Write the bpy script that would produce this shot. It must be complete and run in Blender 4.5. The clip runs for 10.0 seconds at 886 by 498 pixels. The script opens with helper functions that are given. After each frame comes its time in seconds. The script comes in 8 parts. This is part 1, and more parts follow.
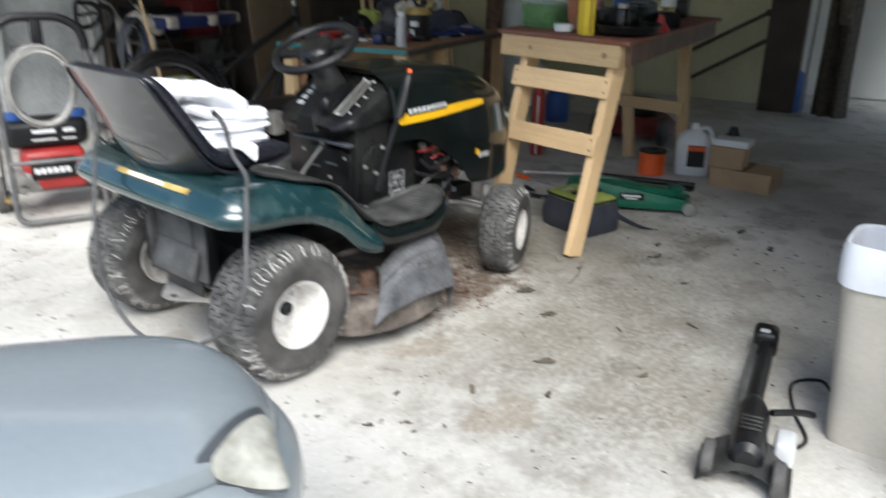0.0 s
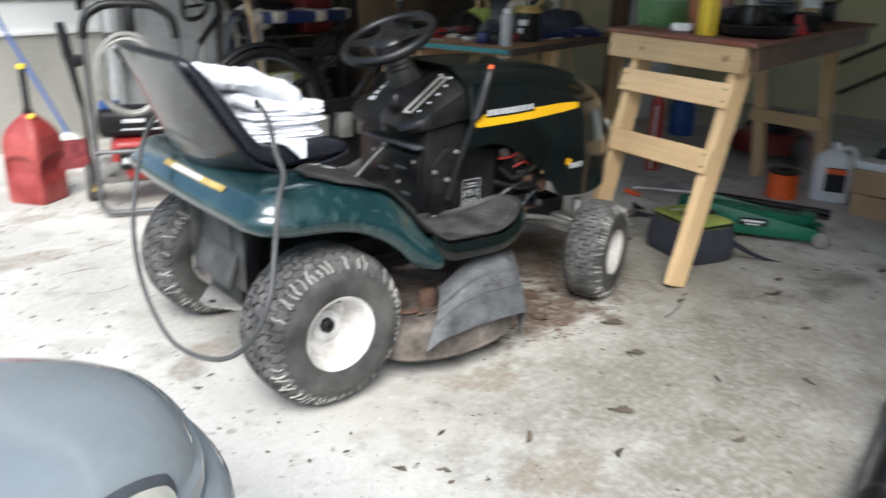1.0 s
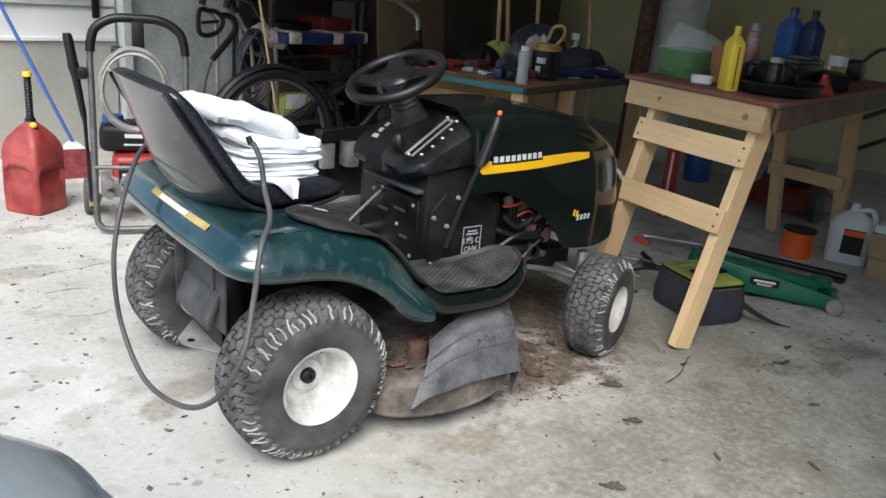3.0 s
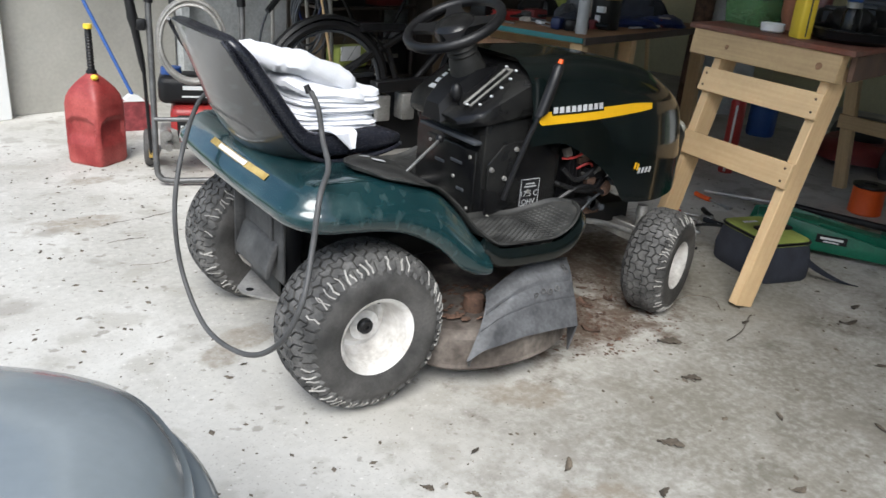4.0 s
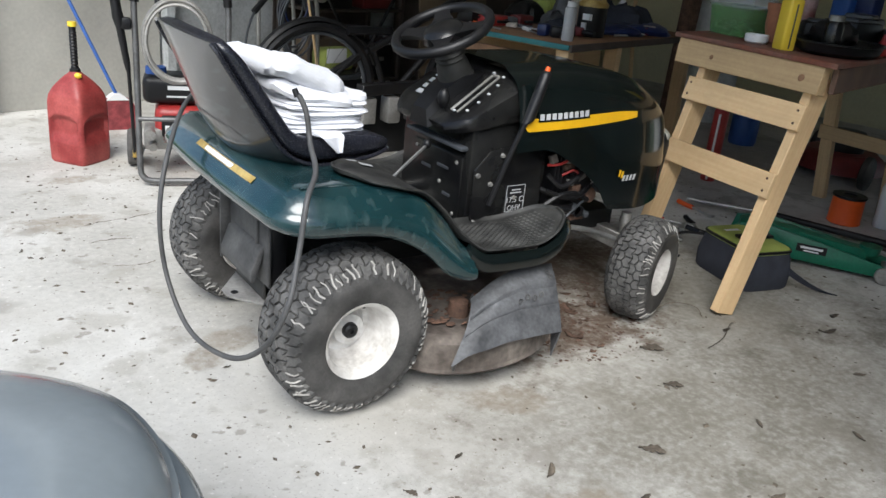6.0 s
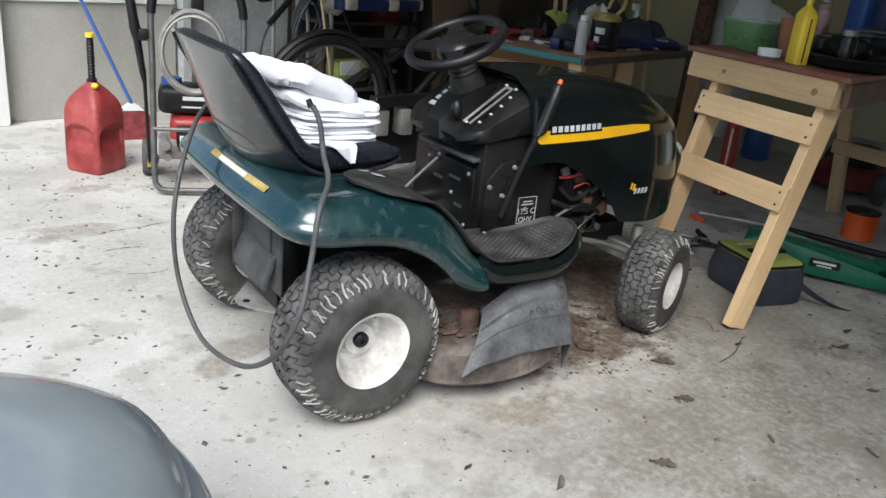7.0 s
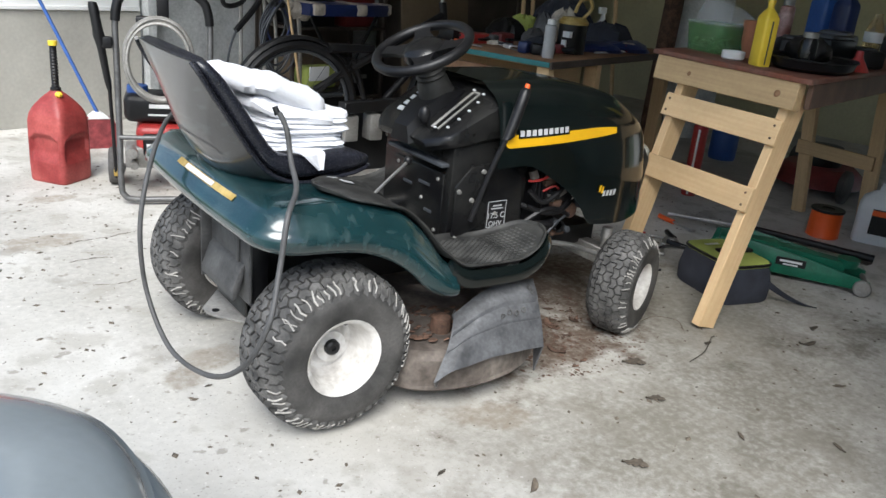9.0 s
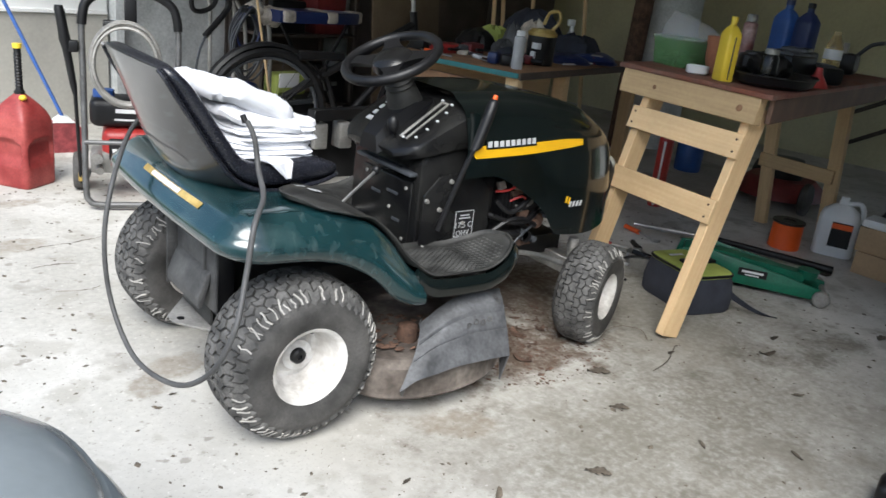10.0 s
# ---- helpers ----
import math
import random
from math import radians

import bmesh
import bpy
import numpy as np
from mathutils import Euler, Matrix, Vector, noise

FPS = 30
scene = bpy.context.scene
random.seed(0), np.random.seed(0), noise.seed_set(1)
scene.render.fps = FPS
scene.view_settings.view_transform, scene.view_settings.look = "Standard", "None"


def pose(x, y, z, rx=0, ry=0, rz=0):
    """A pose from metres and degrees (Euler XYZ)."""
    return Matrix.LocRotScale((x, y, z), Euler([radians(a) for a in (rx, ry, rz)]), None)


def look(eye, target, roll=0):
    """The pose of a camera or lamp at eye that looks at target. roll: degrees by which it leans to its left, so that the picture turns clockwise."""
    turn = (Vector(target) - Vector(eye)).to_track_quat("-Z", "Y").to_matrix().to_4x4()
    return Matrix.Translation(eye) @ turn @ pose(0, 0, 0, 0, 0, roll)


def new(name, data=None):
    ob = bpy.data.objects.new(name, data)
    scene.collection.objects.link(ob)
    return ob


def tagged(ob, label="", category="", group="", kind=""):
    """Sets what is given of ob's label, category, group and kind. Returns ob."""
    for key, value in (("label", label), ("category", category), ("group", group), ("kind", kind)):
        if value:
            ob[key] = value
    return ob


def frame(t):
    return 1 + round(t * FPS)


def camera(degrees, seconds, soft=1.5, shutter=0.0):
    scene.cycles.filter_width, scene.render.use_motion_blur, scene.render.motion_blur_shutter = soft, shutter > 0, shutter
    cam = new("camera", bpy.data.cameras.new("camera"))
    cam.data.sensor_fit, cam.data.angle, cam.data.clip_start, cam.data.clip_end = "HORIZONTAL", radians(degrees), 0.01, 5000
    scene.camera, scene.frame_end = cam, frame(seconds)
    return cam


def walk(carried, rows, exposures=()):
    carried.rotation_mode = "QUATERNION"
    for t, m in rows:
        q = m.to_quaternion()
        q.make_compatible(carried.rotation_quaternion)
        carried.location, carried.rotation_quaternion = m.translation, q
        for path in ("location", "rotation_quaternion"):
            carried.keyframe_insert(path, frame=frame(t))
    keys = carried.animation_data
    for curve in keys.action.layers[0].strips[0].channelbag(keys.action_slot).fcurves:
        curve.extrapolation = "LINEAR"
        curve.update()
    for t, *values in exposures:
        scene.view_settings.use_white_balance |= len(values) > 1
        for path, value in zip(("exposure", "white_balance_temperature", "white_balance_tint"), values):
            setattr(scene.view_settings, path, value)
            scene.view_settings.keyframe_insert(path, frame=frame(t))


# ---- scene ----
cam = camera(58.0, 10.0, 1.5, 0.4)
PATH = [
    (0, (-1.317, -2.177, 1.207), (0.097, -0.938, 0.525), 1.1),
    (0.2, (-1.241, -2.146, 1.175), (0.355, -0.884, 0.397), 3.1),
    (0.5, (-1.116, -2.091, 1.206), (0.343, -0.88, 0.569), 4.9),
    (0.7, (-1.048, -2.072, 1.186), (0.395, -0.784, 0.501), 3.3),
    (1, (-0.979, -2.085, 1.134), (0.211, -0.632, 0.466), 1.7),
    (1.2, (-0.895, -2.084, 1.193), (0.151, -0.55, 0.496), 3.4),
    (1.5, (-0.874, -2.107, 1.188), (0.148, -0.528, 0.51), 3.4),
    (2, (-0.88, -2.018, 1.194), (0.239, -0.512, 0.494), 4.3),
    (2.2, (-0.872, -2.021, 1.195), (0.288, -0.512, 0.582), 4.9),
    (3.3, (-0.864, -1.998, 1.176), (0.323, -0.525, 0.526), 5.3),
    (3.5, (-0.86, -1.992, 1.171), (0.28, -0.508, 0.464), 4.1),
    (4, (-0.87, -1.982, 1.163), (0.193, -0.457, 0.426), 4.6),
    (4.5, (-0.881, -1.981, 1.162), (0.173, -0.447, 0.428), 5.5),
    (5, (-0.881, -1.981, 1.166), (0.192, -0.466, 0.421), 5.9),
    (5.5, (-0.879, -1.977, 1.171), (0.222, -0.479, 0.432), 5.9),
    (7, (-0.884, -1.985, 1.167), (0.198, -0.455, 0.467), 6.0),
    (7.5, (-0.885, -1.986, 1.167), (0.18, -0.441, 0.475), 6.1),
    (8, (-0.878, -1.988, 1.171), (0.204, -0.437, 0.521), 5.5),
    (8.5, (-0.878, -1.99, 1.173), (0.257, -0.484, 0.508), 5.3),
    (9, (-0.876, -1.989, 1.172), (0.261, -0.493, 0.487), 5.7),
    (9.5, (-0.875, -1.991, 1.176), (0.274, -0.499, 0.504), 6.2),
    (10, (-0.877, -2.001, 1.182), (0.323, -0.543, 0.522), 6.9),
]
walk(cam, [(t, look(eye, target, roll)) for t, eye, target, roll in PATH], exposures=[(0.0, 0.75, 6320, 8), (0.2, 0.72, 6320, 8), (0.5, 0.89, 6320, 8), (0.7, 0.97, 6320, 8), (1.0, 0.77, 6320, 8), (2.0, 0.38, 6320, 8), (3.5, 0.53, 6320, 8), (4.3, 0.36, 6320, 8), (7.5, 0.39, 6320, 8), (10.0, 0.62, 6320, 8)])

# ---- world and light ----
world = bpy.data.worlds.new("world")
scene.world = world
world.use_nodes = True
wn = world.node_tree
sky = wn.nodes.new("ShaderNodeTexSky")
sky.sky_type = "NISHITA"
sky.sun_disc = False
sky.sun_elevation = radians(49)
sky.sun_rotation = radians(222)
sky.air_density, sky.dust_density, sky.ozone_density = 1.0, 2.0, 1.0
wn.nodes["Background"].inputs[1].default_value = 0.135
wn.links.new(sky.outputs[0], wn.nodes["Background"].inputs[0])
sun = new("sun", bpy.data.lights.new("sun", "SUN"))
sun.data.energy, sun.data.angle, sun.data.color = 3.5, radians(40), (1.0, 0.985, 0.96)
sun.matrix_world = look((-4.39, -4.88, 7.55), (0, 0, 0))

# ---- materials ----
def mat(name, base, rough=0.6, metal=0.0, vary=0.15, scale=6.0, fine=60.0, bump=0.1, tint=None, spec=0.5, rand=0.0, coat=0.0):
    """A surface with blotches and grain at two scales. tint: the colour that the blotches pull to; rand: change from piece to piece."""
    m = bpy.data.materials.new(name)
    m.use_nodes = True
    n, l = m.node_tree.nodes, m.node_tree.links
    b = n["Principled BSDF"]
    tc = n.new("ShaderNodeTexCoord")
    big, small = n.new("ShaderNodeTexNoise"), n.new("ShaderNodeTexNoise")
    big.inputs["Scale"].default_value, big.inputs["Detail"].default_value = scale, 6
    small.inputs["Scale"].default_value, small.inputs["Detail"].default_value = fine, 4
    for t in (big, small):
        l.new(tc.outputs["Object"], t.inputs["Vector"])
    ramp = n.new("ShaderNodeValToRGB")
    ramp.color_ramp.elements[0].position, ramp.color_ramp.elements[1].position = 0.35, 0.7
    dark = tuple(c * (1 - vary) for c in base)
    ramp.color_ramp.elements[0].color = (*dark, 1)
    ramp.color_ramp.elements[1].color = (*(tint or tuple(min(1, c * (1 + vary)) for c in base)), 1)
    l.new(big.outputs["Fac"], ramp.inputs[0])
    mix = n.new("ShaderNodeMix")
    mix.data_type, mix.blend_type = "RGBA", "OVERLAY"
    mix.inputs[0].default_value = min(1.0, vary * 1.5)
    l.new(ramp.outputs[0], mix.inputs[6])
    l.new(small.outputs["Fac"], mix.inputs[7])
    out = mix.outputs[2]
    if rand:
        info, hsv, mp = n.new("ShaderNodeObjectInfo"), n.new("ShaderNodeHueSaturation"), n.new("ShaderNodeMapRange")
        mp.inputs[3].default_value, mp.inputs[4].default_value = 1 - rand, 1 + rand
        l.new(info.outputs["Random"], mp.inputs[0])
        l.new(mp.outputs[0], hsv.inputs["Value"])
        l.new(out, hsv.inputs["Color"])
        out = hsv.outputs[0]
    l.new(out, b.inputs["Base Color"])
    rr = n.new("ShaderNodeMapRange")
    swing = 0.12 if rough > 0.5 else 0.03
    rr.inputs[3].default_value, rr.inputs[4].default_value = max(0.02, rough - swing), min(1, rough + swing)
    l.new(small.outputs["Fac"], rr.inputs[0])
    l.new(rr.outputs[0], b.inputs["Roughness"])
    b.inputs["Metallic"].default_value = metal
    b.inputs["Specular IOR Level"].default_value = spec
    b.inputs["Coat Weight"].default_value, b.inputs["Coat Roughness"].default_value = coat, 0.06
    if bump:
        bp = n.new("ShaderNodeBump")
        bp.inputs["Strength"].default_value, bp.inputs["Distance"].default_value = bump, 0.004
        l.new(small.outputs["Fac"], bp.inputs["Height"])
        l.new(bp.outputs[0], b.inputs["Normal"])
    return m


def wood(name, base, dark, scale=9.0, rand=0.12):
    """Sawn timber: stretched grain along x of the piece, and a few knots."""
    m = mat(name, base, 0.7, 0, 0.09, 4, 70, 0.12, rand=rand)
    n, l = m.node_tree.nodes, m.node_tree.links
    b = n["Principled BSDF"]
    tc, mp, wv = n.new("ShaderNodeTexCoord"), n.new("ShaderNodeMapping"), n.new("ShaderNodeTexNoise")
    mp.inputs["Scale"].default_value = (1.2, 30, 30)
    wv.inputs["Scale"].default_value, wv.inputs["Detail"].default_value = scale * 0.35, 5
    l.new(tc.outputs["Object"], mp.inputs[0])
    l.new(mp.outputs[0], wv.inputs["Vector"])
    ramp = n.new("ShaderNodeValToRGB")
    ramp.color_ramp.elements[0].position, ramp.color_ramp.elements[1].position = 0.38, 0.62
    ramp.color_ramp.elements[0].color = (*[d / x for d, x in zip(dark, base)], 1)
    ramp.color_ramp.elements[1].color = (1, 1, 1, 1)
    l.new(wv.outputs["Fac"], ramp.inputs[0])
    mix = n.new("ShaderNodeMix")
    mix.data_type, mix.blend_type = "RGBA", "MULTIPLY"
    mix.inputs[0].default_value = 0.28
    src = b.inputs["Base Color"].links[0].from_socket
    l.new(src, mix.inputs[6])
    l.new(ramp.outputs[0], mix.inputs[7])
    l.new(mix.outputs[2], b.inputs["Base Color"])
    return m


# dirt and painted shade on the slab: colour, strength, softness and raggedness of the rim, and marks (x, y, two radii,
# turn)
DIRT_AND_SHADE = (
    # grime that also paints the garage's shade over the slab's right side
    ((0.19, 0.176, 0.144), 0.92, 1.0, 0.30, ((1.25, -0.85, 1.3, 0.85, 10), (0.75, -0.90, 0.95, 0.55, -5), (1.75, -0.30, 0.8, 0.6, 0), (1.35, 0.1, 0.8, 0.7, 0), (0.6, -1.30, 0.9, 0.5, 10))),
    ((0.105, 0.072, 0.050), 0.80, 0.7, 0.75, ((0.92, -0.22, 0.36, 0.30, 0), (0.62, -0.05, 0.55, 0.42, 0), (1.12, 0.02, 0.50, 0.42, 0), (1.35, 0.32, 0.55, 0.45, 0), (0.95, -0.36, 0.25, 0.14, -10))),
    ((0.24, 0.20, 0.15), 0.60, 0.35, 0.6, ((0.43, -0.575, 0.13, 0.07, -40), (-0.12, 0.06, 0.13, 0.07, 30), (-0.24, -0.03, 0.08, 0.06, 10), (0.30, -1.02, 0.16, 0.09, 0), (-0.4, 1.2, 0.18, 0.10, 0), (-0.2, 1.75, 0.14, 0.06, 10))),
    ((0.13, 0.12, 0.095), 0.60, 0.8, 0.75, ((1.72, -0.72, 0.22, 0.10, -20), (2.15, -0.78, 0.26, 0.13, 10), (1.00, -1.0, 0.16, 0.09, 50), (1.35, -0.70, 0.10, 0.05, -30), (0.75, -1.1, 0.14, 0.08, 20), (2.7, -0.9, 0.3, 0.16, 0))),
)


def concrete():
    """Old slab: pale, with broad stains, dark spots, pits, fine aggregate and painted shade."""
    m = mat("concrete_slab", (0.47, 0.455, 0.415), 0.85, 0, 0.18, 1.1, 45, 0.25, tint=(0.57, 0.555, 0.515))
    n, l = m.node_tree.nodes, m.node_tree.links
    b = n["Principled BSDF"]
    tc = n.new("ShaderNodeTexCoord")
    src = b.inputs["Base Color"].links[0].from_socket
    for scale, lo, hi, col, amount, detail in ((0.55, 0.42, 0.66, (0.60, 0.59, 0.56), 0.6, 6), (2.2, 0.50, 0.66, (0.64, 0.63, 0.60), 0.4, 9), (0.9, 0.52, 0.68, (0.30, 0.28, 0.24), 0.55, 8), (5.5, 0.55, 0.62, (0.33, 0.31, 0.27), 0.5, 10), (3.2, 0.60, 0.66, (0.27, 0.25, 0.22), 0.6, 7),
                                               (17, 0.64, 0.69, (0.22, 0.2, 0.17), 0.65, 5), (9, 0.62, 0.70, (0.33, 0.31, 0.27), 0.5, 8), (70, 0.64, 0.72, (0.75, 0.73, 0.7), 0.6, 3), (38, 0.66, 0.72, (0.2, 0.18, 0.15), 0.7, 4), (140, 0.60, 0.72, (0.28, 0.26, 0.23), 0.6, 2)):
        t, r, mix = n.new("ShaderNodeTexNoise"), n.new("ShaderNodeMapRange"), n.new("ShaderNodeMix")
        t.inputs["Scale"].default_value, t.inputs["Detail"].default_value = scale, detail
        l.new(tc.outputs["Object"], t.inputs["Vector"])
        r.inputs[1].default_value, r.inputs[2].default_value, r.inputs[4].default_value = lo, hi, amount
        l.new(t.outputs["Fac"], r.inputs[0])
        mix.data_type = "RGBA"
        l.new(r.outputs[0], mix.inputs[0])
        l.new(src, mix.inputs[6])
        mix.inputs[7].default_value = (*col, 1)
        src = mix.outputs[2]

    def noise_at(scale, rough):
        t = n.new("ShaderNodeTexNoise")
        t.inputs["Scale"].default_value, t.inputs["Detail"].default_value, t.inputs["Roughness"].default_value = scale, 10, rough
        l.new(tc.outputs["Object"], t.inputs["Vector"])
        return t.outputs["Fac"]

    def ranged(socket, a, b, c, d):
        r = n.new("ShaderNodeMapRange")
        for k, v in enumerate((a, b, c, d)):
            r.inputs[k + 1].default_value = v
        l.new(socket, r.inputs[0])
        return r.outputs[0]

    def maths(op, p, q):
        k = n.new("ShaderNodeMath")
        k.operation = op
        l.new(p, k.inputs[0])
        l.new(q, k.inputs[1])
        return k.outputs[0]
    # dirt and painted shade: ragged marks at their places, broken up finely
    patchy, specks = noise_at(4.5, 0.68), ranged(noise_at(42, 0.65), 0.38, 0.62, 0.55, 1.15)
    for col, amount, soft, wild, places in DIRT_AND_SHADE:
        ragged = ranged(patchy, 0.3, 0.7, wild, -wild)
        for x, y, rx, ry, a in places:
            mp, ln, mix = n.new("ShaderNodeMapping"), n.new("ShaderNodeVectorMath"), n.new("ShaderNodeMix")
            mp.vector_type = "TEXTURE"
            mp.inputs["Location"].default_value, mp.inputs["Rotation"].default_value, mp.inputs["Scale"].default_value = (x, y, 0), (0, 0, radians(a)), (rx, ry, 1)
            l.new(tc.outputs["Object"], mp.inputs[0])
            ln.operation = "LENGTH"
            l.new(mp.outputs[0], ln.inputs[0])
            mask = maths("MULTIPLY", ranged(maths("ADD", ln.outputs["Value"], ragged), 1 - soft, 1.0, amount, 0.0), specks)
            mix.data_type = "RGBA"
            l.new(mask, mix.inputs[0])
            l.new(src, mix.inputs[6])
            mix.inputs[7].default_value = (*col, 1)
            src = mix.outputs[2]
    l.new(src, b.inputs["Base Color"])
    return m


def scratched(name, base, dust, rough):
    """Old glossy paint with dull dusty areas and pale hair scratches."""
    m = mat(name, base, rough, 0, 0.2, 5, 90, 0.02, coat=0.8)
    n, l = m.node_tree.nodes, m.node_tree.links
    b = n["Principled BSDF"]
    tc = n.new("ShaderNodeTexCoord")
    src = b.inputs["Base Color"].links[0].from_socket
    for stretch, scale, lo, hi, col, amount in (((1, 1, 1), 7, 0.52, 0.72, dust, 0.7), ((3, 40, 40), 2.2, 0.64, 0.78, (0.10, 0.14, 0.14), 0.25), ((30, 1.2, 20), 1.6, 0.56, 0.76, (0.10, 0.14, 0.14), 0.35), ((1, 1, 1), 55, 0.70, 0.78, (0.2, 0.24, 0.24), 0.25)):
        mp, t, r, mix = n.new("ShaderNodeMapping"), n.new("ShaderNodeTexNoise"), n.new("ShaderNodeMapRange"), n.new("ShaderNodeMix")
        mp.inputs["Scale"].default_value, mp.inputs["Rotation"].default_value = stretch, (0.2, 0.15, 0.3)
        t.inputs["Scale"].default_value, t.inputs["Detail"].default_value = scale, 5
        l.new(tc.outputs["Object"], mp.inputs[0])
        l.new(mp.outputs[0], t.inputs["Vector"])
        r.inputs[1].default_value, r.inputs[2].default_value, r.inputs[4].default_value = lo, hi, amount
        l.new(t.outputs["Fac"], r.inputs[0])
        mix.data_type = "RGBA"
        l.new(r.outputs[0], mix.inputs[0])
        l.new(src, mix.inputs[6])
        mix.inputs[7].default_value = (*col, 1)
        src = mix.outputs[2]
    l.new(src, b.inputs["Base Color"])
    return m


def glassy(name, col, rough=0.1, alpha=None, trans=0.9):
    m = bpy.data.materials.new(name)
    m.use_nodes = True
    b = m.node_tree.nodes["Principled BSDF"]
    b.inputs["Base Color"].default_value = (*col, 1)
    b.inputs["Roughness"].default_value = rough
    b.inputs["Transmission Weight"].default_value = trans
    b.inputs["IOR"].default_value = 1.4
    if alpha is not None:
        b.inputs["Alpha"].default_value = alpha
    return m


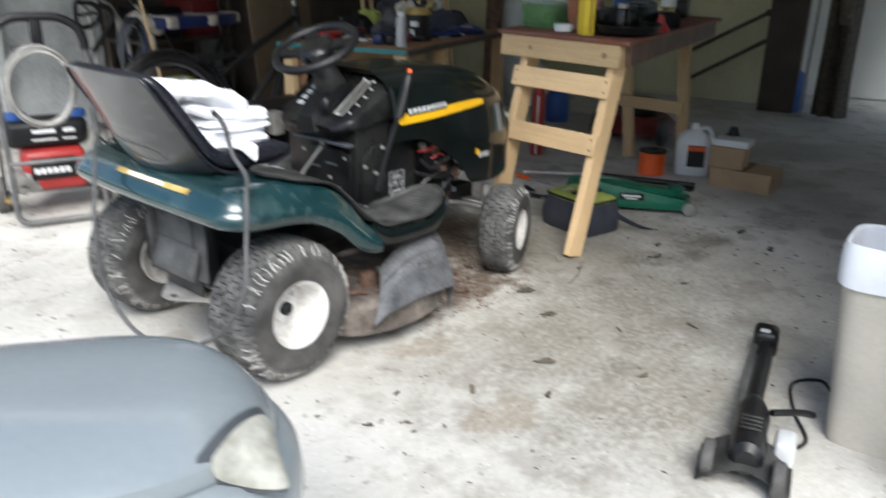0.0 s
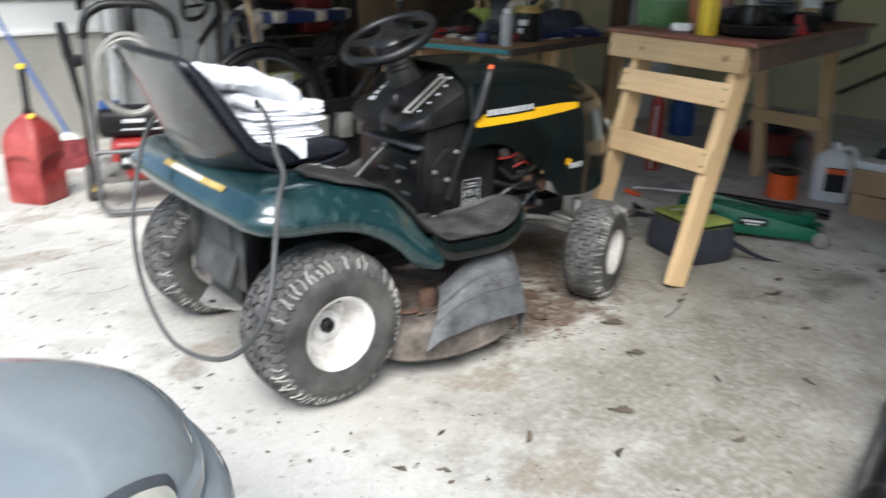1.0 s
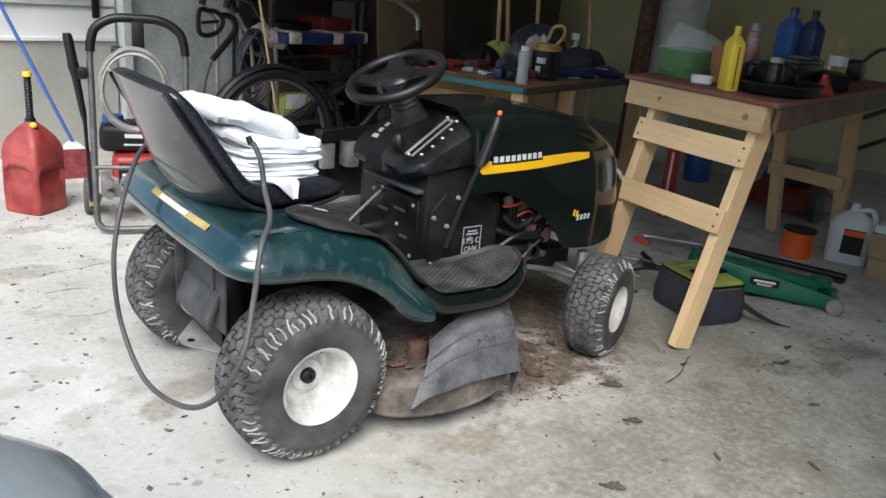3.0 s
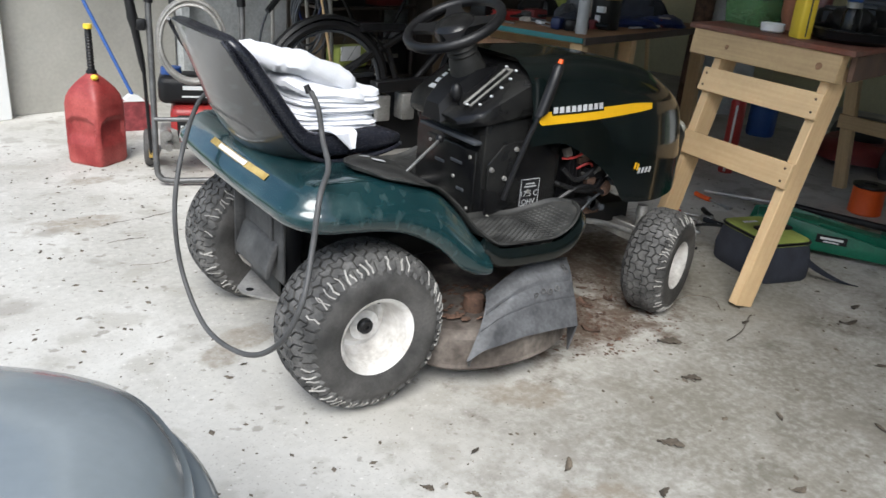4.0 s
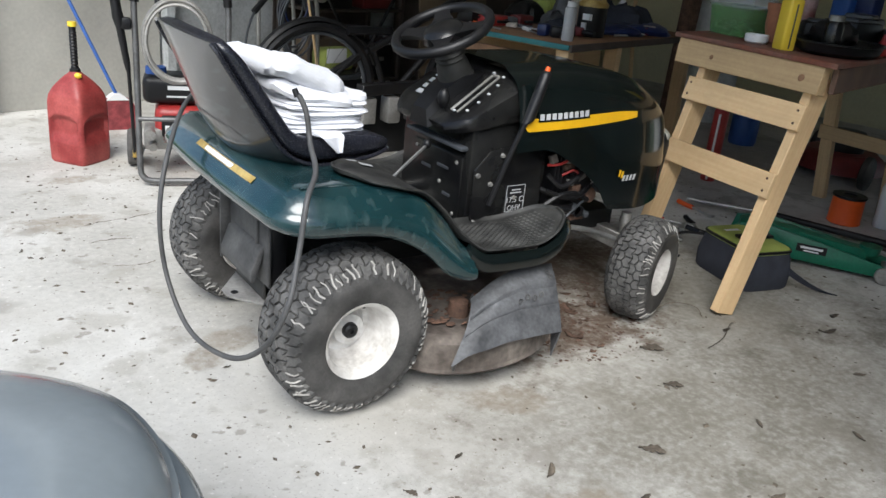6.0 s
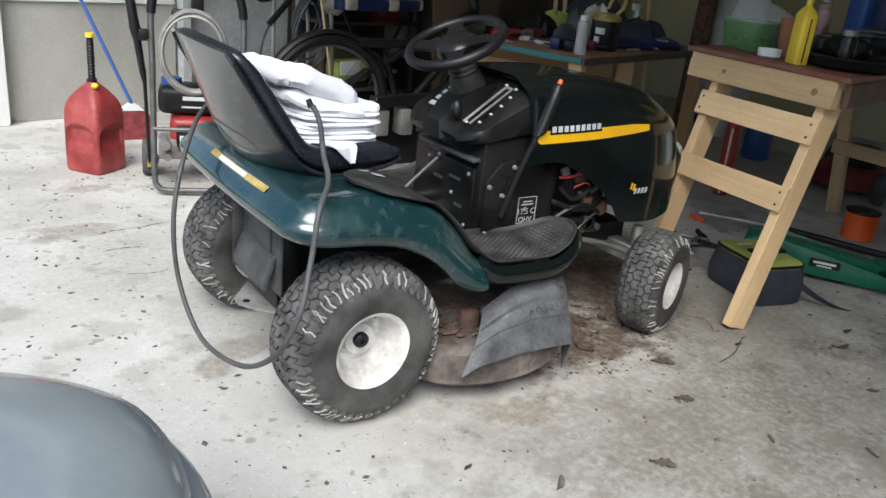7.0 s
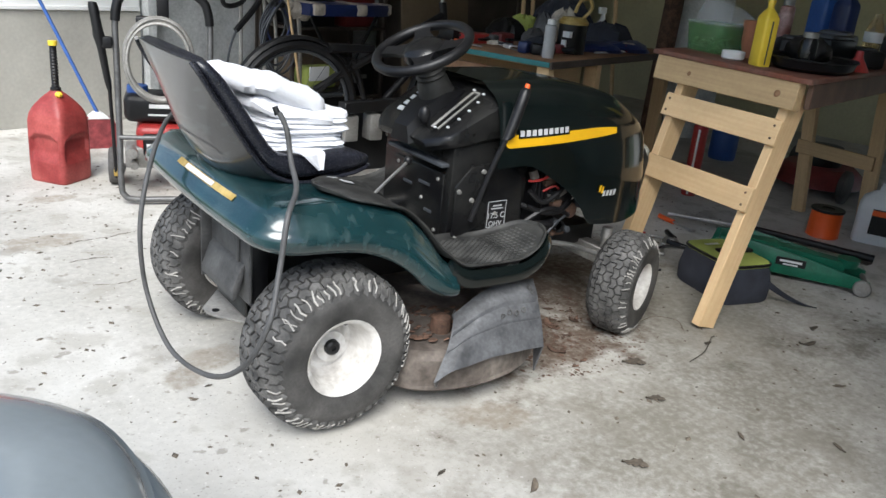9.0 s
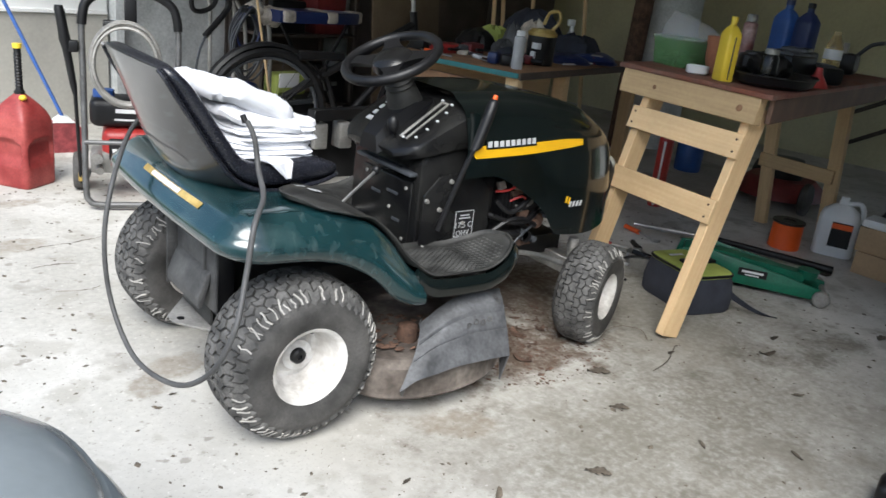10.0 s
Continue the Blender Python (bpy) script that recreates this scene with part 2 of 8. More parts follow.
M = {
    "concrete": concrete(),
    "grass": mat("grass_ground", (0.07, 0.10, 0.04), 0.9, 0, 0.3, 2, 40, 0.3),
    "board": mat("wall_board", (0.42, 0.41, 0.37), 0.85, 0, 0.1, 2.5, 50, 0.08),
    "white_paint": mat("white_paint", (0.78, 0.79, 0.78), 0.6, 0, 0.05, 3, 40, 0.05),
    "grey_wall": mat("grey_block", (0.54, 0.56, 0.56), 0.9, 0, 0.25, 4, 60, 0.2),
    "yellow_wall": mat("cream_plaster", (0.55, 0.52, 0.33), 0.8, 0, 0.1, 2, 40, 0.08),
    "ceiling": mat("ceiling_board", (0.46, 0.44, 0.40), 0.9, 0, 0.08, 3, 40, 0.05),
    "dark_wood": mat("dark_timber", (0.07, 0.055, 0.045), 0.8, 0, 0.25, 5, 60, 0.2),
    "pine": wood("pine", (0.76, 0.54, 0.30), (0.60, 0.38, 0.18)),
    "old_pine": wood("old_pine", (0.58, 0.41, 0.22), (0.38, 0.25, 0.13)),
    "red_ply": mat("red_board", (0.30, 0.095, 0.055), 0.7, 0, 0.35, 8, 60, 0.1, tint=(0.19, 0.105, 0.08)),
    "plywood": mat("worn_plywood", (0.27, 0.15, 0.08), 0.75, 0, 0.25, 7, 70, 0.15),
    "teal": mat("teal_edge", (0.025, 0.17, 0.18), 0.6, 0, 0.15, 10, 60, 0.05),
    "green": scratched("green_body_paint", (0.007, 0.031, 0.035), (0.045, 0.082, 0.085), 0.2),
    "hood_green": mat("dark_hood_paint", (0.003, 0.0055, 0.0055), 0.2, 0, 0.15, 5, 90, 0.02, spec=0.4, coat=0.6),
    "black": mat("black_plastic", (0.008, 0.008, 0.009), 0.42, 0, 0.25, 9, 120, 0.12, spec=0.38),
    "black_gloss": mat("black_panel", (0.006, 0.006, 0.007), 0.26, 0, 0.12, 9, 100, 0.05, tint=(0.018, 0.018, 0.017), spec=0.36),
    "vinyl": mat("black_vinyl", (0.011, 0.012, 0.018), 0.27, 0, 0.12, 6, 260, 0.015, tint=(0.020, 0.021, 0.028)),
    "shell": scratched("seat_shell", (0.026, 0.026, 0.028), (0.052, 0.052, 0.052), 0.34),
    "rubber": mat("tyre_rubber", (0.040, 0.039, 0.037), 0.75, 0, 0.3, 9, 150, 0.2, tint=(0.105, 0.10, 0.095)),
    "lug": mat("tyre_tread", (0.072, 0.071, 0.069), 0.8, 0, 0.4, 18, 150, 0.2, tint=(0.15, 0.146, 0.14)),
    "scuff": mat("pale_scuff", (0.40, 0.385, 0.36), 0.9, 0, 0.2, 30, 150, 0.2),
    "grip": mat("footrest_stud", (0.03, 0.03, 0.029), 0.55, 0, 0.4, 14, 120, 0.2, tint=(0.09, 0.09, 0.086)),
    "pad": mat("footrest_rubber", (0.017, 0.017, 0.016), 0.6, 0, 0.4, 14, 120, 0.2, tint=(0.045, 0.045, 0.042)),
    "rim": mat("white_rim_paint", (0.66, 0.63, 0.59), 0.5, 0, 0.3, 14, 70, 0.1, tint=(0.80, 0.78, 0.75)),
    "chute": mat("grey_plastic", (0.066, 0.068, 0.073), 0.5, 0, 0.4, 10, 90, 0.12, tint=(0.135, 0.138, 0.146)),
    "deck": mat("rusty_deck", (0.085, 0.066, 0.055), 0.9, 0, 0.4, 9, 60, 0.3, tint=(0.22, 0.19, 0.165)),
    "rust": mat("rust", (0.11, 0.062, 0.042), 0.9, 0, 0.4, 20, 80, 0.3),
    "steel": mat("bare_steel", (0.5, 0.5, 0.49), 0.4, 0.9, 0.2, 12, 100, 0.08),
    "gun_steel": mat("grey_tube_steel", (0.15, 0.15, 0.15), 0.45, 0.6, 0.25, 12, 100, 0.1),
    "dusty_black": mat("dusty_black_panel", (0.035, 0.035, 0.036), 0.7, 0, 0.4, 9, 90, 0.15, tint=(0.085, 0.085, 0.084)),
    "dull_steel": mat("dull_steel", (0.34, 0.33, 0.31), 0.55, 0.6, 0.25, 12, 100, 0.1),
    "yellow": mat("yellow_stripe", (0.75, 0.42, 0.01), 0.4, 0, 0.08, 8, 60, 0.02),
    "ochre": mat("faded_yellow_sticker", (0.42, 0.27, 0.05), 0.5, 0, 0.3, 16, 80, 0.05, tint=(0.52, 0.40, 0.16)),
    "white": mat("white_plastic", (0.75, 0.76, 0.76), 0.4, 0, 0.06, 8, 60, 0.03),
    "decal": mat("decal_grey", (0.45, 0.46, 0.47), 0.5, 0, 0.1, 12, 60, 0.03),
    "towel": mat("white_towel", (0.74, 0.75, 0.79), 0.95, 0, 0.06, 20, 220, 0.5),
    "cable": mat("cable_sheath", (0.075, 0.075, 0.075), 0.55, 0, 0.2, 14, 100, 0.08),
    "red_can": mat("red_can_plastic", (0.29, 0.030, 0.030), 0.5, 0, 0.25, 7, 90, 0.06, tint=(0.40, 0.085, 0.075)),
    "red": mat("red_paint", (0.40, 0.035, 0.032), 0.35, 0, 0.15, 8, 90, 0.04),
    "dark_red": mat("dark_red_paint", (0.16, 0.02, 0.02), 0.5, 0, 0.25, 8, 90, 0.05),
    "blue": mat("blue_plastic", (0.03, 0.095, 0.32), 0.4, 0, 0.15, 8, 80, 0.04),
    "dark_blue": mat("dark_blue_plastic", (0.012, 0.025, 0.10), 0.35, 0, 0.15, 8, 80, 0.04),
    "bottle_yellow": mat("yellow_bottle", (0.80, 0.58, 0.05), 0.4, 0, 0.06, 8, 60, 0.03),
    "orange": mat("orange_plastic", (0.85, 0.12, 0.02), 0.35, 0, 0.08, 8, 60, 0.03),
    "lime": mat("lime_fabric", (0.36, 0.42, 0.10), 0.85, 0, 0.1, 14, 150, 0.2),
    "bag": mat("grey_fabric", (0.032, 0.036, 0.05), 0.9, 0, 0.2, 14, 180, 0.3),
    "jack": mat("green_jack_paint", (0.01, 0.13, 0.075), 0.35, 0, 0.2, 9, 90, 0.05),
    "card": mat("cardboard", (0.42, 0.29, 0.17), 0.85, 0, 0.1, 5, 70, 0.08),
    "dark_card": mat("brown_card", (0.15, 0.11, 0.07), 0.85, 0, 0.15, 4, 70, 0.08),
    "hood_grey": mat("grey_hood_paint", (0.20, 0.228, 0.242), 0.25, 0.0, 0.05, 2, 60, 0.0, coat=0.5),
    "lens": mat("headlight_lens", (0.31, 0.305, 0.26), 0.22, 0, 0.25, 14, 50, 0.05, tint=(0.38, 0.375, 0.33)),
    "trim": mat("dark_grey_trim", (0.05, 0.055, 0.062), 0.45, 0, 0.15, 9, 100, 0.05),
    "bin": mat("beige_bin_plastic", (0.44, 0.41, 0.36), 0.5, 0, 0.08, 6, 80, 0.06),
    "liner": mat("bin_liner", (0.60, 0.62, 0.67), 0.35, 0, 0.06, 10, 60, 0.15),
    "apron": mat("dark_brown_board", (0.13, 0.075, 0.05), 0.7, 0, 0.25, 7, 70, 0.15),
    "rag": mat("pale_dirty_cloth", (0.52, 0.47, 0.40), 0.95, 0, 0.3, 18, 150, 0.4),
    "bristle": mat("maroon_bristle", (0.24, 0.045, 0.05), 0.9, 0, 0.3, 30, 160, 0.4),
    "terracotta": mat("terracotta", (0.38, 0.15, 0.08), 0.8, 0, 0.15, 9, 80, 0.1),
    "faded_red": mat("faded_red_print", (0.42, 0.17, 0.15), 0.4, 0, 0.4, 14, 70, 0.03, tint=(0.55, 0.40, 0.37)),
    "leaf": mat("dead_leaf", (0.09, 0.074, 0.056), 0.85, 0, 0.35, 30, 120, 0.2, rand=0.5),
    "rust_leaf": mat("brown_leaf", (0.10, 0.060, 0.042), 0.85, 0, 0.35, 30, 120, 0.2, rand=0.4),
    "clear": glassy("clear_plastic", (0.85, 0.9, 0.85), 0.15),
    "film": glassy("plastic_film", (0.66, 0.68, 0.70), 0.18, 0.26, 0.0),
    "green_clear": glassy("green_tub", (0.13, 0.29, 0.11), 0.15, 0.5, 0.0),
    "amber": glassy("amber_bottle", (0.75, 0.6, 0.3), 0.1, trans=0.7),
    "blue_picture": mat("blue_print", (0.10, 0.33, 0.50), 0.4, 0, 0.3, 6, 20, 0.0, tint=(0.45, 0.6, 0.7)),
}


# ---- mesh helpers ----
def part(name, bm, material, parent=None, label="", smooth=True, kind=""):
    """Links a bmesh as one mesh object under a thing or a part."""
    bmesh.ops.remove_doubles(bm, verts=bm.verts, dist=1e-5)
    bmesh.ops.recalc_face_normals(bm, faces=bm.faces)
    me = bpy.data.meshes.new(name)
    if smooth:
        for f in bm.faces:
            f.smooth = True
        for e in bm.edges:
            if len(e.link_faces) == 2 and e.calc_face_angle(0) > 0.65:
                e.smooth = False
    bm.to_mesh(me)
    bm.free()
    me.materials.append(M[material])
    ob = new(name, me)
    if parent is not None:
        ob.parent = parent
        ob.matrix_parent_inverse = parent.matrix_world.inverted() if False else Matrix()
    return tagged(ob, label, kind=kind)


def thing(name, label, category, m=None, group="", kind=""):
    ob = new(name)
    ob.empty_display_size = 0.1
    if m is not None:
        ob.matrix_basis = m
    return tagged(ob, label, category, group, kind)


def single(name, bm, material, label, category, m=None, group="", kind=""):
    ob = part(name, bm, material)
    if m is not None:
        ob.matrix_basis = m
    return tagged(ob, label, category, group, kind)


def box(bm, c, s, m=None, bevel=0.0, seg=2):
    """A box of size s centred at c, with rounded edges."""
    r = bmesh.ops.create_cube(bm, size=1.0, matrix=(m or Matrix()) @ Matrix.Translation(c) @ Matrix.Diagonal((*s, 1)))
    if bevel:
        es = {e for v in r["verts"] for e in v.link_edges}
        bmesh.ops.bevel(bm, geom=list(es), offset=bevel, segments=seg, affect="EDGES", profile=0.5)
    return bm


def B():
    return bmesh.new()


def beam(bm, p, q, w, h, up=(0, 0, 1), bevel=0.003):
    """A squared timber from p to q, w across and h in the direction of up."""
    p, q = Vector(p), Vector(q)
    x = (q - p).normalized()
    y = Vector(up).cross(x).normalized()
    z = x.cross(y)
    m = Matrix((x, y, z)).transposed().to_4x4()
    m.translation = (p + q) / 2
    return box(bm, (0, 0, 0), ((q - p).length, w, h), m, bevel, 1)


def frame_of(axis):
    z = Vector(axis).normalized()
    x = z.orthogonal().normalized()
    m = Matrix((x, z.cross(x), z)).transposed().to_4x4()
    return m


def rod(bm, p, q, r, r2=None, seg=12, caps=True):
    p, q = Vector(p), Vector(q)
    m = frame_of(q - p)
    m.translation = (p + q) / 2
    bmesh.ops.create_cone(bm, cap_ends=caps, segments=seg, radius1=r, radius2=r if r2 is None else r2, depth=(q - p).length, matrix=m)
    return bm


def ball(bm, c, r, s=(1, 1, 1), seg=12, m=None):
    bmesh.ops.create_uvsphere(bm, u_segments=seg, v_segments=max(6, seg * 2 // 3), radius=r, matrix=(m or Matrix()) @ Matrix.Translation(c) @ Matrix.Diagonal((*s, 1)))
    return bm


def curve_points(pts, n=8, closed=False):
    """Points of a smooth curve through pts."""
    pts = [Vector(p) for p in pts]
    k = len(pts)
    out = []
    for i in range(k if closed else k - 1):
        a, b, c, d = (pts[j % k] if closed else pts[max(0, min(k - 1, j))] for j in (i - 1, i, i + 1, i + 2))
        for s in range(n):
            t = s / n
            out.append(0.5 * ((2 * b) + (c - a) * t + (2 * a - 5 * b + 4 * c - d) * t * t + (3 * b - a - 3 * c + d) * t ** 3))
    if not closed:
        out.append(pts[-1])
    return out


def tube(bm, pts, r, seg=8, n=8, closed=False, smooth=True):
    """A round bar or hose along a smooth curve through pts."""
    path = curve_points(pts, n, closed) if smooth else [Vector(p) for p in pts]
    k, rings, side = len(path), [], None
    for i, p in enumerate(path):
        a = path[i - 1] if i or closed else p
        b = path[(i + 1) % k] if i < k - 1 or closed else p
        d = (b - a).normalized()
        side = d.orthogonal().normalized() if side is None else (side - d * side.dot(d)).normalized()
        up = d.cross(side)
        rings.append([bm.verts.new(p + (side * math.cos(u) + up * math.sin(u)) * r) for u in (2 * math.pi * j / seg for j in range(seg))])
    for i in range(k if closed else k - 1):
        a, b = rings[i], rings[(i + 1) % k]
        for j in range(seg):
            bm.faces.new((a[j], a[(j + 1) % seg], b[(j + 1) % seg], b[j]))
    if not closed:
        bm.faces.new(rings[0][::-1])
        bm.faces.new(rings[-1])
    return bm


def lathe(bm, profile, seg=32, m=None, closed=False):
    """Turns (radius, height) pairs round z; m lays it into place."""
    m = m or Matrix()
    rings = []
    for r, z in profile:
        rings.append([bm.verts.new(m @ Vector((max(r, 1e-4) * math.cos(u), max(r, 1e-4) * math.sin(u), z))) for u in (2 * math.pi * j / seg for j in range(seg))])
    k = len(rings)
    for i in range(k if closed else k - 1):
        a, b = rings[i], rings[(i + 1) % k]
        for j in range(seg):
            bm.faces.new((a[j], a[(j + 1) % seg], b[(j + 1) % seg], b[j]))
    if not closed:
        for ring in (rings[0][::-1], rings[-1]):
            bm.faces.new(ring)
    return bm


def loft(bm, loops, cap=True):
    """Skins loops of equally many points."""
    rings = [[bm.verts.new(p) for p in loop] for loop in loops]
    k = len(rings[0])
    for a, b in zip(rings, rings[1:]):
        for j in range(k):
            bm.faces.new((a[j], a[(j + 1) % k], b[(j + 1) % k], b[j]))
    if cap:
        bm.faces.new(rings[0][::-1])
        bm.faces.new(rings[-1])
    return bm


def sheet(bm, f, nu, nv, thick=0.0):
    """A surface of f(u, v), u and v from 0 to 1, given a thickness."""
    g = [[bm.verts.new(f(i / nu, j / nv)) for j in range(nv + 1)] for i in range(nu + 1)]
    fs = [bm.faces.new((g[i][j], g[i + 1][j], g[i + 1][j + 1], g[i][j + 1])) for i in range(nu) for j in range(nv)]
    if thick:
        bmesh.ops.recalc_face_normals(bm, faces=fs)
        bmesh.ops.solidify(bm, geom=fs, thickness=thick)
    return bm


def prism(bm, poly, a, b, axis="y", bevel=0.0, seg=2):
    """Extrudes a polygon of (x, z) pairs from y = a to y = b (axis y), or of (x, y) pairs from z = a to z = b (axis z)."""
    put = (lambda p, h: (p[0], h, p[1])) if axis == "y" else ((lambda p, h: (p[0], p[1], h)) if axis == "z" else (lambda p, h: (h, p[0], p[1])))
    lo, hi = [bm.verts.new(put(p, a)) for p in poly], [bm.verts.new(put(p, b)) for p in poly]
    k = len(poly)
    fs = [bm.faces.new((lo[i], lo[(i + 1) % k], hi[(i + 1) % k], hi[i])) for i in range(k)]
    fs += [bm.faces.new(lo[::-1]), bm.faces.new(hi)]
    if bevel:
        bmesh.ops.recalc_face_normals(bm, faces=fs)
        es = {e for f in fs for e in f.edges}
        bmesh.ops.bevel(bm, geom=list(es), offset=bevel, segments=seg, affect="EDGES", profile=0.5)
    return bm


def interp(x, table):
    """Reads a table of (x, value) pairs along a smooth curve that does not overshoot."""
    if x <= table[0][0]:
        return table[0][1]
    if x >= table[-1][0]:
        return table[-1][1]
    rise = [(q[1] - p[1]) / (q[0] - p[0]) for p, q in zip(table, table[1:])]
    i = next(k for k in range(len(rise)) if x <= table[k + 1][0])

    def slope(k):
        if k <= 0 or k >= len(rise):
            return rise[max(0, min(k, len(rise) - 1))]
        a, b = rise[k - 1], rise[k]
        return 0.0 if a * b <= 0 else 2 * a * b / (a + b)
    (a, u), (b, v) = table[i], table[i + 1]
    w = b - a
    t = (x - a) / w
    return u * (1 + 2 * t) * (1 - t) ** 2 + v * t * t * (3 - 2 * t) + w * t * (1 - t) * (slope(i) * (1 - t) - slope(i + 1) * t)


# ---- the garage: its walls stand turned against the mower ----
GARAGE = pose(0, 0, 0, 0, 0, 13)


def wall(name, c, s, material, label):
    ob = part(name, box(B(), c, s, GARAGE), material)
    return tagged(ob, label, "wall", kind="structure")


def structure():
    ob = part("ground", sheet(B(), lambda u, v: Vector(((u - 0.5) * 600, (v - 0.5) * 600, -0.03)), 8, 8), "grass")
    tagged(ob, "rough grass and soil outside the garage", "ground", kind="structure")
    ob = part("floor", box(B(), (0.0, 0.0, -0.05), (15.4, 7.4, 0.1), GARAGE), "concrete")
    tagged(ob, "pale worn concrete slab with oil stains, debris and painted shade", "floor", kind="structure")
    # side wall beside the door opening: board below, white above
    wall("wall_left", (3.62, 3.22, 1.25), (7.08, 0.16, 2.5), "grey_wall", "grey unpainted block side wall of the garage")
    wall("wall_back", (7.08, 0.0, 1.25), (0.16, 6.4, 2.5), "white_paint", "plain white end wall of the garage")
    # the side wall stops short of the end: an unseen doorway, added to light the far door
    wall("wall_right", (2.72, -3.22, 1.25), (5.28, 0.16, 2.5), "white_paint", "plain white side wall of the garage")
    wall("wall_lintel", (6.18, -3.22, 2.27), (1.64, 0.16, 0.46), "board", "plain board over the unseen doorway added to light the far end")
    wall("wall_cream", (6.25, 1.1, 1.25), (0.12, 4.0, 2.5), "yellow_wall", "cream painted partition wall behind the tables")
    ob = part("ceiling", box(B(), (3.6, 0, 2.56), (7.2, 6.8, 0.12), GARAGE), "ceiling")
    tagged(ob, "plain pale garage ceiling", "ceiling", kind="structure")
    # unseen front wall, its end placed to shade the right side of the floor
    wall("wall_front", (0.10, -2.74, 1.25), (0.16, 1.12, 2.5), "white_paint", "unseen white front wall beside the wide door opening, shading the right floor")
    wall("wall_header", (0.10, 0, 2.36), (0.16, 6.6, 0.28), "white_paint", "white beam over the wide door opening")


structure()


# ---- the riding mower: x ahead, y to its left, the rear axle over the origin ----
def tyre(bm, r, w, bead):
    """The carcass round y: bulging walls, round shoulders and a nearly flat crown."""
    h, d = w / 2, r - bead
    prof = [(bead, -h * 0.90), (bead + d * 0.10, -h * 1.0), (bead + d * 0.28, -h * 1.055), (bead + d * 0.46, -h * 1.06), (bead + d * 0.58, -h * 1.035)]
    prof += [(r - 0.009 - shoulder(v, r, bead), -h * v) for v in (0.98, 0.9, 0.78, 0.62, 0.45, 0.25, 0.0)]
    prof += [(a, -b) for a, b in prof[-2::-1]]
    prof += [(bead - 0.004, h * 0.7), (bead - 0.004, -h * 0.7)]
    return lathe(bm, prof, 64, Matrix.Rotation(radians(90), 4, "X"), closed=True)


def shoulder(v, r, bead):
    """How far the tread has dropped at v, from the middle (0) to the edge (1)."""
    return (r - bead) * (0.03 * v * v + 0.27 * max(0, (abs(v) - 0.42) / 0.56) ** 2.1)


def lugs(bm, r, w, bead, count, rows):
    """Raised turf-tread blocks with zigzag sides, offset from row to row."""
    h, step = w / 2, 2 * math.pi / count
    for k in range(rows):
        s0, s1 = -1 + 2 * k / rows + 0.03, -1 + 2 * (k + 1) / rows - 0.03
        v0, v1 = (1.0 * math.copysign(abs(q) ** 0.88, q) for q in (s0, s1))
        amp = 0.055 * (1 - 0.5 * max(abs(s0), abs(s1)) ** 2)
        flip = 1 if k % 2 else -1
        for i in range(count):
            base = step * (i + (0.5 if k % 2 else 0))
            quad = [(0.08, v0 - amp * flip), (0.5, v0 + amp * flip), (0.92, v0 - amp * flip), (0.92, v1 - amp * flip), (0.5, v1 + amp * flip), (0.08, v1 - amp * flip)]
            lo, hi = [], []
            for a, v in quad:
                v = max(-1.0, min(1.0, v))
                u = base + step * a
                fall = shoulder(v, r, bead)
                for ring, rr in ((lo, r - 0.011 - fall), (hi, r - 0.0005 - fall)):
                    ring.append(bm.verts.new((rr * math.cos(u), v * h * (1.02 if ring is lo else 1.0), rr * math.sin(u))))
            bm.faces.new(hi)
            for j in range(6):
                bm.faces.new((lo[j], lo[(j + 1) % 6], hi[(j + 1) % 6], hi[j]))
    return bm


def scuffs(bm, r, w, bead, side, rng, n=70):
    """Pale dried streaks in the shoulder grooves."""
    h = w / 2 * side
    for i in range(n):
        u = 2 * math.pi * i / n + rng.uniform(-0.02, 0.02)
        if rng.random() < 0.35 + 0.35 * math.sin(3 * u + r * 20):
            continue
        reach = rng.uniform(0.3, 0.75)
        pts, uu = [], u
        for k in range(4):
            v = 0.99 - 0.14 * k * reach
            fall = shoulder(v, r, bead)
            rr = r + 0.0003 - fall
            pts.append((rr * math.cos(uu), v * h, rr * math.sin(uu)))
            uu += rng.choice((-0.025, 0.025, 0.0))
        tube(bm, pts, rng.uniform(0.0014, 0.0030), 4, 1, smooth=False)
    return bm


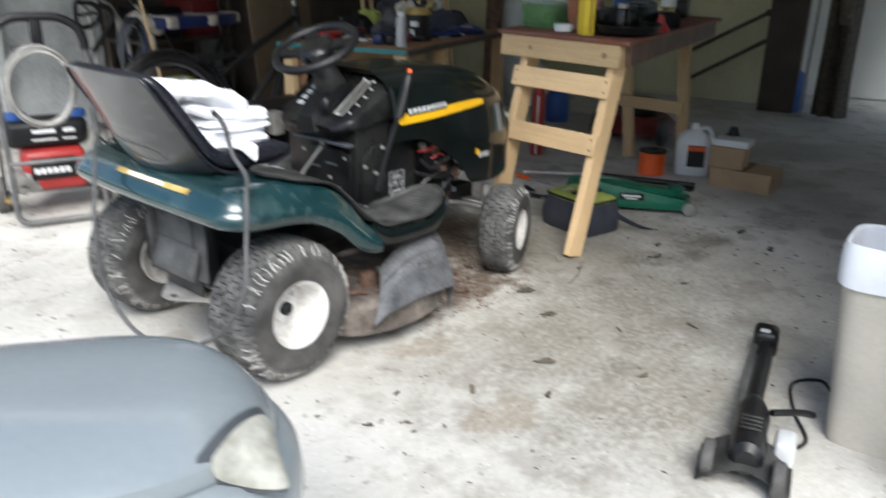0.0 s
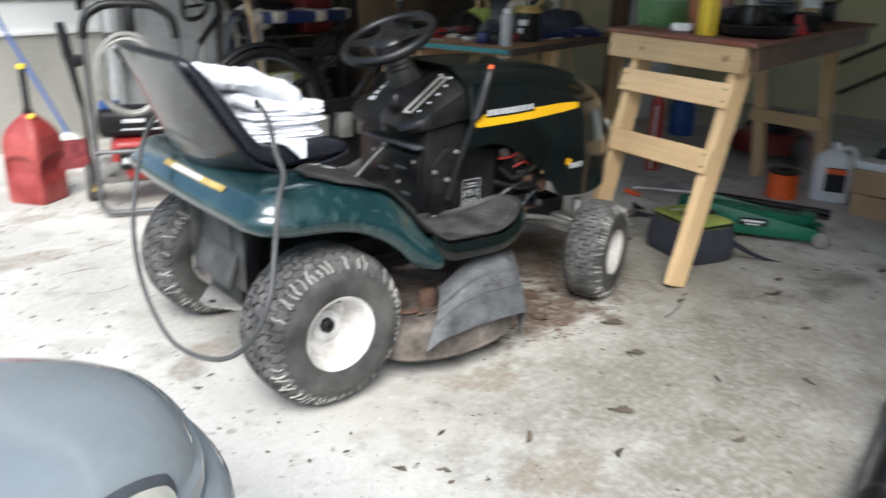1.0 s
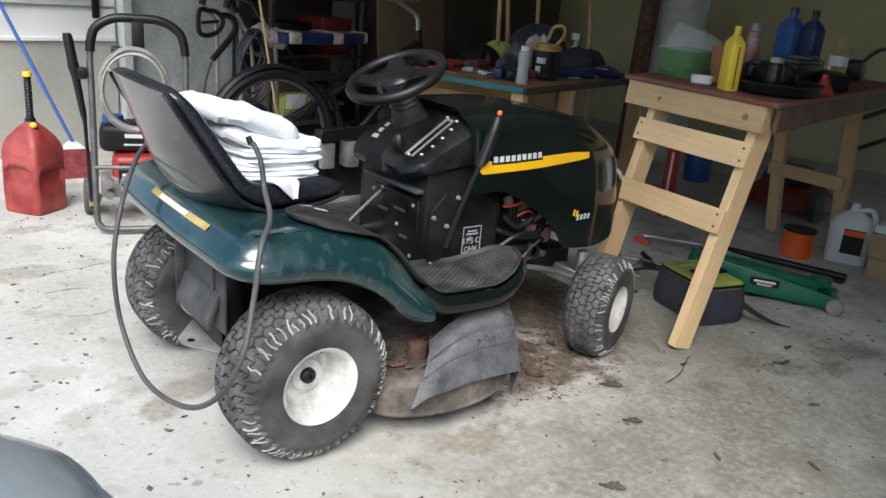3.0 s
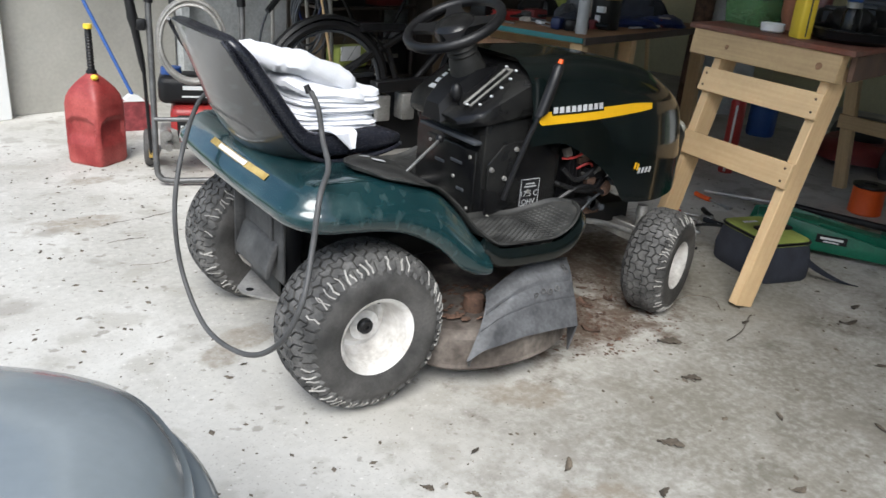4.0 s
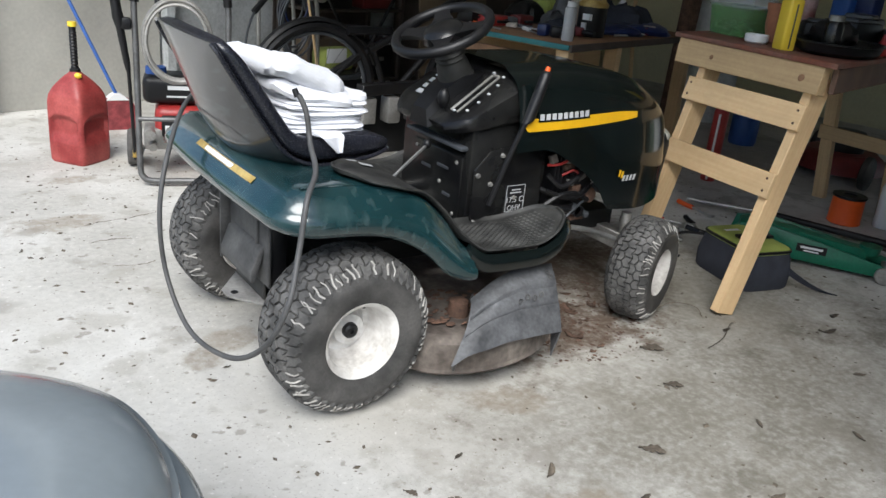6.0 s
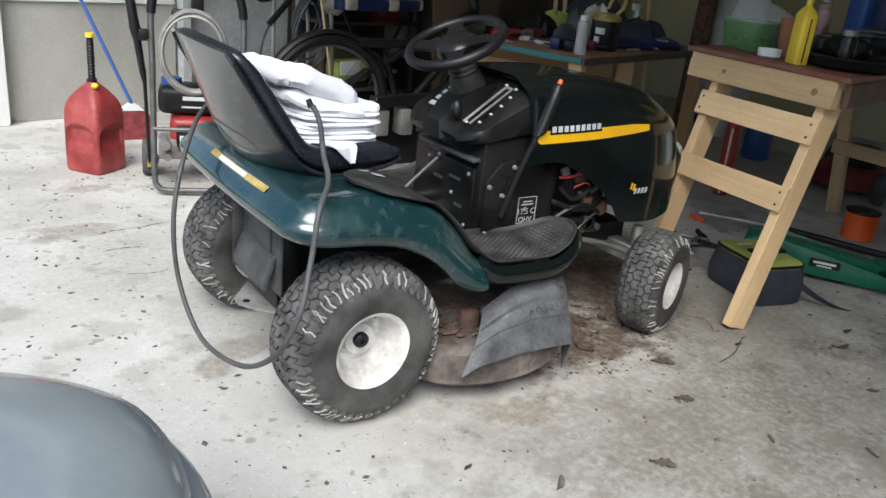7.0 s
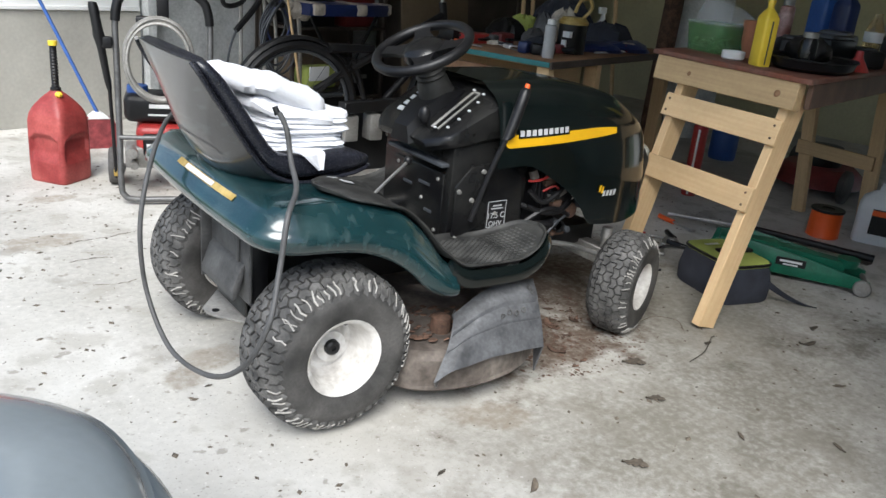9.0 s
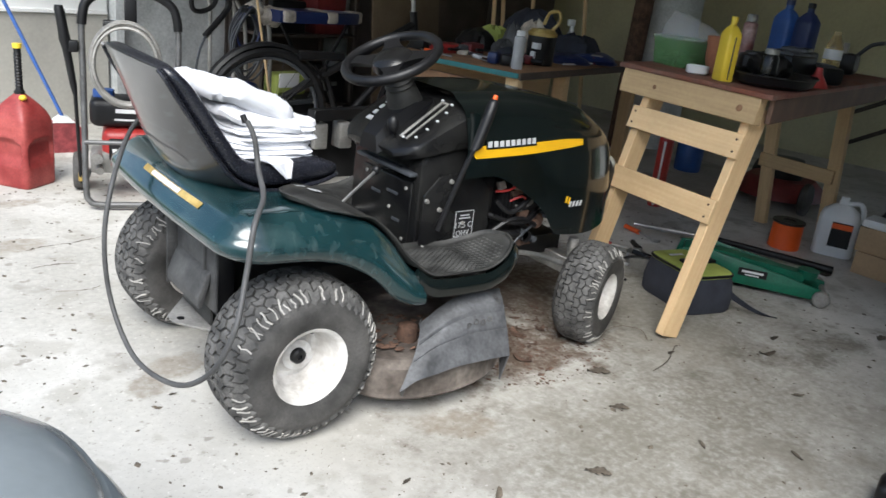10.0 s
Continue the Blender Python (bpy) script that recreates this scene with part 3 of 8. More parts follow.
def wheel(parent, name, m, r, w, bead, side, count, rows, mud):
    """Tyre, tread, dished white rim and hub; side: -1 where the rim's face looks to -y."""
    rng = random.Random(int(r * 1000) + side)
    t = part("tyre", tyre(B(), r, w, bead), "rubber", parent)
    t.name = name
    t.matrix_basis = m
    part("tread", lugs(B(), r, w, bead, count, rows), "lug", t, "worn turf tread blocks")
    if mud:
        part("scuff", scuffs(B(), r, w, bead, -1, rng), "scuff", t, "pale dried streaks in the tread", kind="stuff")
    h = w / 2
    rot = Matrix.Rotation(radians(90 if side < 0 else -90), 4, "X")
    prof = [(0.020, 0.20 * h), (bead * 0.42, 0.20 * h), (bead * 0.48, 0.02 * h), (bead * 0.60, -0.10 * h), (bead * 0.72, -0.08 * h), (bead * 0.80, 0.12 * h), (bead * 0.86, 0.40 * h), (bead * 0.885, 0.44 * h), (bead * 0.90, 0.72 * h), (bead * 0.93, 0.86 * h),
            (bead * 1.02, 0.94 * h), (bead * 1.065, 0.97 * h), (bead * 1.075, 0.93 * h), (bead * 0.98, 0.80 * h), (bead * 0.97, -0.80 * h), (bead * 1.06, -0.95 * h), (bead * 1.03, -0.97 * h), (bead * 0.93, -0.86 * h), (bead * 0.88, -0.4 * h), (bead * 0.5, -0.3 * h), (0.020, -0.3 * h)]
    part("rim", lathe(B(), prof, 56, rot, closed=True), "rim", t, "white painted steel rim with dirt")
    hub = B()
    lathe(hub, [(0.0, 0.30 * h), (0.006, 0.30 * h), (0.007, 0.36 * h), (0.015, 0.36 * h), (0.020, 0.32 * h), (0.021, 0.2 * h), (0.022, 0.1 * h), (0.0, 0.1 * h)], 20, rot)
    part("hub_cap", hub, "black", t, "black plastic axle cap")
    val = B()
    tube(val, [(bead * 0.62 * 0.3, side * h * 0.2, bead * 0.7), (bead * 0.2, side * h * 0.55, bead * 0.78)], 0.006, 8, 2)
    part("valve", val, "black", t)
    return t


TOP_LINE = [(-0.22, 0.612), (-0.05, 0.612), (0.05, 0.606), (0.12, 0.590), (0.20, 0.556), (0.27, 0.498), (0.33, 0.422), (0.40, 0.379), (0.56, 0.375), (0.70, 0.415)]
LIP_LINE = [(-0.22, 0.518), (-0.15, 0.508), (0.0, 0.497), (0.06, 0.487), (0.14, 0.455), (0.20, 0.415), (0.27, 0.350), (0.34, 0.325), (0.50, 0.335), (0.70, 0.392)]
MID_LINE = [(-0.22, 0.612), (0.10, 0.607), (0.22, 0.50), (0.36, 0.36), (0.6, 0.35), (0.70, 0.36)]


def fender_outline():
    """The shell's edge in plan with its inward way: right front tip, round the rear, left front tip."""
    half = []
    for i in range(34):
        half.append((Vector((0.70 - 0.80 * i / 33, -0.455 + 0.02 * max(0, 0.6 - i / 33 * 1.0) ** 2, 0)), Vector((0, 1, 0))))
    for i in range(1, 12):
        a = radians(90 * i / 12)
        half.append((Vector((-0.10 - 0.105 * math.sin(a), -0.35 - 0.105 * math.cos(a), 0)), Vector((math.sin(a), math.cos(a), 0))))
    for i in range(12):
        y = -0.35 + 0.35 * i / 11.5
        half.append((Vector((-0.205 - 0.012 * (1 - (y / 0.35) ** 2), y, 0)), Vector((1, 0, 0))))
    return half + [(Vector((p.x, -p.y, 0)), Vector((n.x, -n.y, 0))) for p, n in half[::-1]]


def fender_body(bm):
    """Pressed shell: a rolled lip, a bulging skirt, a sloping band and the top."""
    rows = []
    for p, n in fender_outline():
        top, lip = interp(p.x, TOP_LINE), interp(p.x, LIP_LINE)
        k = min(1.0, (top - lip) / 0.09)
        row = []
        for d, h in ((0.016, 0.05), (0.006, 0.0), (0.0, 0.03), (-0.009, 0.16), (-0.011, 0.30), (-0.006, 0.45), (0.004, 0.52), (0.010, 0.60), (0.030, 0.82), (0.046, 0.93), (0.062, 0.985), (0.085, 1.0), (0.105, 0.99)):
            q = p + n * (d if h < 0.5 else 0.004 + (d - 0.004) * (0.45 + 0.55 * k))
            row.append(bm.verts.new((q.x, q.y, lip + (top - lip) * h)))
        rows.append(row)
    for a, b in zip(rows, rows[1:]):
        for j in range(len(a) - 1):
            bm.faces.new((a[j], b[j], b[j + 1], a[j + 1]))
    return bm


def fender_deck(bm):
    """The seat deck and tunnel between the fenders."""
    def f(u, v):
        x, y = -0.135 + 0.53 * u, -0.40 + 0.80 * v
        t = min(1, max(0, (abs(y) - 0.14) / 0.14))
        z = interp(x, MID_LINE) * (1 - t) + interp(x, TOP_LINE) * t
        return Vector((x, y, z - 0.003))
    return sheet(bm, f, 50, 40)


def hood_section(x):
    """Half width, bottom, shoulder and crown of the hood at x."""
    w = interp(x, [(0.62, 0.245), (0.9, 0.255), (1.15, 0.25), (1.28, 0.225), (1.37, 0.17), (1.41, 0.12)])
    top = interp(x, [(0.62, 0.83), (0.85, 0.832), (1.05, 0.812), (1.2, 0.775), (1.32, 0.715), (1.39, 0.64), (1.41, 0.58)])
    bot = interp(x, [(0.62, 0.60), (0.72, 0.605), (0.86, 0.545), (0.97, 0.465), (1.04, 0.385), (1.2, 0.372), (1.41, 0.40)])
    return w, bot, top


def hood(bm):
    loops = []
    for i in range(37):
        x = 0.62 + 0.79 * i / 36
        w, bot, top = hood_section(x)
        loop = []
        for k in range(61):
            a = math.pi * k / 60
            c, s = math.cos(a), math.sin(a)
            y = -w * math.copysign(abs(c) ** 0.38, c)
            z = bot + (top - bot) * s ** 0.62
            # a shallow ledge along the flank
            if 0.25 < s < 0.75:
                y *= 1.0 - 0.02 * math.sin((s - 0.25) / 0.5 * math.pi)
            # raised middle panel with soft edges
            rise = max(0.0, min(1.0, (0.165 - abs(y)) / 0.028)) * max(0.0, min(1.0, (1.27 - x) / 0.10)) * (s > 0.5)
            loop.append(Vector((x, y, z + 0.011 * rise * rise * (3 - 2 * rise))))
        loops.append(loop)
    g = [[bm.verts.new(p) for p in l] for l in loops]
    for a, b in zip(g, g[1:]):
        for j in range(60):
            bm.faces.new((a[j], b[j], b[j + 1], a[j + 1]))
    bm.faces.new(g[-1])
    return bm


def flank(bm, pts, off=0.003, bend=0):
    """A thin decal on the hood's right side: (x, z) pairs, laid on the hood's surface."""
    vs = []
    for x, z in pts:
        w, bot, top = hood_section(x)
        s = max(0.0, min(1, (z - bot) / (top - bot))) ** (1 / 0.62)
        y = -w * math.sqrt(max(0, 1 - s * s)) ** 0.38
        if 0.25 < s < 0.75:
            y *= 1.0 - 0.02 * math.sin((s - 0.25) / 0.5 * math.pi)
        vs.append(bm.verts.new((x, y - off, z)))
    return vs


def flank_strip(bm, lower, upper, n=24, off=0.003):
    """A strip between two (x, z) lines."""
    def at(line, t):
        return line[0][0] + (line[1][0] - line[0][0]) * t, line[0][1] + (line[1][1] - line[0][1]) * t
    a = flank(bm, [at(lower, i / n) for i in range(n + 1)], off)
    mid = flank(bm, [tuple((p + q) / 2 for p, q in zip(at(lower, i / n), at(upper, i / n))) for i in range(n + 1)], off)
    b = flank(bm, [at(upper, i / n) for i in range(n + 1)], off)
    for r, s in ((a, mid), (mid, b)):
        for i in range(n):
            bm.faces.new((r[i], r[i + 1], s[i + 1], s[i]))
    return bm


SEAT_IN = [(0.200, 0.668), (0.14, 0.690), (0.03, 0.690), (-0.03, 0.690), (-0.070, 0.702), (-0.104, 0.745), (-0.146, 0.805), (-0.190, 0.864), (-0.236, 0.908)]
SEAT_OUT = [(0.203, 0.632), (0.13, 0.618), (0.04, 0.609), (-0.03, 0.614), (-0.095, 0.645), (-0.145, 0.705), (-0.192, 0.775), (-0.238, 0.845), (-0.270, 0.900)]
SEAT_BACK = [(0.18, 0.606), (0.11, 0.594), (0.02, 0.588), (-0.08, 0.588), (-0.155, 0.610), (-0.205, 0.680), (-0.238, 0.765), (-0.262, 0.840), (-0.279, 0.903)]
SEAT_HALF = [(0, 0.205), (0.1, 0.225), (0.4, 0.235), (0.85, 0.235), (0.95, 0.228), (1, 0.212)]


def seat_lines(n=6):
    """Inner line of the padding, its outer rim, and the shell behind, from the front lip to the top."""
    return [curve_points([(x, 0, z) for x, z in line], n) for line in (SEAT_IN, SEAT_OUT, SEAT_BACK)]


def seat(parent):
    s = part("seat", box(B(), (0.03, 0, 0.583), (0.20, 0.26, 0.02), None, 0.006), "black", parent, "black vinyl high-back seat, worn")
    inner, outer, back = seat_lines()
    k = len(inner) - 1
    loops = []
    for i in range(k + 1):
        p, q, h = inner[i], outer[i], interp(i / k, SEAT_HALF)
        c, d = (p + q) / 2, (p - q) / 2
        dish = 0.018 * (1 - (i / k) ** 4)
        loop = []
        for j in range(44):
            a = 2 * math.pi * j / 44
            y = h * math.copysign(abs(math.cos(a)) ** 0.28, math.cos(a))
            t = math.copysign(abs(math.sin(a)) ** 0.55, math.sin(a))
            m = (1 - (y / h) ** 2) ** 0.8
            w = c + d * t
            if t > 0:
                w = w - d.normalized() * dish * m
            loop.append(Vector((w.x, y, w.z)))
        loops.append(loop)
    part("cushion", loft(B(), loops), "vinyl", s, "smooth black vinyl padding")

    def g(u, v):
        i = round(u * k)
        p, o, h = outer[i], back[i], interp(u, SEAT_HALF) * 0.985
        a = abs(v * 2 - 1)
        t = a ** 2.4
        return Vector((o.x + (p.x + 0.004 - o.x) * t, (v * 2 - 1) * h, o.z + (p.z + 0.002 - o.z) * t))
    part("back_shell", sheet(B(), g, k, 32, 0.004), "shell", s, "scuffed dark grey plastic seat shell")
    for side in (-1, 1):
        pts = [Vector((p.x - 0.002, side * interp(i / k, SEAT_HALF) * 0.99, p.z - 0.001)) for i, p in enumerate(outer)]
        part("piping", tube(B(), pts, 0.0055, 8, 1, smooth=False), "vinyl", s, "worn edge piping")
    pts = [Vector((outer[0].x, y, outer[0].z)) for y in (-0.203, -0.1, 0, 0.1, 0.203)]
    part("piping", tube(B(), pts, 0.0065, 8, 3), "trim", s)
    return s


def steering(parent):
    axis = Vector((-0.45, -0.05, 0.89)).normalized()
    c = Vector((0.492, 0.0, 0.905))
    m = frame_of(axis)
    m.translation = c
    bm = B()
    tube(bm, [m @ Vector((0.142 * math.cos(2 * math.pi * i / 16), 0.142 * math.sin(2 * math.pi * i / 16), 0.012)) for i in range(16)], 0.0150, 10, 4, closed=True)
    w = part("steering_wheel", bm, "black", parent, "black plastic steering wheel with four spokes")
    bm = B()
    ex = m.to_3x3().inverted() @ Vector((1, 0, 0))
    base = math.atan2(ex.y, ex.x)
    for a in (55, 125, 235, 305):
        u = base + radians(a)
        d = Vector((math.cos(u), math.sin(u), 0))
        side = Vector((-d.y, d.x, 0))
        loops = []
        for r, hw, z in ((0.020, 0.046, 0.004), (0.055, 0.036, 0.006), (0.095, 0.024, 0.008), (0.138, 0.026, 0.011)):
            loops.append([m @ (d * r + side * hw + Vector((0, 0, z + 0.006))), m @ (d * r - side * hw + Vector((0, 0, z + 0.006))), m @ (d * r - side * hw * 0.7 + Vector((0, 0, z - 0.010))), m @ (d * r + side * hw * 0.7 + Vector((0, 0, z - 0.010)))])
        loft(bm, loops)
    part("spoke_set", bm, "black", w)
    bm = B()
    lathe(bm, [(0.0, 0.030), (0.03, 0.028), (0.052, 0.022), (0.062, 0.012), (0.064, -0.012), (0.052, -0.03), (0.0, -0.03)], 28, m)
    part("hub_cover", bm, "black_gloss", w)
    bm = B()
    prof = [(0.040, -0.02), (0.044, -0.035)]
    for k in range(3):
        prof += [(0.047, -0.045 - 0.016 * k), (0.043, -0.050 - 0.016 * k), (0.044, -0.057 - 0.016 * k)]
    prof += [(0.048, -0.095), (0.052, -0.12), (0.058, -0.15), (0.068, -0.19), (0.0, -0.195)]
    lathe(bm, prof, 28, m)
    part("column_boot", bm, "pad", w, "ribbed black steering column boot")
    return w


def dash(parent):
    """Console under the wheel, its side plates, levers and labels."""
    bm = B()
    loops = []
    for i in range(13):
        t = i / 12
        x = 0.435 + (0.66 - 0.435) * t
        z = 0.665 + 0.155 * t ** 0.85
        hw = interp(t, [(0, 0.13), (0.12, 0.175), (0.3, 0.2), (1, 0.215)])
        depth = interp(t, [(0, 0.03), (0.25, 0.07), (1, 0.16)])
        loop = []
        for k in range(20):
            a = 2 * math.pi * k / 20
            c, s = math.cos(a), math.sin(a)
            loop.append(Vector((x + (0.03 * (-s) if s < 0 else 0), hw * math.copysign(abs(c) ** 0.45, c), z - depth / 2 + depth / 2 * math.copysign(abs(s) ** 0.5, s))))
        loops.append(loop)
    loft(bm, loops)
    d = part("console", bm, "black_gloss", parent, "black instrument console")
    bm = B()
    # centre ridge that carries the column
    loft(bm, [[Vector((x, s * hw, z)) for s, z in ((-1, z0), (-0.7, z1), (0.7, z1), (1, z0))] for x, hw, z0, z1 in ((0.43, 0.05, 0.64, 0.69), (0.48, 0.062, 0.66, 0.745), (0.55, 0.07, 0.68, 0.79), (0.62, 0.07, 0.7, 0.80))])
    part("column_base", bm, "black", d)
    bm = B()
    prism(bm, [(0.50, 0.33), (0.50, 0.66), (0.62, 0.74), (0.80, 0.70), (0.80, 0.36), (0.74, 0.33)], -0.185, 0.185, "y", 0.008)
    part("tower", bm, "black_gloss", parent, "black lower dash tower")
    bm = B()
    prism(bm, [(0.505, 0.37), (0.505, 0.545), (0.56, 0.60), (0.70, 0.62), (0.76, 0.55), (0.775, 0.37)], -0.207, -0.196, "y", 0.003)
    pl = part("side_plate", bm, "black_gloss", parent, "black side plate with bolts")
    rear = part("rear_plate", box(B(), (0.497, -0.02, 0.47), (0.008, 0.27, 0.20), None, 0.004), "black_gloss", parent, "black tower cover with slots and screws")
    for y, z in ((-0.13, 0.55), (0.09, 0.55), (-0.13, 0.39), (0.09, 0.39), (-0.05, 0.47)):
        part("screw", rod(B(), (0.494, y, z), (0.489, y, z), 0.007, 0.005, 8), "dull_steel", rear)
    for y, z, w in ((-0.06, 0.52, 0.06), (-0.09, 0.44, 0.04), (0.03, 0.50, 0.05)):
        part("slot_trim", box(B(), (0.492, y, z), (0.004, w, 0.010), None, 0.002), "trim", rear)
    part("ledge", box(B(), (0.488, -0.02, 0.60), (0.03, 0.30, 0.012), None, 0.004), "trim", rear, "worn grey ledge")
    for x, z in ((0.515, 0.385), (0.515, 0.53), (0.60, 0.385), (0.70, 0.375), (0.66, 0.45), (0.76, 0.40), (0.60, 0.585), (0.70, 0.60), (0.565, 0.50)):
        part("bolt_head", rod(B(), (x, -0.206, z), (x, -0.215, z), 0.008, 0.006, 8), "dull_steel", pl)
    bm = B()
    box(bm, (0.665, -0.2085, 0.447), (0.075, 0.003, 0.085), None, 0.001)
    lab = part("label_plate", bm, "black", pl, "black engine label with worn white print")
    bm = B()
    for z, a, b in ((0.474, 0.65, 0.685), (0.465, 0.645, 0.69)):
        box(bm, ((a + b) / 2, -0.2105, z), (b - a, 0.001, 0.004))
    for x in (0.632, 0.702):
        box(bm, (x, -0.2105, 0.447), (0.002, 0.001, 0.082))
    for z in (0.406, 0.488):
        box(bm, (0.667, -0.2105, z), (0.07, 0.001, 0.002))
    part("label_print", bm, "decal", lab)
    rot = pose(0.665, -0.2108, 0.442, 90, 0, 0)
    text("label_words", "17.5 C", 0.026, rot, "decal", lab)
    text("label_words", "OHV", 0.024, pose(0.665, -0.2108, 0.416, 90, 0, 0), "decal", lab)
    # slotted shift plate on the console's right half
    tilt = Matrix.Rotation(-math.atan2(0.155, 0.225), 4, "Y")
    bm = B()
    pm = Matrix.Translation((0.522, -0.150, 0.758)) @ tilt
    box(bm, (0, -0.010, 0), (0.17, 0.006, 0.006), pm, 0.002)
    box(bm, (0, 0.020, 0), (0.17, 0.010, 0.006), pm, 0.003)
    box(bm, (0.085, 0.005, 0), (0.008, 0.03, 0.006), pm, 0.002)
    part("shift_plate", bm, "dull_steel", d, "worn metal shift gate")
    bm = B()
    for i, (x, y) in enumerate(((-0.07, -0.045), (-0.03, -0.05), (0.01, -0.05), (0.05, -0.045), (0.085, -0.03), (-0.085, 0.0), (0.09, 0.02))):
        part("gate_dot", ball(B(), pm @ Vector((x, y, 0.004)), 0.0055, (1, 1, 0.7), 8), "decal", d)
    bm = B()
    for i in range(4):
        part("switch_mark", box(B(), (-0.05 + 0.028 * i, 0.24, -0.012), (0.018, 0.03, 0.004), pm, 0.001), "decal", d, "white printed switch mark")
    bm = B()
    tube(bm, [(0.485, -0.085, 0.68), (0.462, -0.085, 0.715)], 0.006, 8, 2)
    ball(bm, (0.455, -0.085, 0.735), 0.021, (0.85, 0.85, 1.35), 14)
    part("shift_knob", bm, "black", d)
    # clutch and height levers
    bm = B()
    tube(bm, [(0.165, -0.282, 0.565), (0.24, -0.255, 0.605), (0.31, -0.228, 0.638)], 0.0042, 8, 4)
    lv = part("hitch_lever", bm, "steel", parent, "bare steel lever with a black knob")
    bm = B()
    ball(bm, (0.316, -0.225, 0.642), 0.012, (1, 1, 1.1), 12)
    part("knob", bm, "black", lv)
    bm = B()
    tube(bm, [(0.555, -0.225, 0.44), (0.59, -0.232, 0.55), (0.625, -0.24, 0.65), (0.645, -0.245, 0.70)], 0.008, 8, 4)
    lv = part("lift_lever", bm, "black", parent, "long black deck lift lever")
    bm = B()
    loft(bm, [[Vector((x, -0.247, z)) + Vector((math.cos(a) * r, math.sin(a) * r, 0)) for a in (2 * math.pi * k / 12 for k in range(12))] for x, z, r in ((0.638, 0.69, 0.013), (0.648, 0.70, 0.017), (0.675, 0.78, 0.0175), (0.69, 0.83, 0.016), (0.693, 0.838, 0.010))])
    part("grip", bm, "black", lv)
    bm = B()
    rod(bm, (0.693, -0.247, 0.838), (0.697, -0.247, 0.85), 0.008, 0.007, 10)
    part("button", bm, "orange", lv, "small orange release button")
    return d


def text(name, words, size, m, material, parent):
    """Flat built lettering."""
    cu = bpy.data.curves.new(name, "FONT")
    cu.body, cu.size, cu.align_x, cu.align_y, cu.extrude = words, size, "CENTER", "CENTER", 0.0006
    tmp = bpy.data.objects.new(name, cu)
    me = bpy.data.meshes.new_from_object(tmp)
    bpy.data.objects.remove(tmp)
    me.materials.clear()
    me.materials.append(M[material])
    ob = new(name, me)
    ob.parent = parent
    ob.matrix_basis = m
    return ob


def engine(parent):
    bm = B()
    box(bm, (0.90, 0, 0.46), (0.28, 0.30, 0.22), None, 0.03)
    e = part("engine", bm, "black", parent, "dark oily engine with hoses and a red wire")
    bm = B()
    for i in range(7):
        box(bm, (0.83 + 0.016 * i, -0.17, 0.50), (0.006, 0.06, 0.12), None, 0.002)
    rod(bm, (0.95, -0.15, 0.50), (0.95, -0.205, 0.50), 0.045, 0.042, 20)
    rod(bm, (0.84, -0.12, 0.40), (0.84, -0.20, 0.40), 0.03, 0.03, 16)
    part("cylinder_head", bm, "black", e, kind="stuff")
    bm = B()
    tube(bm, [(0.80, -0.19, 0.535), (0.84, -0.215, 0.545), (0.90, -0.22, 0.58), (0.93, -0.20, 0.60)], 0.0045, 6, 6)
    tube(bm, [(0.86, -0.20, 0.50), (0.89, -0.22, 0.52), (0.92, -0.215, 0.50)], 0.004, 6, 6)
    part("red_wire", bm, "red", e, "bright red ignition wire")
    bm = B()
    tube(bm, [(0.78, -0.19, 0.46), (0.84, -0.22, 0.44), (0.92, -0.22, 0.43), (1.0, -0.19, 0.45)], 0.009, 8, 6)
    tube(bm, [(0.80, -0.20, 0.40), (0.88, -0.215, 0.39), (0.97, -0.20, 0.36)], 0.012, 8, 6)
    part("fuel_hose", bm, "black", e)
    bm = B()
    rod(bm, (1.0, -0.16, 0.42), (1.0, -0.2, 0.42), 0.03, 0.026, 18)
    box(bm, (0.88, -0.19, 0.355), (0.2, 0.03, 0.03), None, 0.004)
    part("bracket", bm, "rust", e)
    rng = random.Random(12)
    for i in range(16):
        x, z = rng.uniform(0.79, 1.03), rng.uniform(0.34, 0.56)
        mt = rng.choice(("rust", "dull_steel", "black", "deck", "trim", "black"))
        if i % 3:
            bm = box(B(), (0, 0, 0), (rng.uniform(0.02, 0.07), 0.02, rng.uniform(0.012, 0.05)), pose(x, -0.20, z, rng.uniform(-20, 20), rng.uniform(-40, 40), 0), 0.004)
        else:
            bm = rod(B(), (x, -0.18, z), (x, -0.222, z), rng.uniform(0.008, 0.022), seg=12)
        part("engine_fitting", bm, mt, e)
    for i in range(4):
        z = 0.36 + 0.05 * i
        part("engine_hose", tube(B(), [(0.79, -0.21, z), (0.84, -0.225, z + rng.uniform(-0.04, 0.04)), (0.91, -0.222, z + rng.uniform(-0.04, 0.05)), (0.99, -0.20, z + rng.uniform(-0.02, 0.06))], rng.uniform(0.004, 0.009), 6, 5), rng.choice(("black", "trim")), e)
    return e


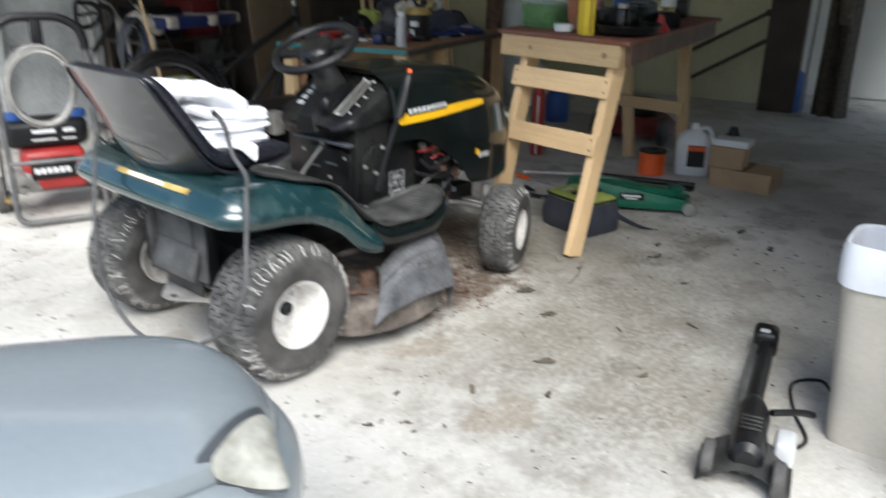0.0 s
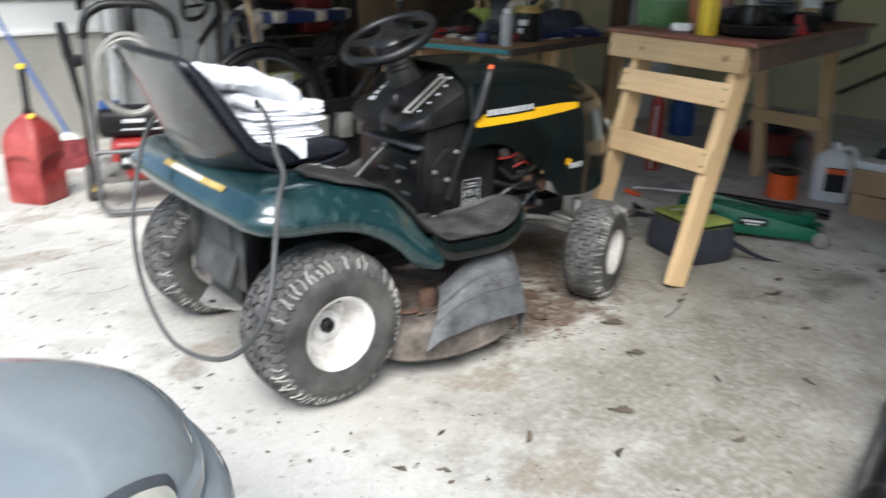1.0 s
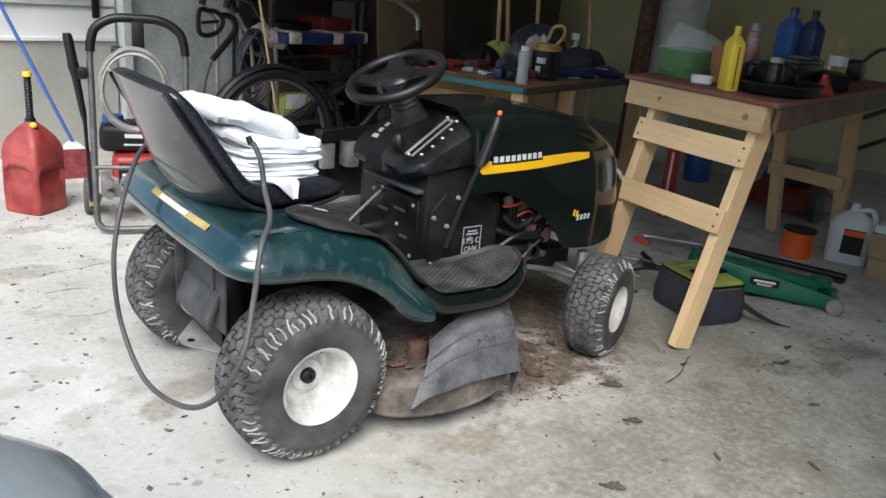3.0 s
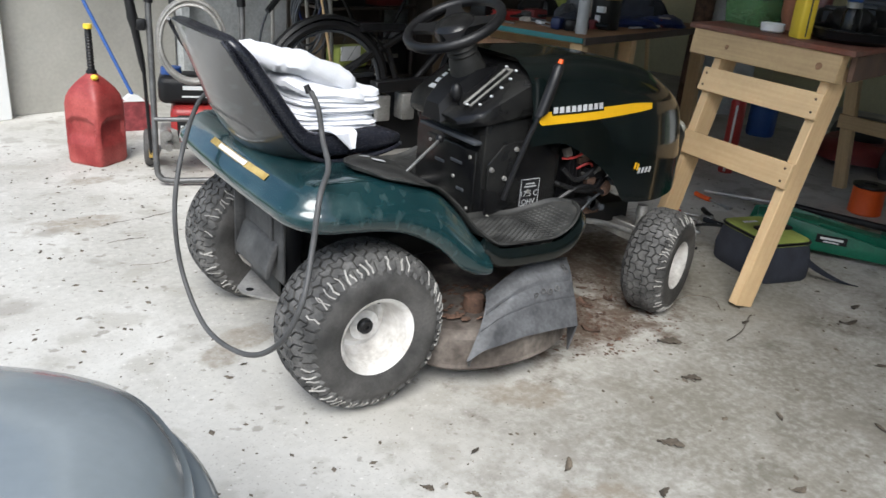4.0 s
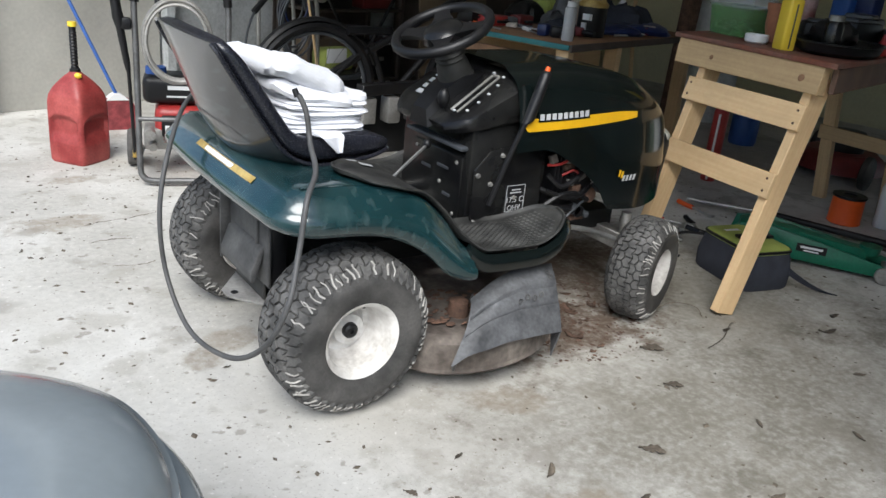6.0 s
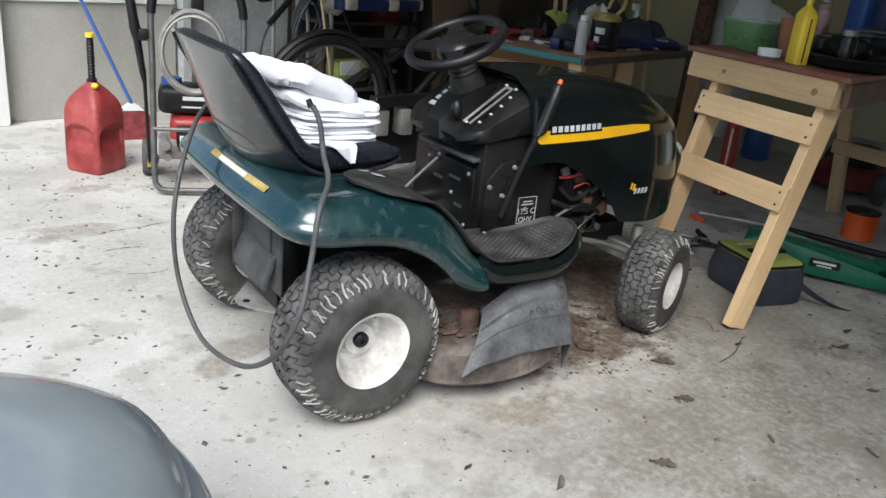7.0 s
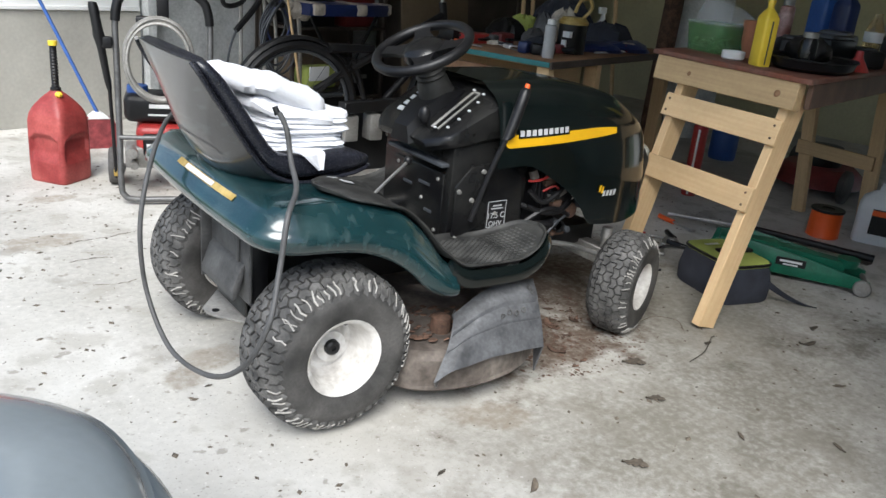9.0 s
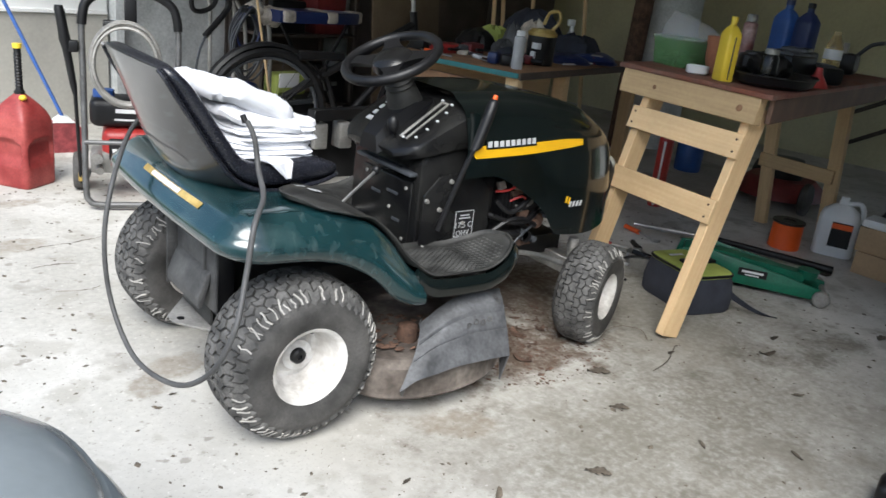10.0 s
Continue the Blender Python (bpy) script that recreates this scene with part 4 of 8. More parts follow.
def mower():
    root = thing("riding_mower", "dark green riding mower with a yellow stripe, parked on concrete", "riding mower")
    wheel(root, "rear_wheel", pose(0.017, -0.366, 0.217, 0, 0, 1.0), 0.218, 0.195, 0.0975, -1, 42, 8, True)
    wheel(root, "rear_wheel", pose(0.017, 0.362, 0.217, 0, 0, 1.0), 0.218, 0.195, 0.0975, 1, 42, 8, True)
    wheel(root, "front_wheel", pose(1.19, -0.315, 0.178, 0, 0, 21), 0.179, 0.145, 0.077, -1, 34, 7, True)
    wheel(root, "front_wheel", pose(1.19, 0.315, 0.178, 0, 0, 21), 0.179, 0.145, 0.077, 1, 34, 7, True)
    def cut(bm, front):
        """Keeps the part of the shell before or behind the running board's seam."""
        bmesh.ops.bisect_plane(bm, geom=list(bm.verts) + list(bm.edges) + list(bm.faces), plane_co=(0.352, 0, 0), plane_no=(1 if front else -1, 0, 0), clear_inner=True)
        return bm
    body = part("fender_body", cut(fender_body(B()), False), "green", root, "dark green fender shell with scuffs")
    part("seat_deck", fender_deck(B()), "green", body)

    def band(y, t, off):
        """A place on the sloping rear band, t from its lower to its upper edge."""
        x = -0.205 - 0.012 * (1 - (y / 0.35) ** 2)
        return Vector((x + 0.010 + 0.034 * t - off * 0.8, y, 0.5735 + 0.031 * t + off * 0.6))
    bm = B()
    sheet(bm, lambda u, v: band(-0.25 + 0.38 * u, 0.28 + 0.40 * v, 0.004), 14, 3)
    st = part("rear_sticker", bm, "ochre", body, "faded yellow sticker with a white patch")
    bm = B()
    sheet(bm, lambda u, v: band(-0.13 + 0.19 * u, 0.34 + 0.28 * v, 0.007), 8, 2)
    part("sticker_patch", bm, "white", st)
    # moulded mats: lever surround, step and footrest in one
    y_in = [(-0.012, 0.255), (0.15, 0.24), (0.28, 0.25), (0.36, 0.20), (0.50, 0.19), (0.60, 0.215), (0.68, 0.265), (0.71, 0.305), (0.722, 0.345)]
    y_out = [(-0.012, 0.365), (0.03, 0.412), (0.07, 0.424), (0.13, 0.424), (0.19, 0.405), (0.24, 0.396), (0.30, 0.408), (0.36, 0.432), (0.44, 0.446), (0.56, 0.447), (0.64, 0.44), (0.69, 0.415), (0.712, 0.385), (0.722, 0.352)]

    def mat_z(x):
        return interp(x, TOP_LINE) + 0.007 + 0.022 * max(0, (x - 0.6) / 0.12) ** 2
    for side in (-1, 1):
        edge = [(x, interp(x, y_out)) for x in (0.342 + 0.380 * k / 34 for k in range(35))] + [(x, interp(x, y_in)) for x in (0.722 - 0.380 * k / 24 for k in range(25))]
        loops = []
        for grow, drop in ((-0.012, 0.010), (-0.002, -0.004), (0.004, -0.007), (0.013, 0.006), (0.016, 0.022), (0.010, 0.042), (-0.006, 0.052), (-0.05, 0.054)):
            loops.append([Vector((x + grow * (x - 0.55) / 0.17 * (1 if x > 0.55 else 0), side * (y + grow * (1 if y > 0.33 else -1)), mat_z(x) - drop - 0.003)) for x, y in edge])
        part("running_board", loft(B(), loops, cap=False), "hood_green", root, "dark green rounded running board edge")

        def fm(u, v):
            x = -0.012 + 0.734 * u
            a, b = interp(x, y_in), interp(x, y_out)
            round_end = math.sqrt(1 - (1 - min(1, u / 0.075)) ** 2)
            e = (2 * v - 1) * round_end
            y = (a + b) / 2 + (b - a) / 2 * e
            fall = 4.0 * max(0, y - 0.365) ** 2 * max(0, min(1, (0.32 - x) / 0.08))
            rim = (0.011 if x < 0.33 else 0.013) * max(abs(2 * v - 1), 1 - round_end if u < 0.075 else 0) ** 14
            return Vector((x, side * y, mat_z(x) + rim - fall))
        pad = part("foot_mat", sheet(B(), fm, 90, 28, 0.006), "pad", root, "dusty black moulded mat from lever to footrest")
        bm = B()
        for i in range(24):
            for j in range(14):
                x, y = 0.42 + 0.0112 * i, 0.225 + 0.0165 * j + (0.00825 if i % 2 else 0)
                if not interp(x, y_in) + 0.028 < y < interp(x, y_out) - 0.03:
                    continue
                box(bm, (0, 0, 0), (0.0072, 0.0095, 0.003), Matrix.Translation((x, side * y, mat_z(x) + 0.0065)) @ Matrix.Rotation(radians(45), 4, "Z"))
        part("foot_grip", bm, "grip", pad, "scuffed raised grip studs", kind="stuff")
        if side < 0:
            for x, y, sx, sy in ((0.345, 0.29, 0.045, 0.03), (0.10, 0.275, 0.035, 0.016), (0.07, 0.25, 0.03, 0.010)):
                slope = math.atan2(mat_z(x + 0.02) - mat_z(x - 0.02), 0.04)
                part("decal_patch", box(B(), (0, 0, 0), (sx, sy, 0.0015), Matrix.Translation((x, -y, mat_z(x) + 0.0125)) @ Matrix.Rotation(-slope, 4, "Y")), "decal", pad)
    seat(root)
    steering(root)
    dash(root)
    engine(root)
    hd = part("hood", hood(B()), "hood_green", root, "glossy dark green engine hood")
    def line(t, k):
        """Lower (-1) to upper (1) edge of the stripe at t along it: round behind, drawn out ahead."""
        fat = math.sqrt(max(0.0, 1 - (1 - min(1, t / 0.035)) ** 2)) if t < 0.035 else 1 - 0.35 * max(0, (t - 0.8) / 0.2) ** 1.5
        return 0.640 + 0.487 * t, 0.6805 + 0.012 * t + k * fat * (0.0195 - 0.005 * t)
    ts = [0.0, 0.004, 0.012, 0.022, 0.035] + [0.035 + 0.965 * k / 28 for k in range(1, 29)]
    bm = B()
    rows = [flank(bm, [line(t, k) for t in ts], 0.003) for k in (-1, -0.3, 0.3, 1)]
    for a, b in zip(rows, rows[1:]):
        for i in range(len(ts) - 1):
            bm.faces.new((a[i], a[i + 1], b[i + 1], b[i]))
    stripe = part("yellow_stripe", bm, "yellow", hd, "yellow side stripe")
    part("name_back", flank_strip(B(), ((0.684, 0.6895), (0.893, 0.6945)), ((0.684, 0.7185), (0.893, 0.7215)), 12, 0.0045), "hood_green", stripe)
    for i in range(9):
        x = 0.688 + 0.0228 * i
        z = 0.704 + 0.00055 * i
        bm = flank_strip(B(), ((x, z - 0.0085), (x + 0.0165, z - 0.008)), ((x + 0.0015, z + 0.009), (x + 0.018, z + 0.0095)), 2, 0.006)
        part("name_bar", bm, "decal", stripe, "worn silver name bar")
    bm = B()
    for i, (mt, x) in enumerate(((0, 1.06), (1, 1.075), (1, 1.092), (1, 1.109), (1, 1.126))):
        if mt:
            flank_strip(bm, ((x, 0.478), (x + 0.012, 0.479)), ((x + 0.004, 0.497), (x + 0.016, 0.498)), 2, 0.005)
    part("model_number", bm, "decal", hd, "white model number bars")
    bm = B()
    for x, z in ((1.055, 0.495), (1.068, 0.49)):
        flank_strip(bm, ((x, z), (x + 0.010, z)), ((x + 0.004, z + 0.022), (x + 0.014, z + 0.022)), 2, 0.005)
    part("model_letter", bm, "yellow", hd)
    # grille and headlamp at the nose
    bm = B()
    prism(bm, [(1.30, 0.40), (1.405, 0.42), (1.425, 0.56), (1.40, 0.60), (1.30, 0.60)], -0.15, 0.15, "y", 0.02)
    gr = part("grille", bm, "black", hd)
    for y in (-0.11, 0.11):
        bm = B()
        ball(bm, (1.40, y, 0.58), 0.04, (0.5, 1.1, 0.7), 14)
        part("headlamp", bm, "lens", gr)
    # chassis, axle and steering links
    bm = B()
    box(bm, (0.55, 0, 0.29), (1.35, 0.22, 0.07), None, 0.006)
    box(bm, (0.0, 0, 0.27), (0.12, 0.56, 0.12), None, 0.02)
    box(bm, (-0.10, -0.085, 0.40), (0.05, 0.25, 0.26), None, 0.012)
    fr = part("chassis", bm, "black", root, "black steel chassis")
    rp = part("rear_panel", box(B(), (-0.132, -0.09, 0.42), (0.012, 0.27, 0.26), None, 0.006), "dusty_black", fr, "flat dusty black rear panel")
    part("side_flange", box(B(), (-0.150, 0.039, 0.40), (0.034, 0.008, 0.24), None, 0.003), "dusty_black", rp)
    part("slot", rod(B(), (-0.1365, -0.005, 0.47), (-0.1395, -0.005, 0.47), 0.010, seg=16), "black", rp, "dark round hole")
    bm = B()
    prism(bm, [(-0.136, 0.395), (-0.150, 0.385), (-0.172, 0.325), (-0.172, 0.30), (-0.160, 0.30), (-0.140, 0.365)], -0.20, 0.02, "y", 0.003)
    part("bent_plate", bm, "dusty_black", rp, "bent dusty steel plate")
    part("ridge", box(B(), (-0.140, -0.16, 0.47), (0.008, 0.02, 0.16), None, 0.003), "dusty_black", rp)
    bm = B()
    prism(bm, [(-0.198, -0.060), (-0.200, -0.095), (-0.185, -0.125), (-0.125, -0.20), (-0.08, -0.22), (-0.06, 0.05), (-0.105, 0.06)], 0.222, 0.230, "z", 0.002)
    hp = part("hitch_plate", bm, "dull_steel", fr, "scratched grey steel hitch plate")
    part("hitch_hole", rod(B(), (-0.176, -0.095, 0.2295), (-0.176, -0.095, 0.2315), 0.010, seg=16), "black", hp)
    part("hitch_flange", box(B(), (-0.125, -0.08, 0.27), (0.008, 0.20, 0.07), None, 0.003), "pad", hp)
    bm = B()
    beam(bm, (1.18, -0.225, 0.24), (1.18, 0.225, 0.24), 0.05, 0.06)
    for s in (-1, 1):
        rod(bm, (1.18, s * 0.215, 0.17), (1.18, s * 0.215, 0.31), 0.018)
        rod(bm, (1.18, s * 0.215, 0.19), (1.19, s * 0.315, 0.188), 0.012)
        rod(bm, (1.18, s * 0.215, 0.31), (1.18, s * 0.215, 0.345), 0.022, 0.018)
    part("front_axle", bm, "dull_steel", fr, "steel front axle and spindles")
    bm = B()
    tube(bm, [(0.86, -0.20, 0.33), (0.98, -0.22, 0.31), (1.06, -0.235, 0.285), (1.10, -0.25, 0.27)], 0.009, 8, 5)
    part("drag_link", bm, "steel", fr)
    # cutting deck
    bm = B()
    out = curve_points([(0.20, -0.30, 0), (0.24, -0.44, 0), (0.42, -0.50, 0), (0.62, -0.46, 0), (0.78, -0.32, 0), (0.86, -0.05, 0), (0.82, 0.3, 0), (0.6, 0.47, 0), (0.38, 0.46, 0), (0.24, 0.3, 0), (0.18, 0, 0)], 5, True)
    c = Vector((0.52, 0, 0))
    loft(bm, [[Vector((c.x + (p.x - c.x) * g, c.y + (p.y - c.y) * g, z)) for p in out] for g, z in ((1.0, 0.06), (1.012, 0.068), (1.0, 0.075), (0.995, 0.15), (0.96, 0.172), (0.6, 0.185), (0.3, 0.187))])
    dk = part("cutting_deck", bm, "deck", root, "rusty dirt-caked mower deck")
    bm = B()
    rng = random.Random(4)
    for i in range(110):
        a, r = rng.uniform(0, 6.3), rng.uniform(0.2, 0.95)
        x, y = 0.36 + 0.16 * math.cos(a) * r, -0.30 + 0.14 * math.sin(a) * r
        ball(bm, (x, y, 0.185), rng.uniform(0.004, 0.013), (1.3, 0.8, 0.4), 6)
    part("debris", bm, "rust", dk, "caked leaves and clippings", kind="stuff")
    bm = B()
    rod(bm, (0.38, -0.36, 0.17), (0.38, -0.36, 0.22), 0.032, 0.028, 16)
    ball(bm, (0.38, -0.36, 0.215), 0.028, (1, 1, 0.5), 12)
    part("spindle_cap", bm, "rust", dk)
    bm = B()

    def ch(u, v):
        """The deflector: u from its rear to its front edge, v from the hinge down to the rim."""
        x0, x1 = 0.385 - 0.135 * v ** 1.3, 0.665 - 0.035 * v
        top = interp(u, [(0, 0.245), (0.35, 0.297), (0.6, 0.313), (1.0, 0.308)])
        low = interp(u, [(0, 0.128), (0.2, 0.150), (0.6, 0.158), (1.0, 0.150)])
        y = -0.405 - 0.125 * v ** 0.85
        z = top + (low - top) * (0.35 * v + 0.65 * v ** 1.5)
        z -= 0.005 * (math.tanh((v - 0.36) / 0.012) - math.tanh((v - 0.60) / 0.012)) / 2
        for g, d in ((0.35, 0.011), (0.61, 0.013)):
            z -= d * math.exp(-((v - g) / 0.014) ** 2)
        z += 0.0025 * math.sin(17 * u + 6 * v) * v * (1 - u)
        return Vector((x0 + (x1 - x0) * u, y, z))
    sheet(bm, ch, 24, 84, 0.006)
    # turned-down cheeks of the deflector, the front one with a torn flap
    sheet(bm, lambda a, v: ch(0.0, v) + Vector((0.03 * a, 0.03 * a, -0.035 * a * v - 0.004 * a)), 4, 16, 0.004)
    sheet(bm, lambda a, v: ch(1.0, v) + Vector((0.006 * a, 0.03 * a * v, -0.095 * a * min(1, v * 1.3))), 6, 16, 0.004)
    part("discharge_chute", bm, "chute", dk, "cracked grey plastic discharge deflector")
    for u, v, k in ((0.55, 0.50, 3), (0.63, 0.48, 7), (0.71, 0.50, 4), (0.79, 0.47, 6), (0.90, 0.16, 5), (0.93, 0.24, 4)):
        # a worn pictogram: a closed, uneven outline
        loop = [ch(u + 0.026 * math.cos(6.283 * q / k), v + 0.042 * math.sin(6.283 * q / k) * (1 if q % 2 else 0.7)) + Vector((0, -0.004, 0.004)) for q in range(k)]
        part("warning_mark", tube(B(), loop, 0.0015, 4, 2, closed=True), "lug", dk, "worn moulded warning mark")
    return root


mower()


# ---- things on and by the mower ----
def cloth_slab(m, sx, sy, th, seed, rough):
    """A folded cloth: a soft slab with wrinkles."""
    loops = []
    for g, dz in ((0.55, -0.5), (0.86, -0.48), (0.97, -0.3), (1.0, 0.0), (0.97, 0.3), (0.86, 0.48), (0.55, 0.5), (0.2, 0.5)):
        loop = []
        for k in range(72):
            a = 2 * math.pi * k / 72
            c, s = math.cos(a), math.sin(a)
            x, y = sx / 2 * g * math.copysign(abs(c) ** 0.35, c), sy / 2 * g * math.copysign(abs(s) ** 0.35, s)
            q = Vector((x * 11, y * 11, seed * 3.1))
            w = noise.noise(q) + 0.5 * noise.noise(q * 2.3) + 0.35 * noise.noise(q * 5.5)
            e = noise.noise(Vector((x * 9, y * 9, seed + 20 + dz)))
            loop.append(m @ Vector((x + 0.6 * rough * e, y - 0.6 * rough * e, dz * th + rough * w)))
        loops.append(loop)
    return loft(B(), loops)


def towels():
    root = thing("towel_stack", "stack of folded white towels on the mower seat", "towels", pose(0.034, -0.015, 0.674, 0, 0, 2))
    rng = random.Random(3)
    for i in range(7):
        m = pose(rng.uniform(-0.008, 0.008), rng.uniform(-0.01, 0.01), 0.0115 * i + 0.007, 0, 2, rng.uniform(-4, 4))
        part("folded_towel", cloth_slab(m, 0.245, 0.375, 0.0175, i, 0.005), "towel", root)
    # crumpled ones heaped on top, leaning on the backrest
    for i, (x, y, z, sx, sy, rx, ry, rz, th, rough) in enumerate(((0.0, 0.0, 0.088, 0.25, 0.36, 0, 4, 5, 0.030, 0.010), (-0.015, -0.01, 0.104, 0.23, 0.35, 3, 9, -7, 0.040, 0.012), (-0.058, -0.015, 0.138, 0.225, 0.33, -2, 19, 5, 0.060, 0.012))):
        part("crumpled_towel", cloth_slab(pose(x, y, z, rx, ry, rz), sx, sy, th, 30 + 5 * i, rough), "towel", root)
    bm = B()
    sheet(bm, lambda u, v: Vector((-0.075 + 0.085 * v * (1 - 0.85 * u) + 0.065 * u, -0.19 - 0.043 * min(1, u * 3) - 0.004 * math.sin(7 * v), 0.014 - 0.062 * max(0, u - 0.25))), 14, 12, 0.004)
    part("hanging_corner", bm, "towel", root)


def cord():
    root = thing("cable_loop", "thick grey-black cable looped over the mower seat", "cable")
    pts = [(-0.075, -0.245, 0.79), (-0.062, -0.262, 0.75), (-0.06, -0.285, 0.68), (-0.10, -0.40, 0.648), (-0.155, -0.475, 0.61), (-0.185, -0.505, 0.50), (-0.225, -0.545, 0.40), (-0.265, -0.51, 0.29), (-0.29, -0.36, 0.195), (-0.30, -0.10, 0.145), (-0.315, 0.04, 0.25), (-0.325, 0.05, 0.42), (-0.29, 0.09, 0.56), (-0.20, 0.24, 0.655), (-0.13, 0.30, 0.70)]
    part("sheath", tube(B(), pts, 0.0066, 10, 8), "cable", root)
    part("cable_end", rod(B(), (-0.077, -0.243, 0.785), (-0.083, -0.236, 0.803), 0.008, 0.007, 12), "black", root, "black moulded cable end")


towels()
cord()


# ---- the second mower beside the camera: its grey hood ----
def grey_tractor():
    root = thing("grey_lawn_tractor", "blue-grey lawn tractor hood with a cloudy headlight", "lawn tractor", pose(-0.836, -1.200, 0, 0, 0, -29))

    def half(x):
        """Half width of the hood's edge in plan at x; its nose ends at x = 0.165."""
        t = max(0.0, min(1.0, (x + 0.12) / 0.285))
        return 0.218 * max(0.0, 1 - t ** 2.5) ** 0.52

    def crown(x):
        return interp(x, [(-1.3, 0.70), (-0.6, 0.672), (-0.15, 0.653), (0.05, 0.642), (0.165, 0.605)])

    xs = [-1.3 + 1.14 * i / 14 for i in range(15)] + [-0.16 + 0.325 * math.sin(math.pi / 2 * i / 22) for i in range(1, 23)]
    bm = B()
    g = []
    for x in xs:
        w, c = max(half(x), 0.004), crown(x)
        nose = max(0.0, (x + 0.12) / 0.285)
        row = []
        for k in range(31):
            s = -1 + 2 * k / 30
            row.append(bm.verts.new((x, w * s, c - 0.038 * (1 - (1 - abs(s) ** 3.2) * (1 - nose ** 14)))))
        g.append(row)
    for a, b in zip(g, g[1:]):
        for j in range(30):
            bm.faces.new((a[j], b[j], b[j + 1], a[j + 1]))
    # rolled edge and short flank
    def edge(x, side, grow, drop):
        slope = (half(x + 0.003) - half(x - 0.003)) / 0.006 if x < 0.164 else -1e3
        size = math.hypot(slope, 1.0)
        return Vector((x - grow * slope / size, side * (half(x) + grow / size), crown(x) - 0.038 - drop))
    rim = [(x, -1) for x in xs] + [(x, 1) for x in xs[::-1]]
    g = [[bm.verts.new(edge(x, s, gr, dr)) for gr, dr in ((0, 0.0), (0.008, 0.006), (0.011, 0.018), (0.010, 0.032))] for x, s in rim]
    for a, b in zip(g, g[1:]):
        for j in range(3):
            bm.faces.new((a[j], b[j], b[j + 1], a[j + 1]))
    h = part("hood", bm, "hood_grey", root, "glossy blue-grey plastic hood")
    bm = B()
    tube(bm, [edge(x, s, 0.008, 0.040) for x, s in rim[10:-10]], 0.0045, 6, 1, smooth=False)
    part("hood_seam", bm, "trim", h, "dark seam below the hood edge")
    # fascia under the edge
    bm = B()
    loft(bm, [[edge(x, s, gr, dr) for x, s in rim] for gr, dr in ((0.004, 0.033), (0.026, 0.042), (0.042, 0.062), (0.049, 0.11), (0.036, 0.20), (0.0, 0.29))], cap=True)
    part("side_panel", bm, "hood_grey", root, "blue-grey side panels")
    for s in (-1, 1):
        a, b, c, d = (Vector((x, -s * y, z)) for x, y, z in ((0.146, -0.055, 0.604), (0.048, -0.180, 0.612), (0.106, -0.180, 0.540), (0.163, -0.135, 0.536)))
        out, deep = Vector((0.75, s * 0.62, 0.2)), -0.006 if s < 0 else 0.06

        def lens(u, v, grow, off):
            p, q = 2 * u - 1, 2 * v - 1
            round_off = 1.08 * (1 + grow)
            u, v = 0.5 + round_off * p * (1 - 0.27 * q * q) / 2, 0.5 + round_off * q * (1 - 0.27 * p * p) / 2
            uu = 0.5 + (u - 0.5) * (1 - 0.35 * max(0, v - 0.4) ** 1.5)
            p = (a * (1 - uu) + b * uu) * (1 - v) + (d * (1 - uu) + c * uu) * v
            return p + out * ((0.012 + 0.016 * min(1, v * 1.4)) * (1 - (2 * u - 1) ** 2) + off - deep)
        hl = part("headlight", sheet(B(), lambda u, v: lens(u, v, 0.0, 0.004), 18, 14, 0.004), "lens", root, "cloudy yellowed headlight lens")
        part("bezel", sheet(B(), lambda u, v: lens(u, v, 0.17, -0.004), 18, 14, 0.004), "trim", hl, "dark grey headlight surround")
    bm = B()
    prism(bm, [(-0.36, 0.20), (0.10, 0.24), (0.15, 0.34), (0.155, 0.44), (0.10, 0.50), (-0.36, 0.48)], -0.20, 0.20, "y", 0.04, 3)
    part("bumper", bm, "trim", root, "dark grey front bumper")
    part("chassis", box(B(), (-0.7, 0, 0.33), (1.1, 0.3, 0.14), None, 0.02), "black", root)
    for s in (-1, 1):
        t = part("front_wheel", tyre(B(), 0.19, 0.15, 0.08), "rubber", root)
        t.matrix_basis = pose(-0.32, s * 0.34, 0.19)
        part("rim", lathe(B(), [(0.0, 0.02), (0.06, 0.02), (0.085, 0.055), (0.085, -0.055), (0.0, -0.02)], 24, Matrix.Rotation(radians(90), 4, "X")), "rim", t)
    part("axle", beam(B(), (-0.32, -0.32, 0.19), (-0.32, 0.32, 0.19), 0.05, 0.06), "black", root)


grey_tractor()


# ---- trestle table with its load ----
def plank(parent, p, q, w, h, up, material="pine", name="plank", label=""):
    """A board as an object of its own whose x runs along the grain."""
    p, q = Vector(p), Vector(q)
    x = (q - p).normalized()
    y = Vector(up).cross(x).normalized()
    m = Matrix((x, y, x.cross(y))).transposed().to_4x4()
    m.translation = (p + q) / 2
    bm = box(B(), (0, 0, 0), ((q - p).length, w, h), None, 0.003, 1)
    ob = part(name, bm, material, parent, label)
    ob.matrix_basis = (parent.matrix_basis.inverted() if parent is not None else Matrix()) @ m
    return ob


def knot_at(parent, p, normal, r):
    """A dark knot in the face of a board."""
    part("knot", rod(B(), p, Vector(p) - Vector(normal) * 0.0015, r, r * 0.8, 14), "plywood", parent)


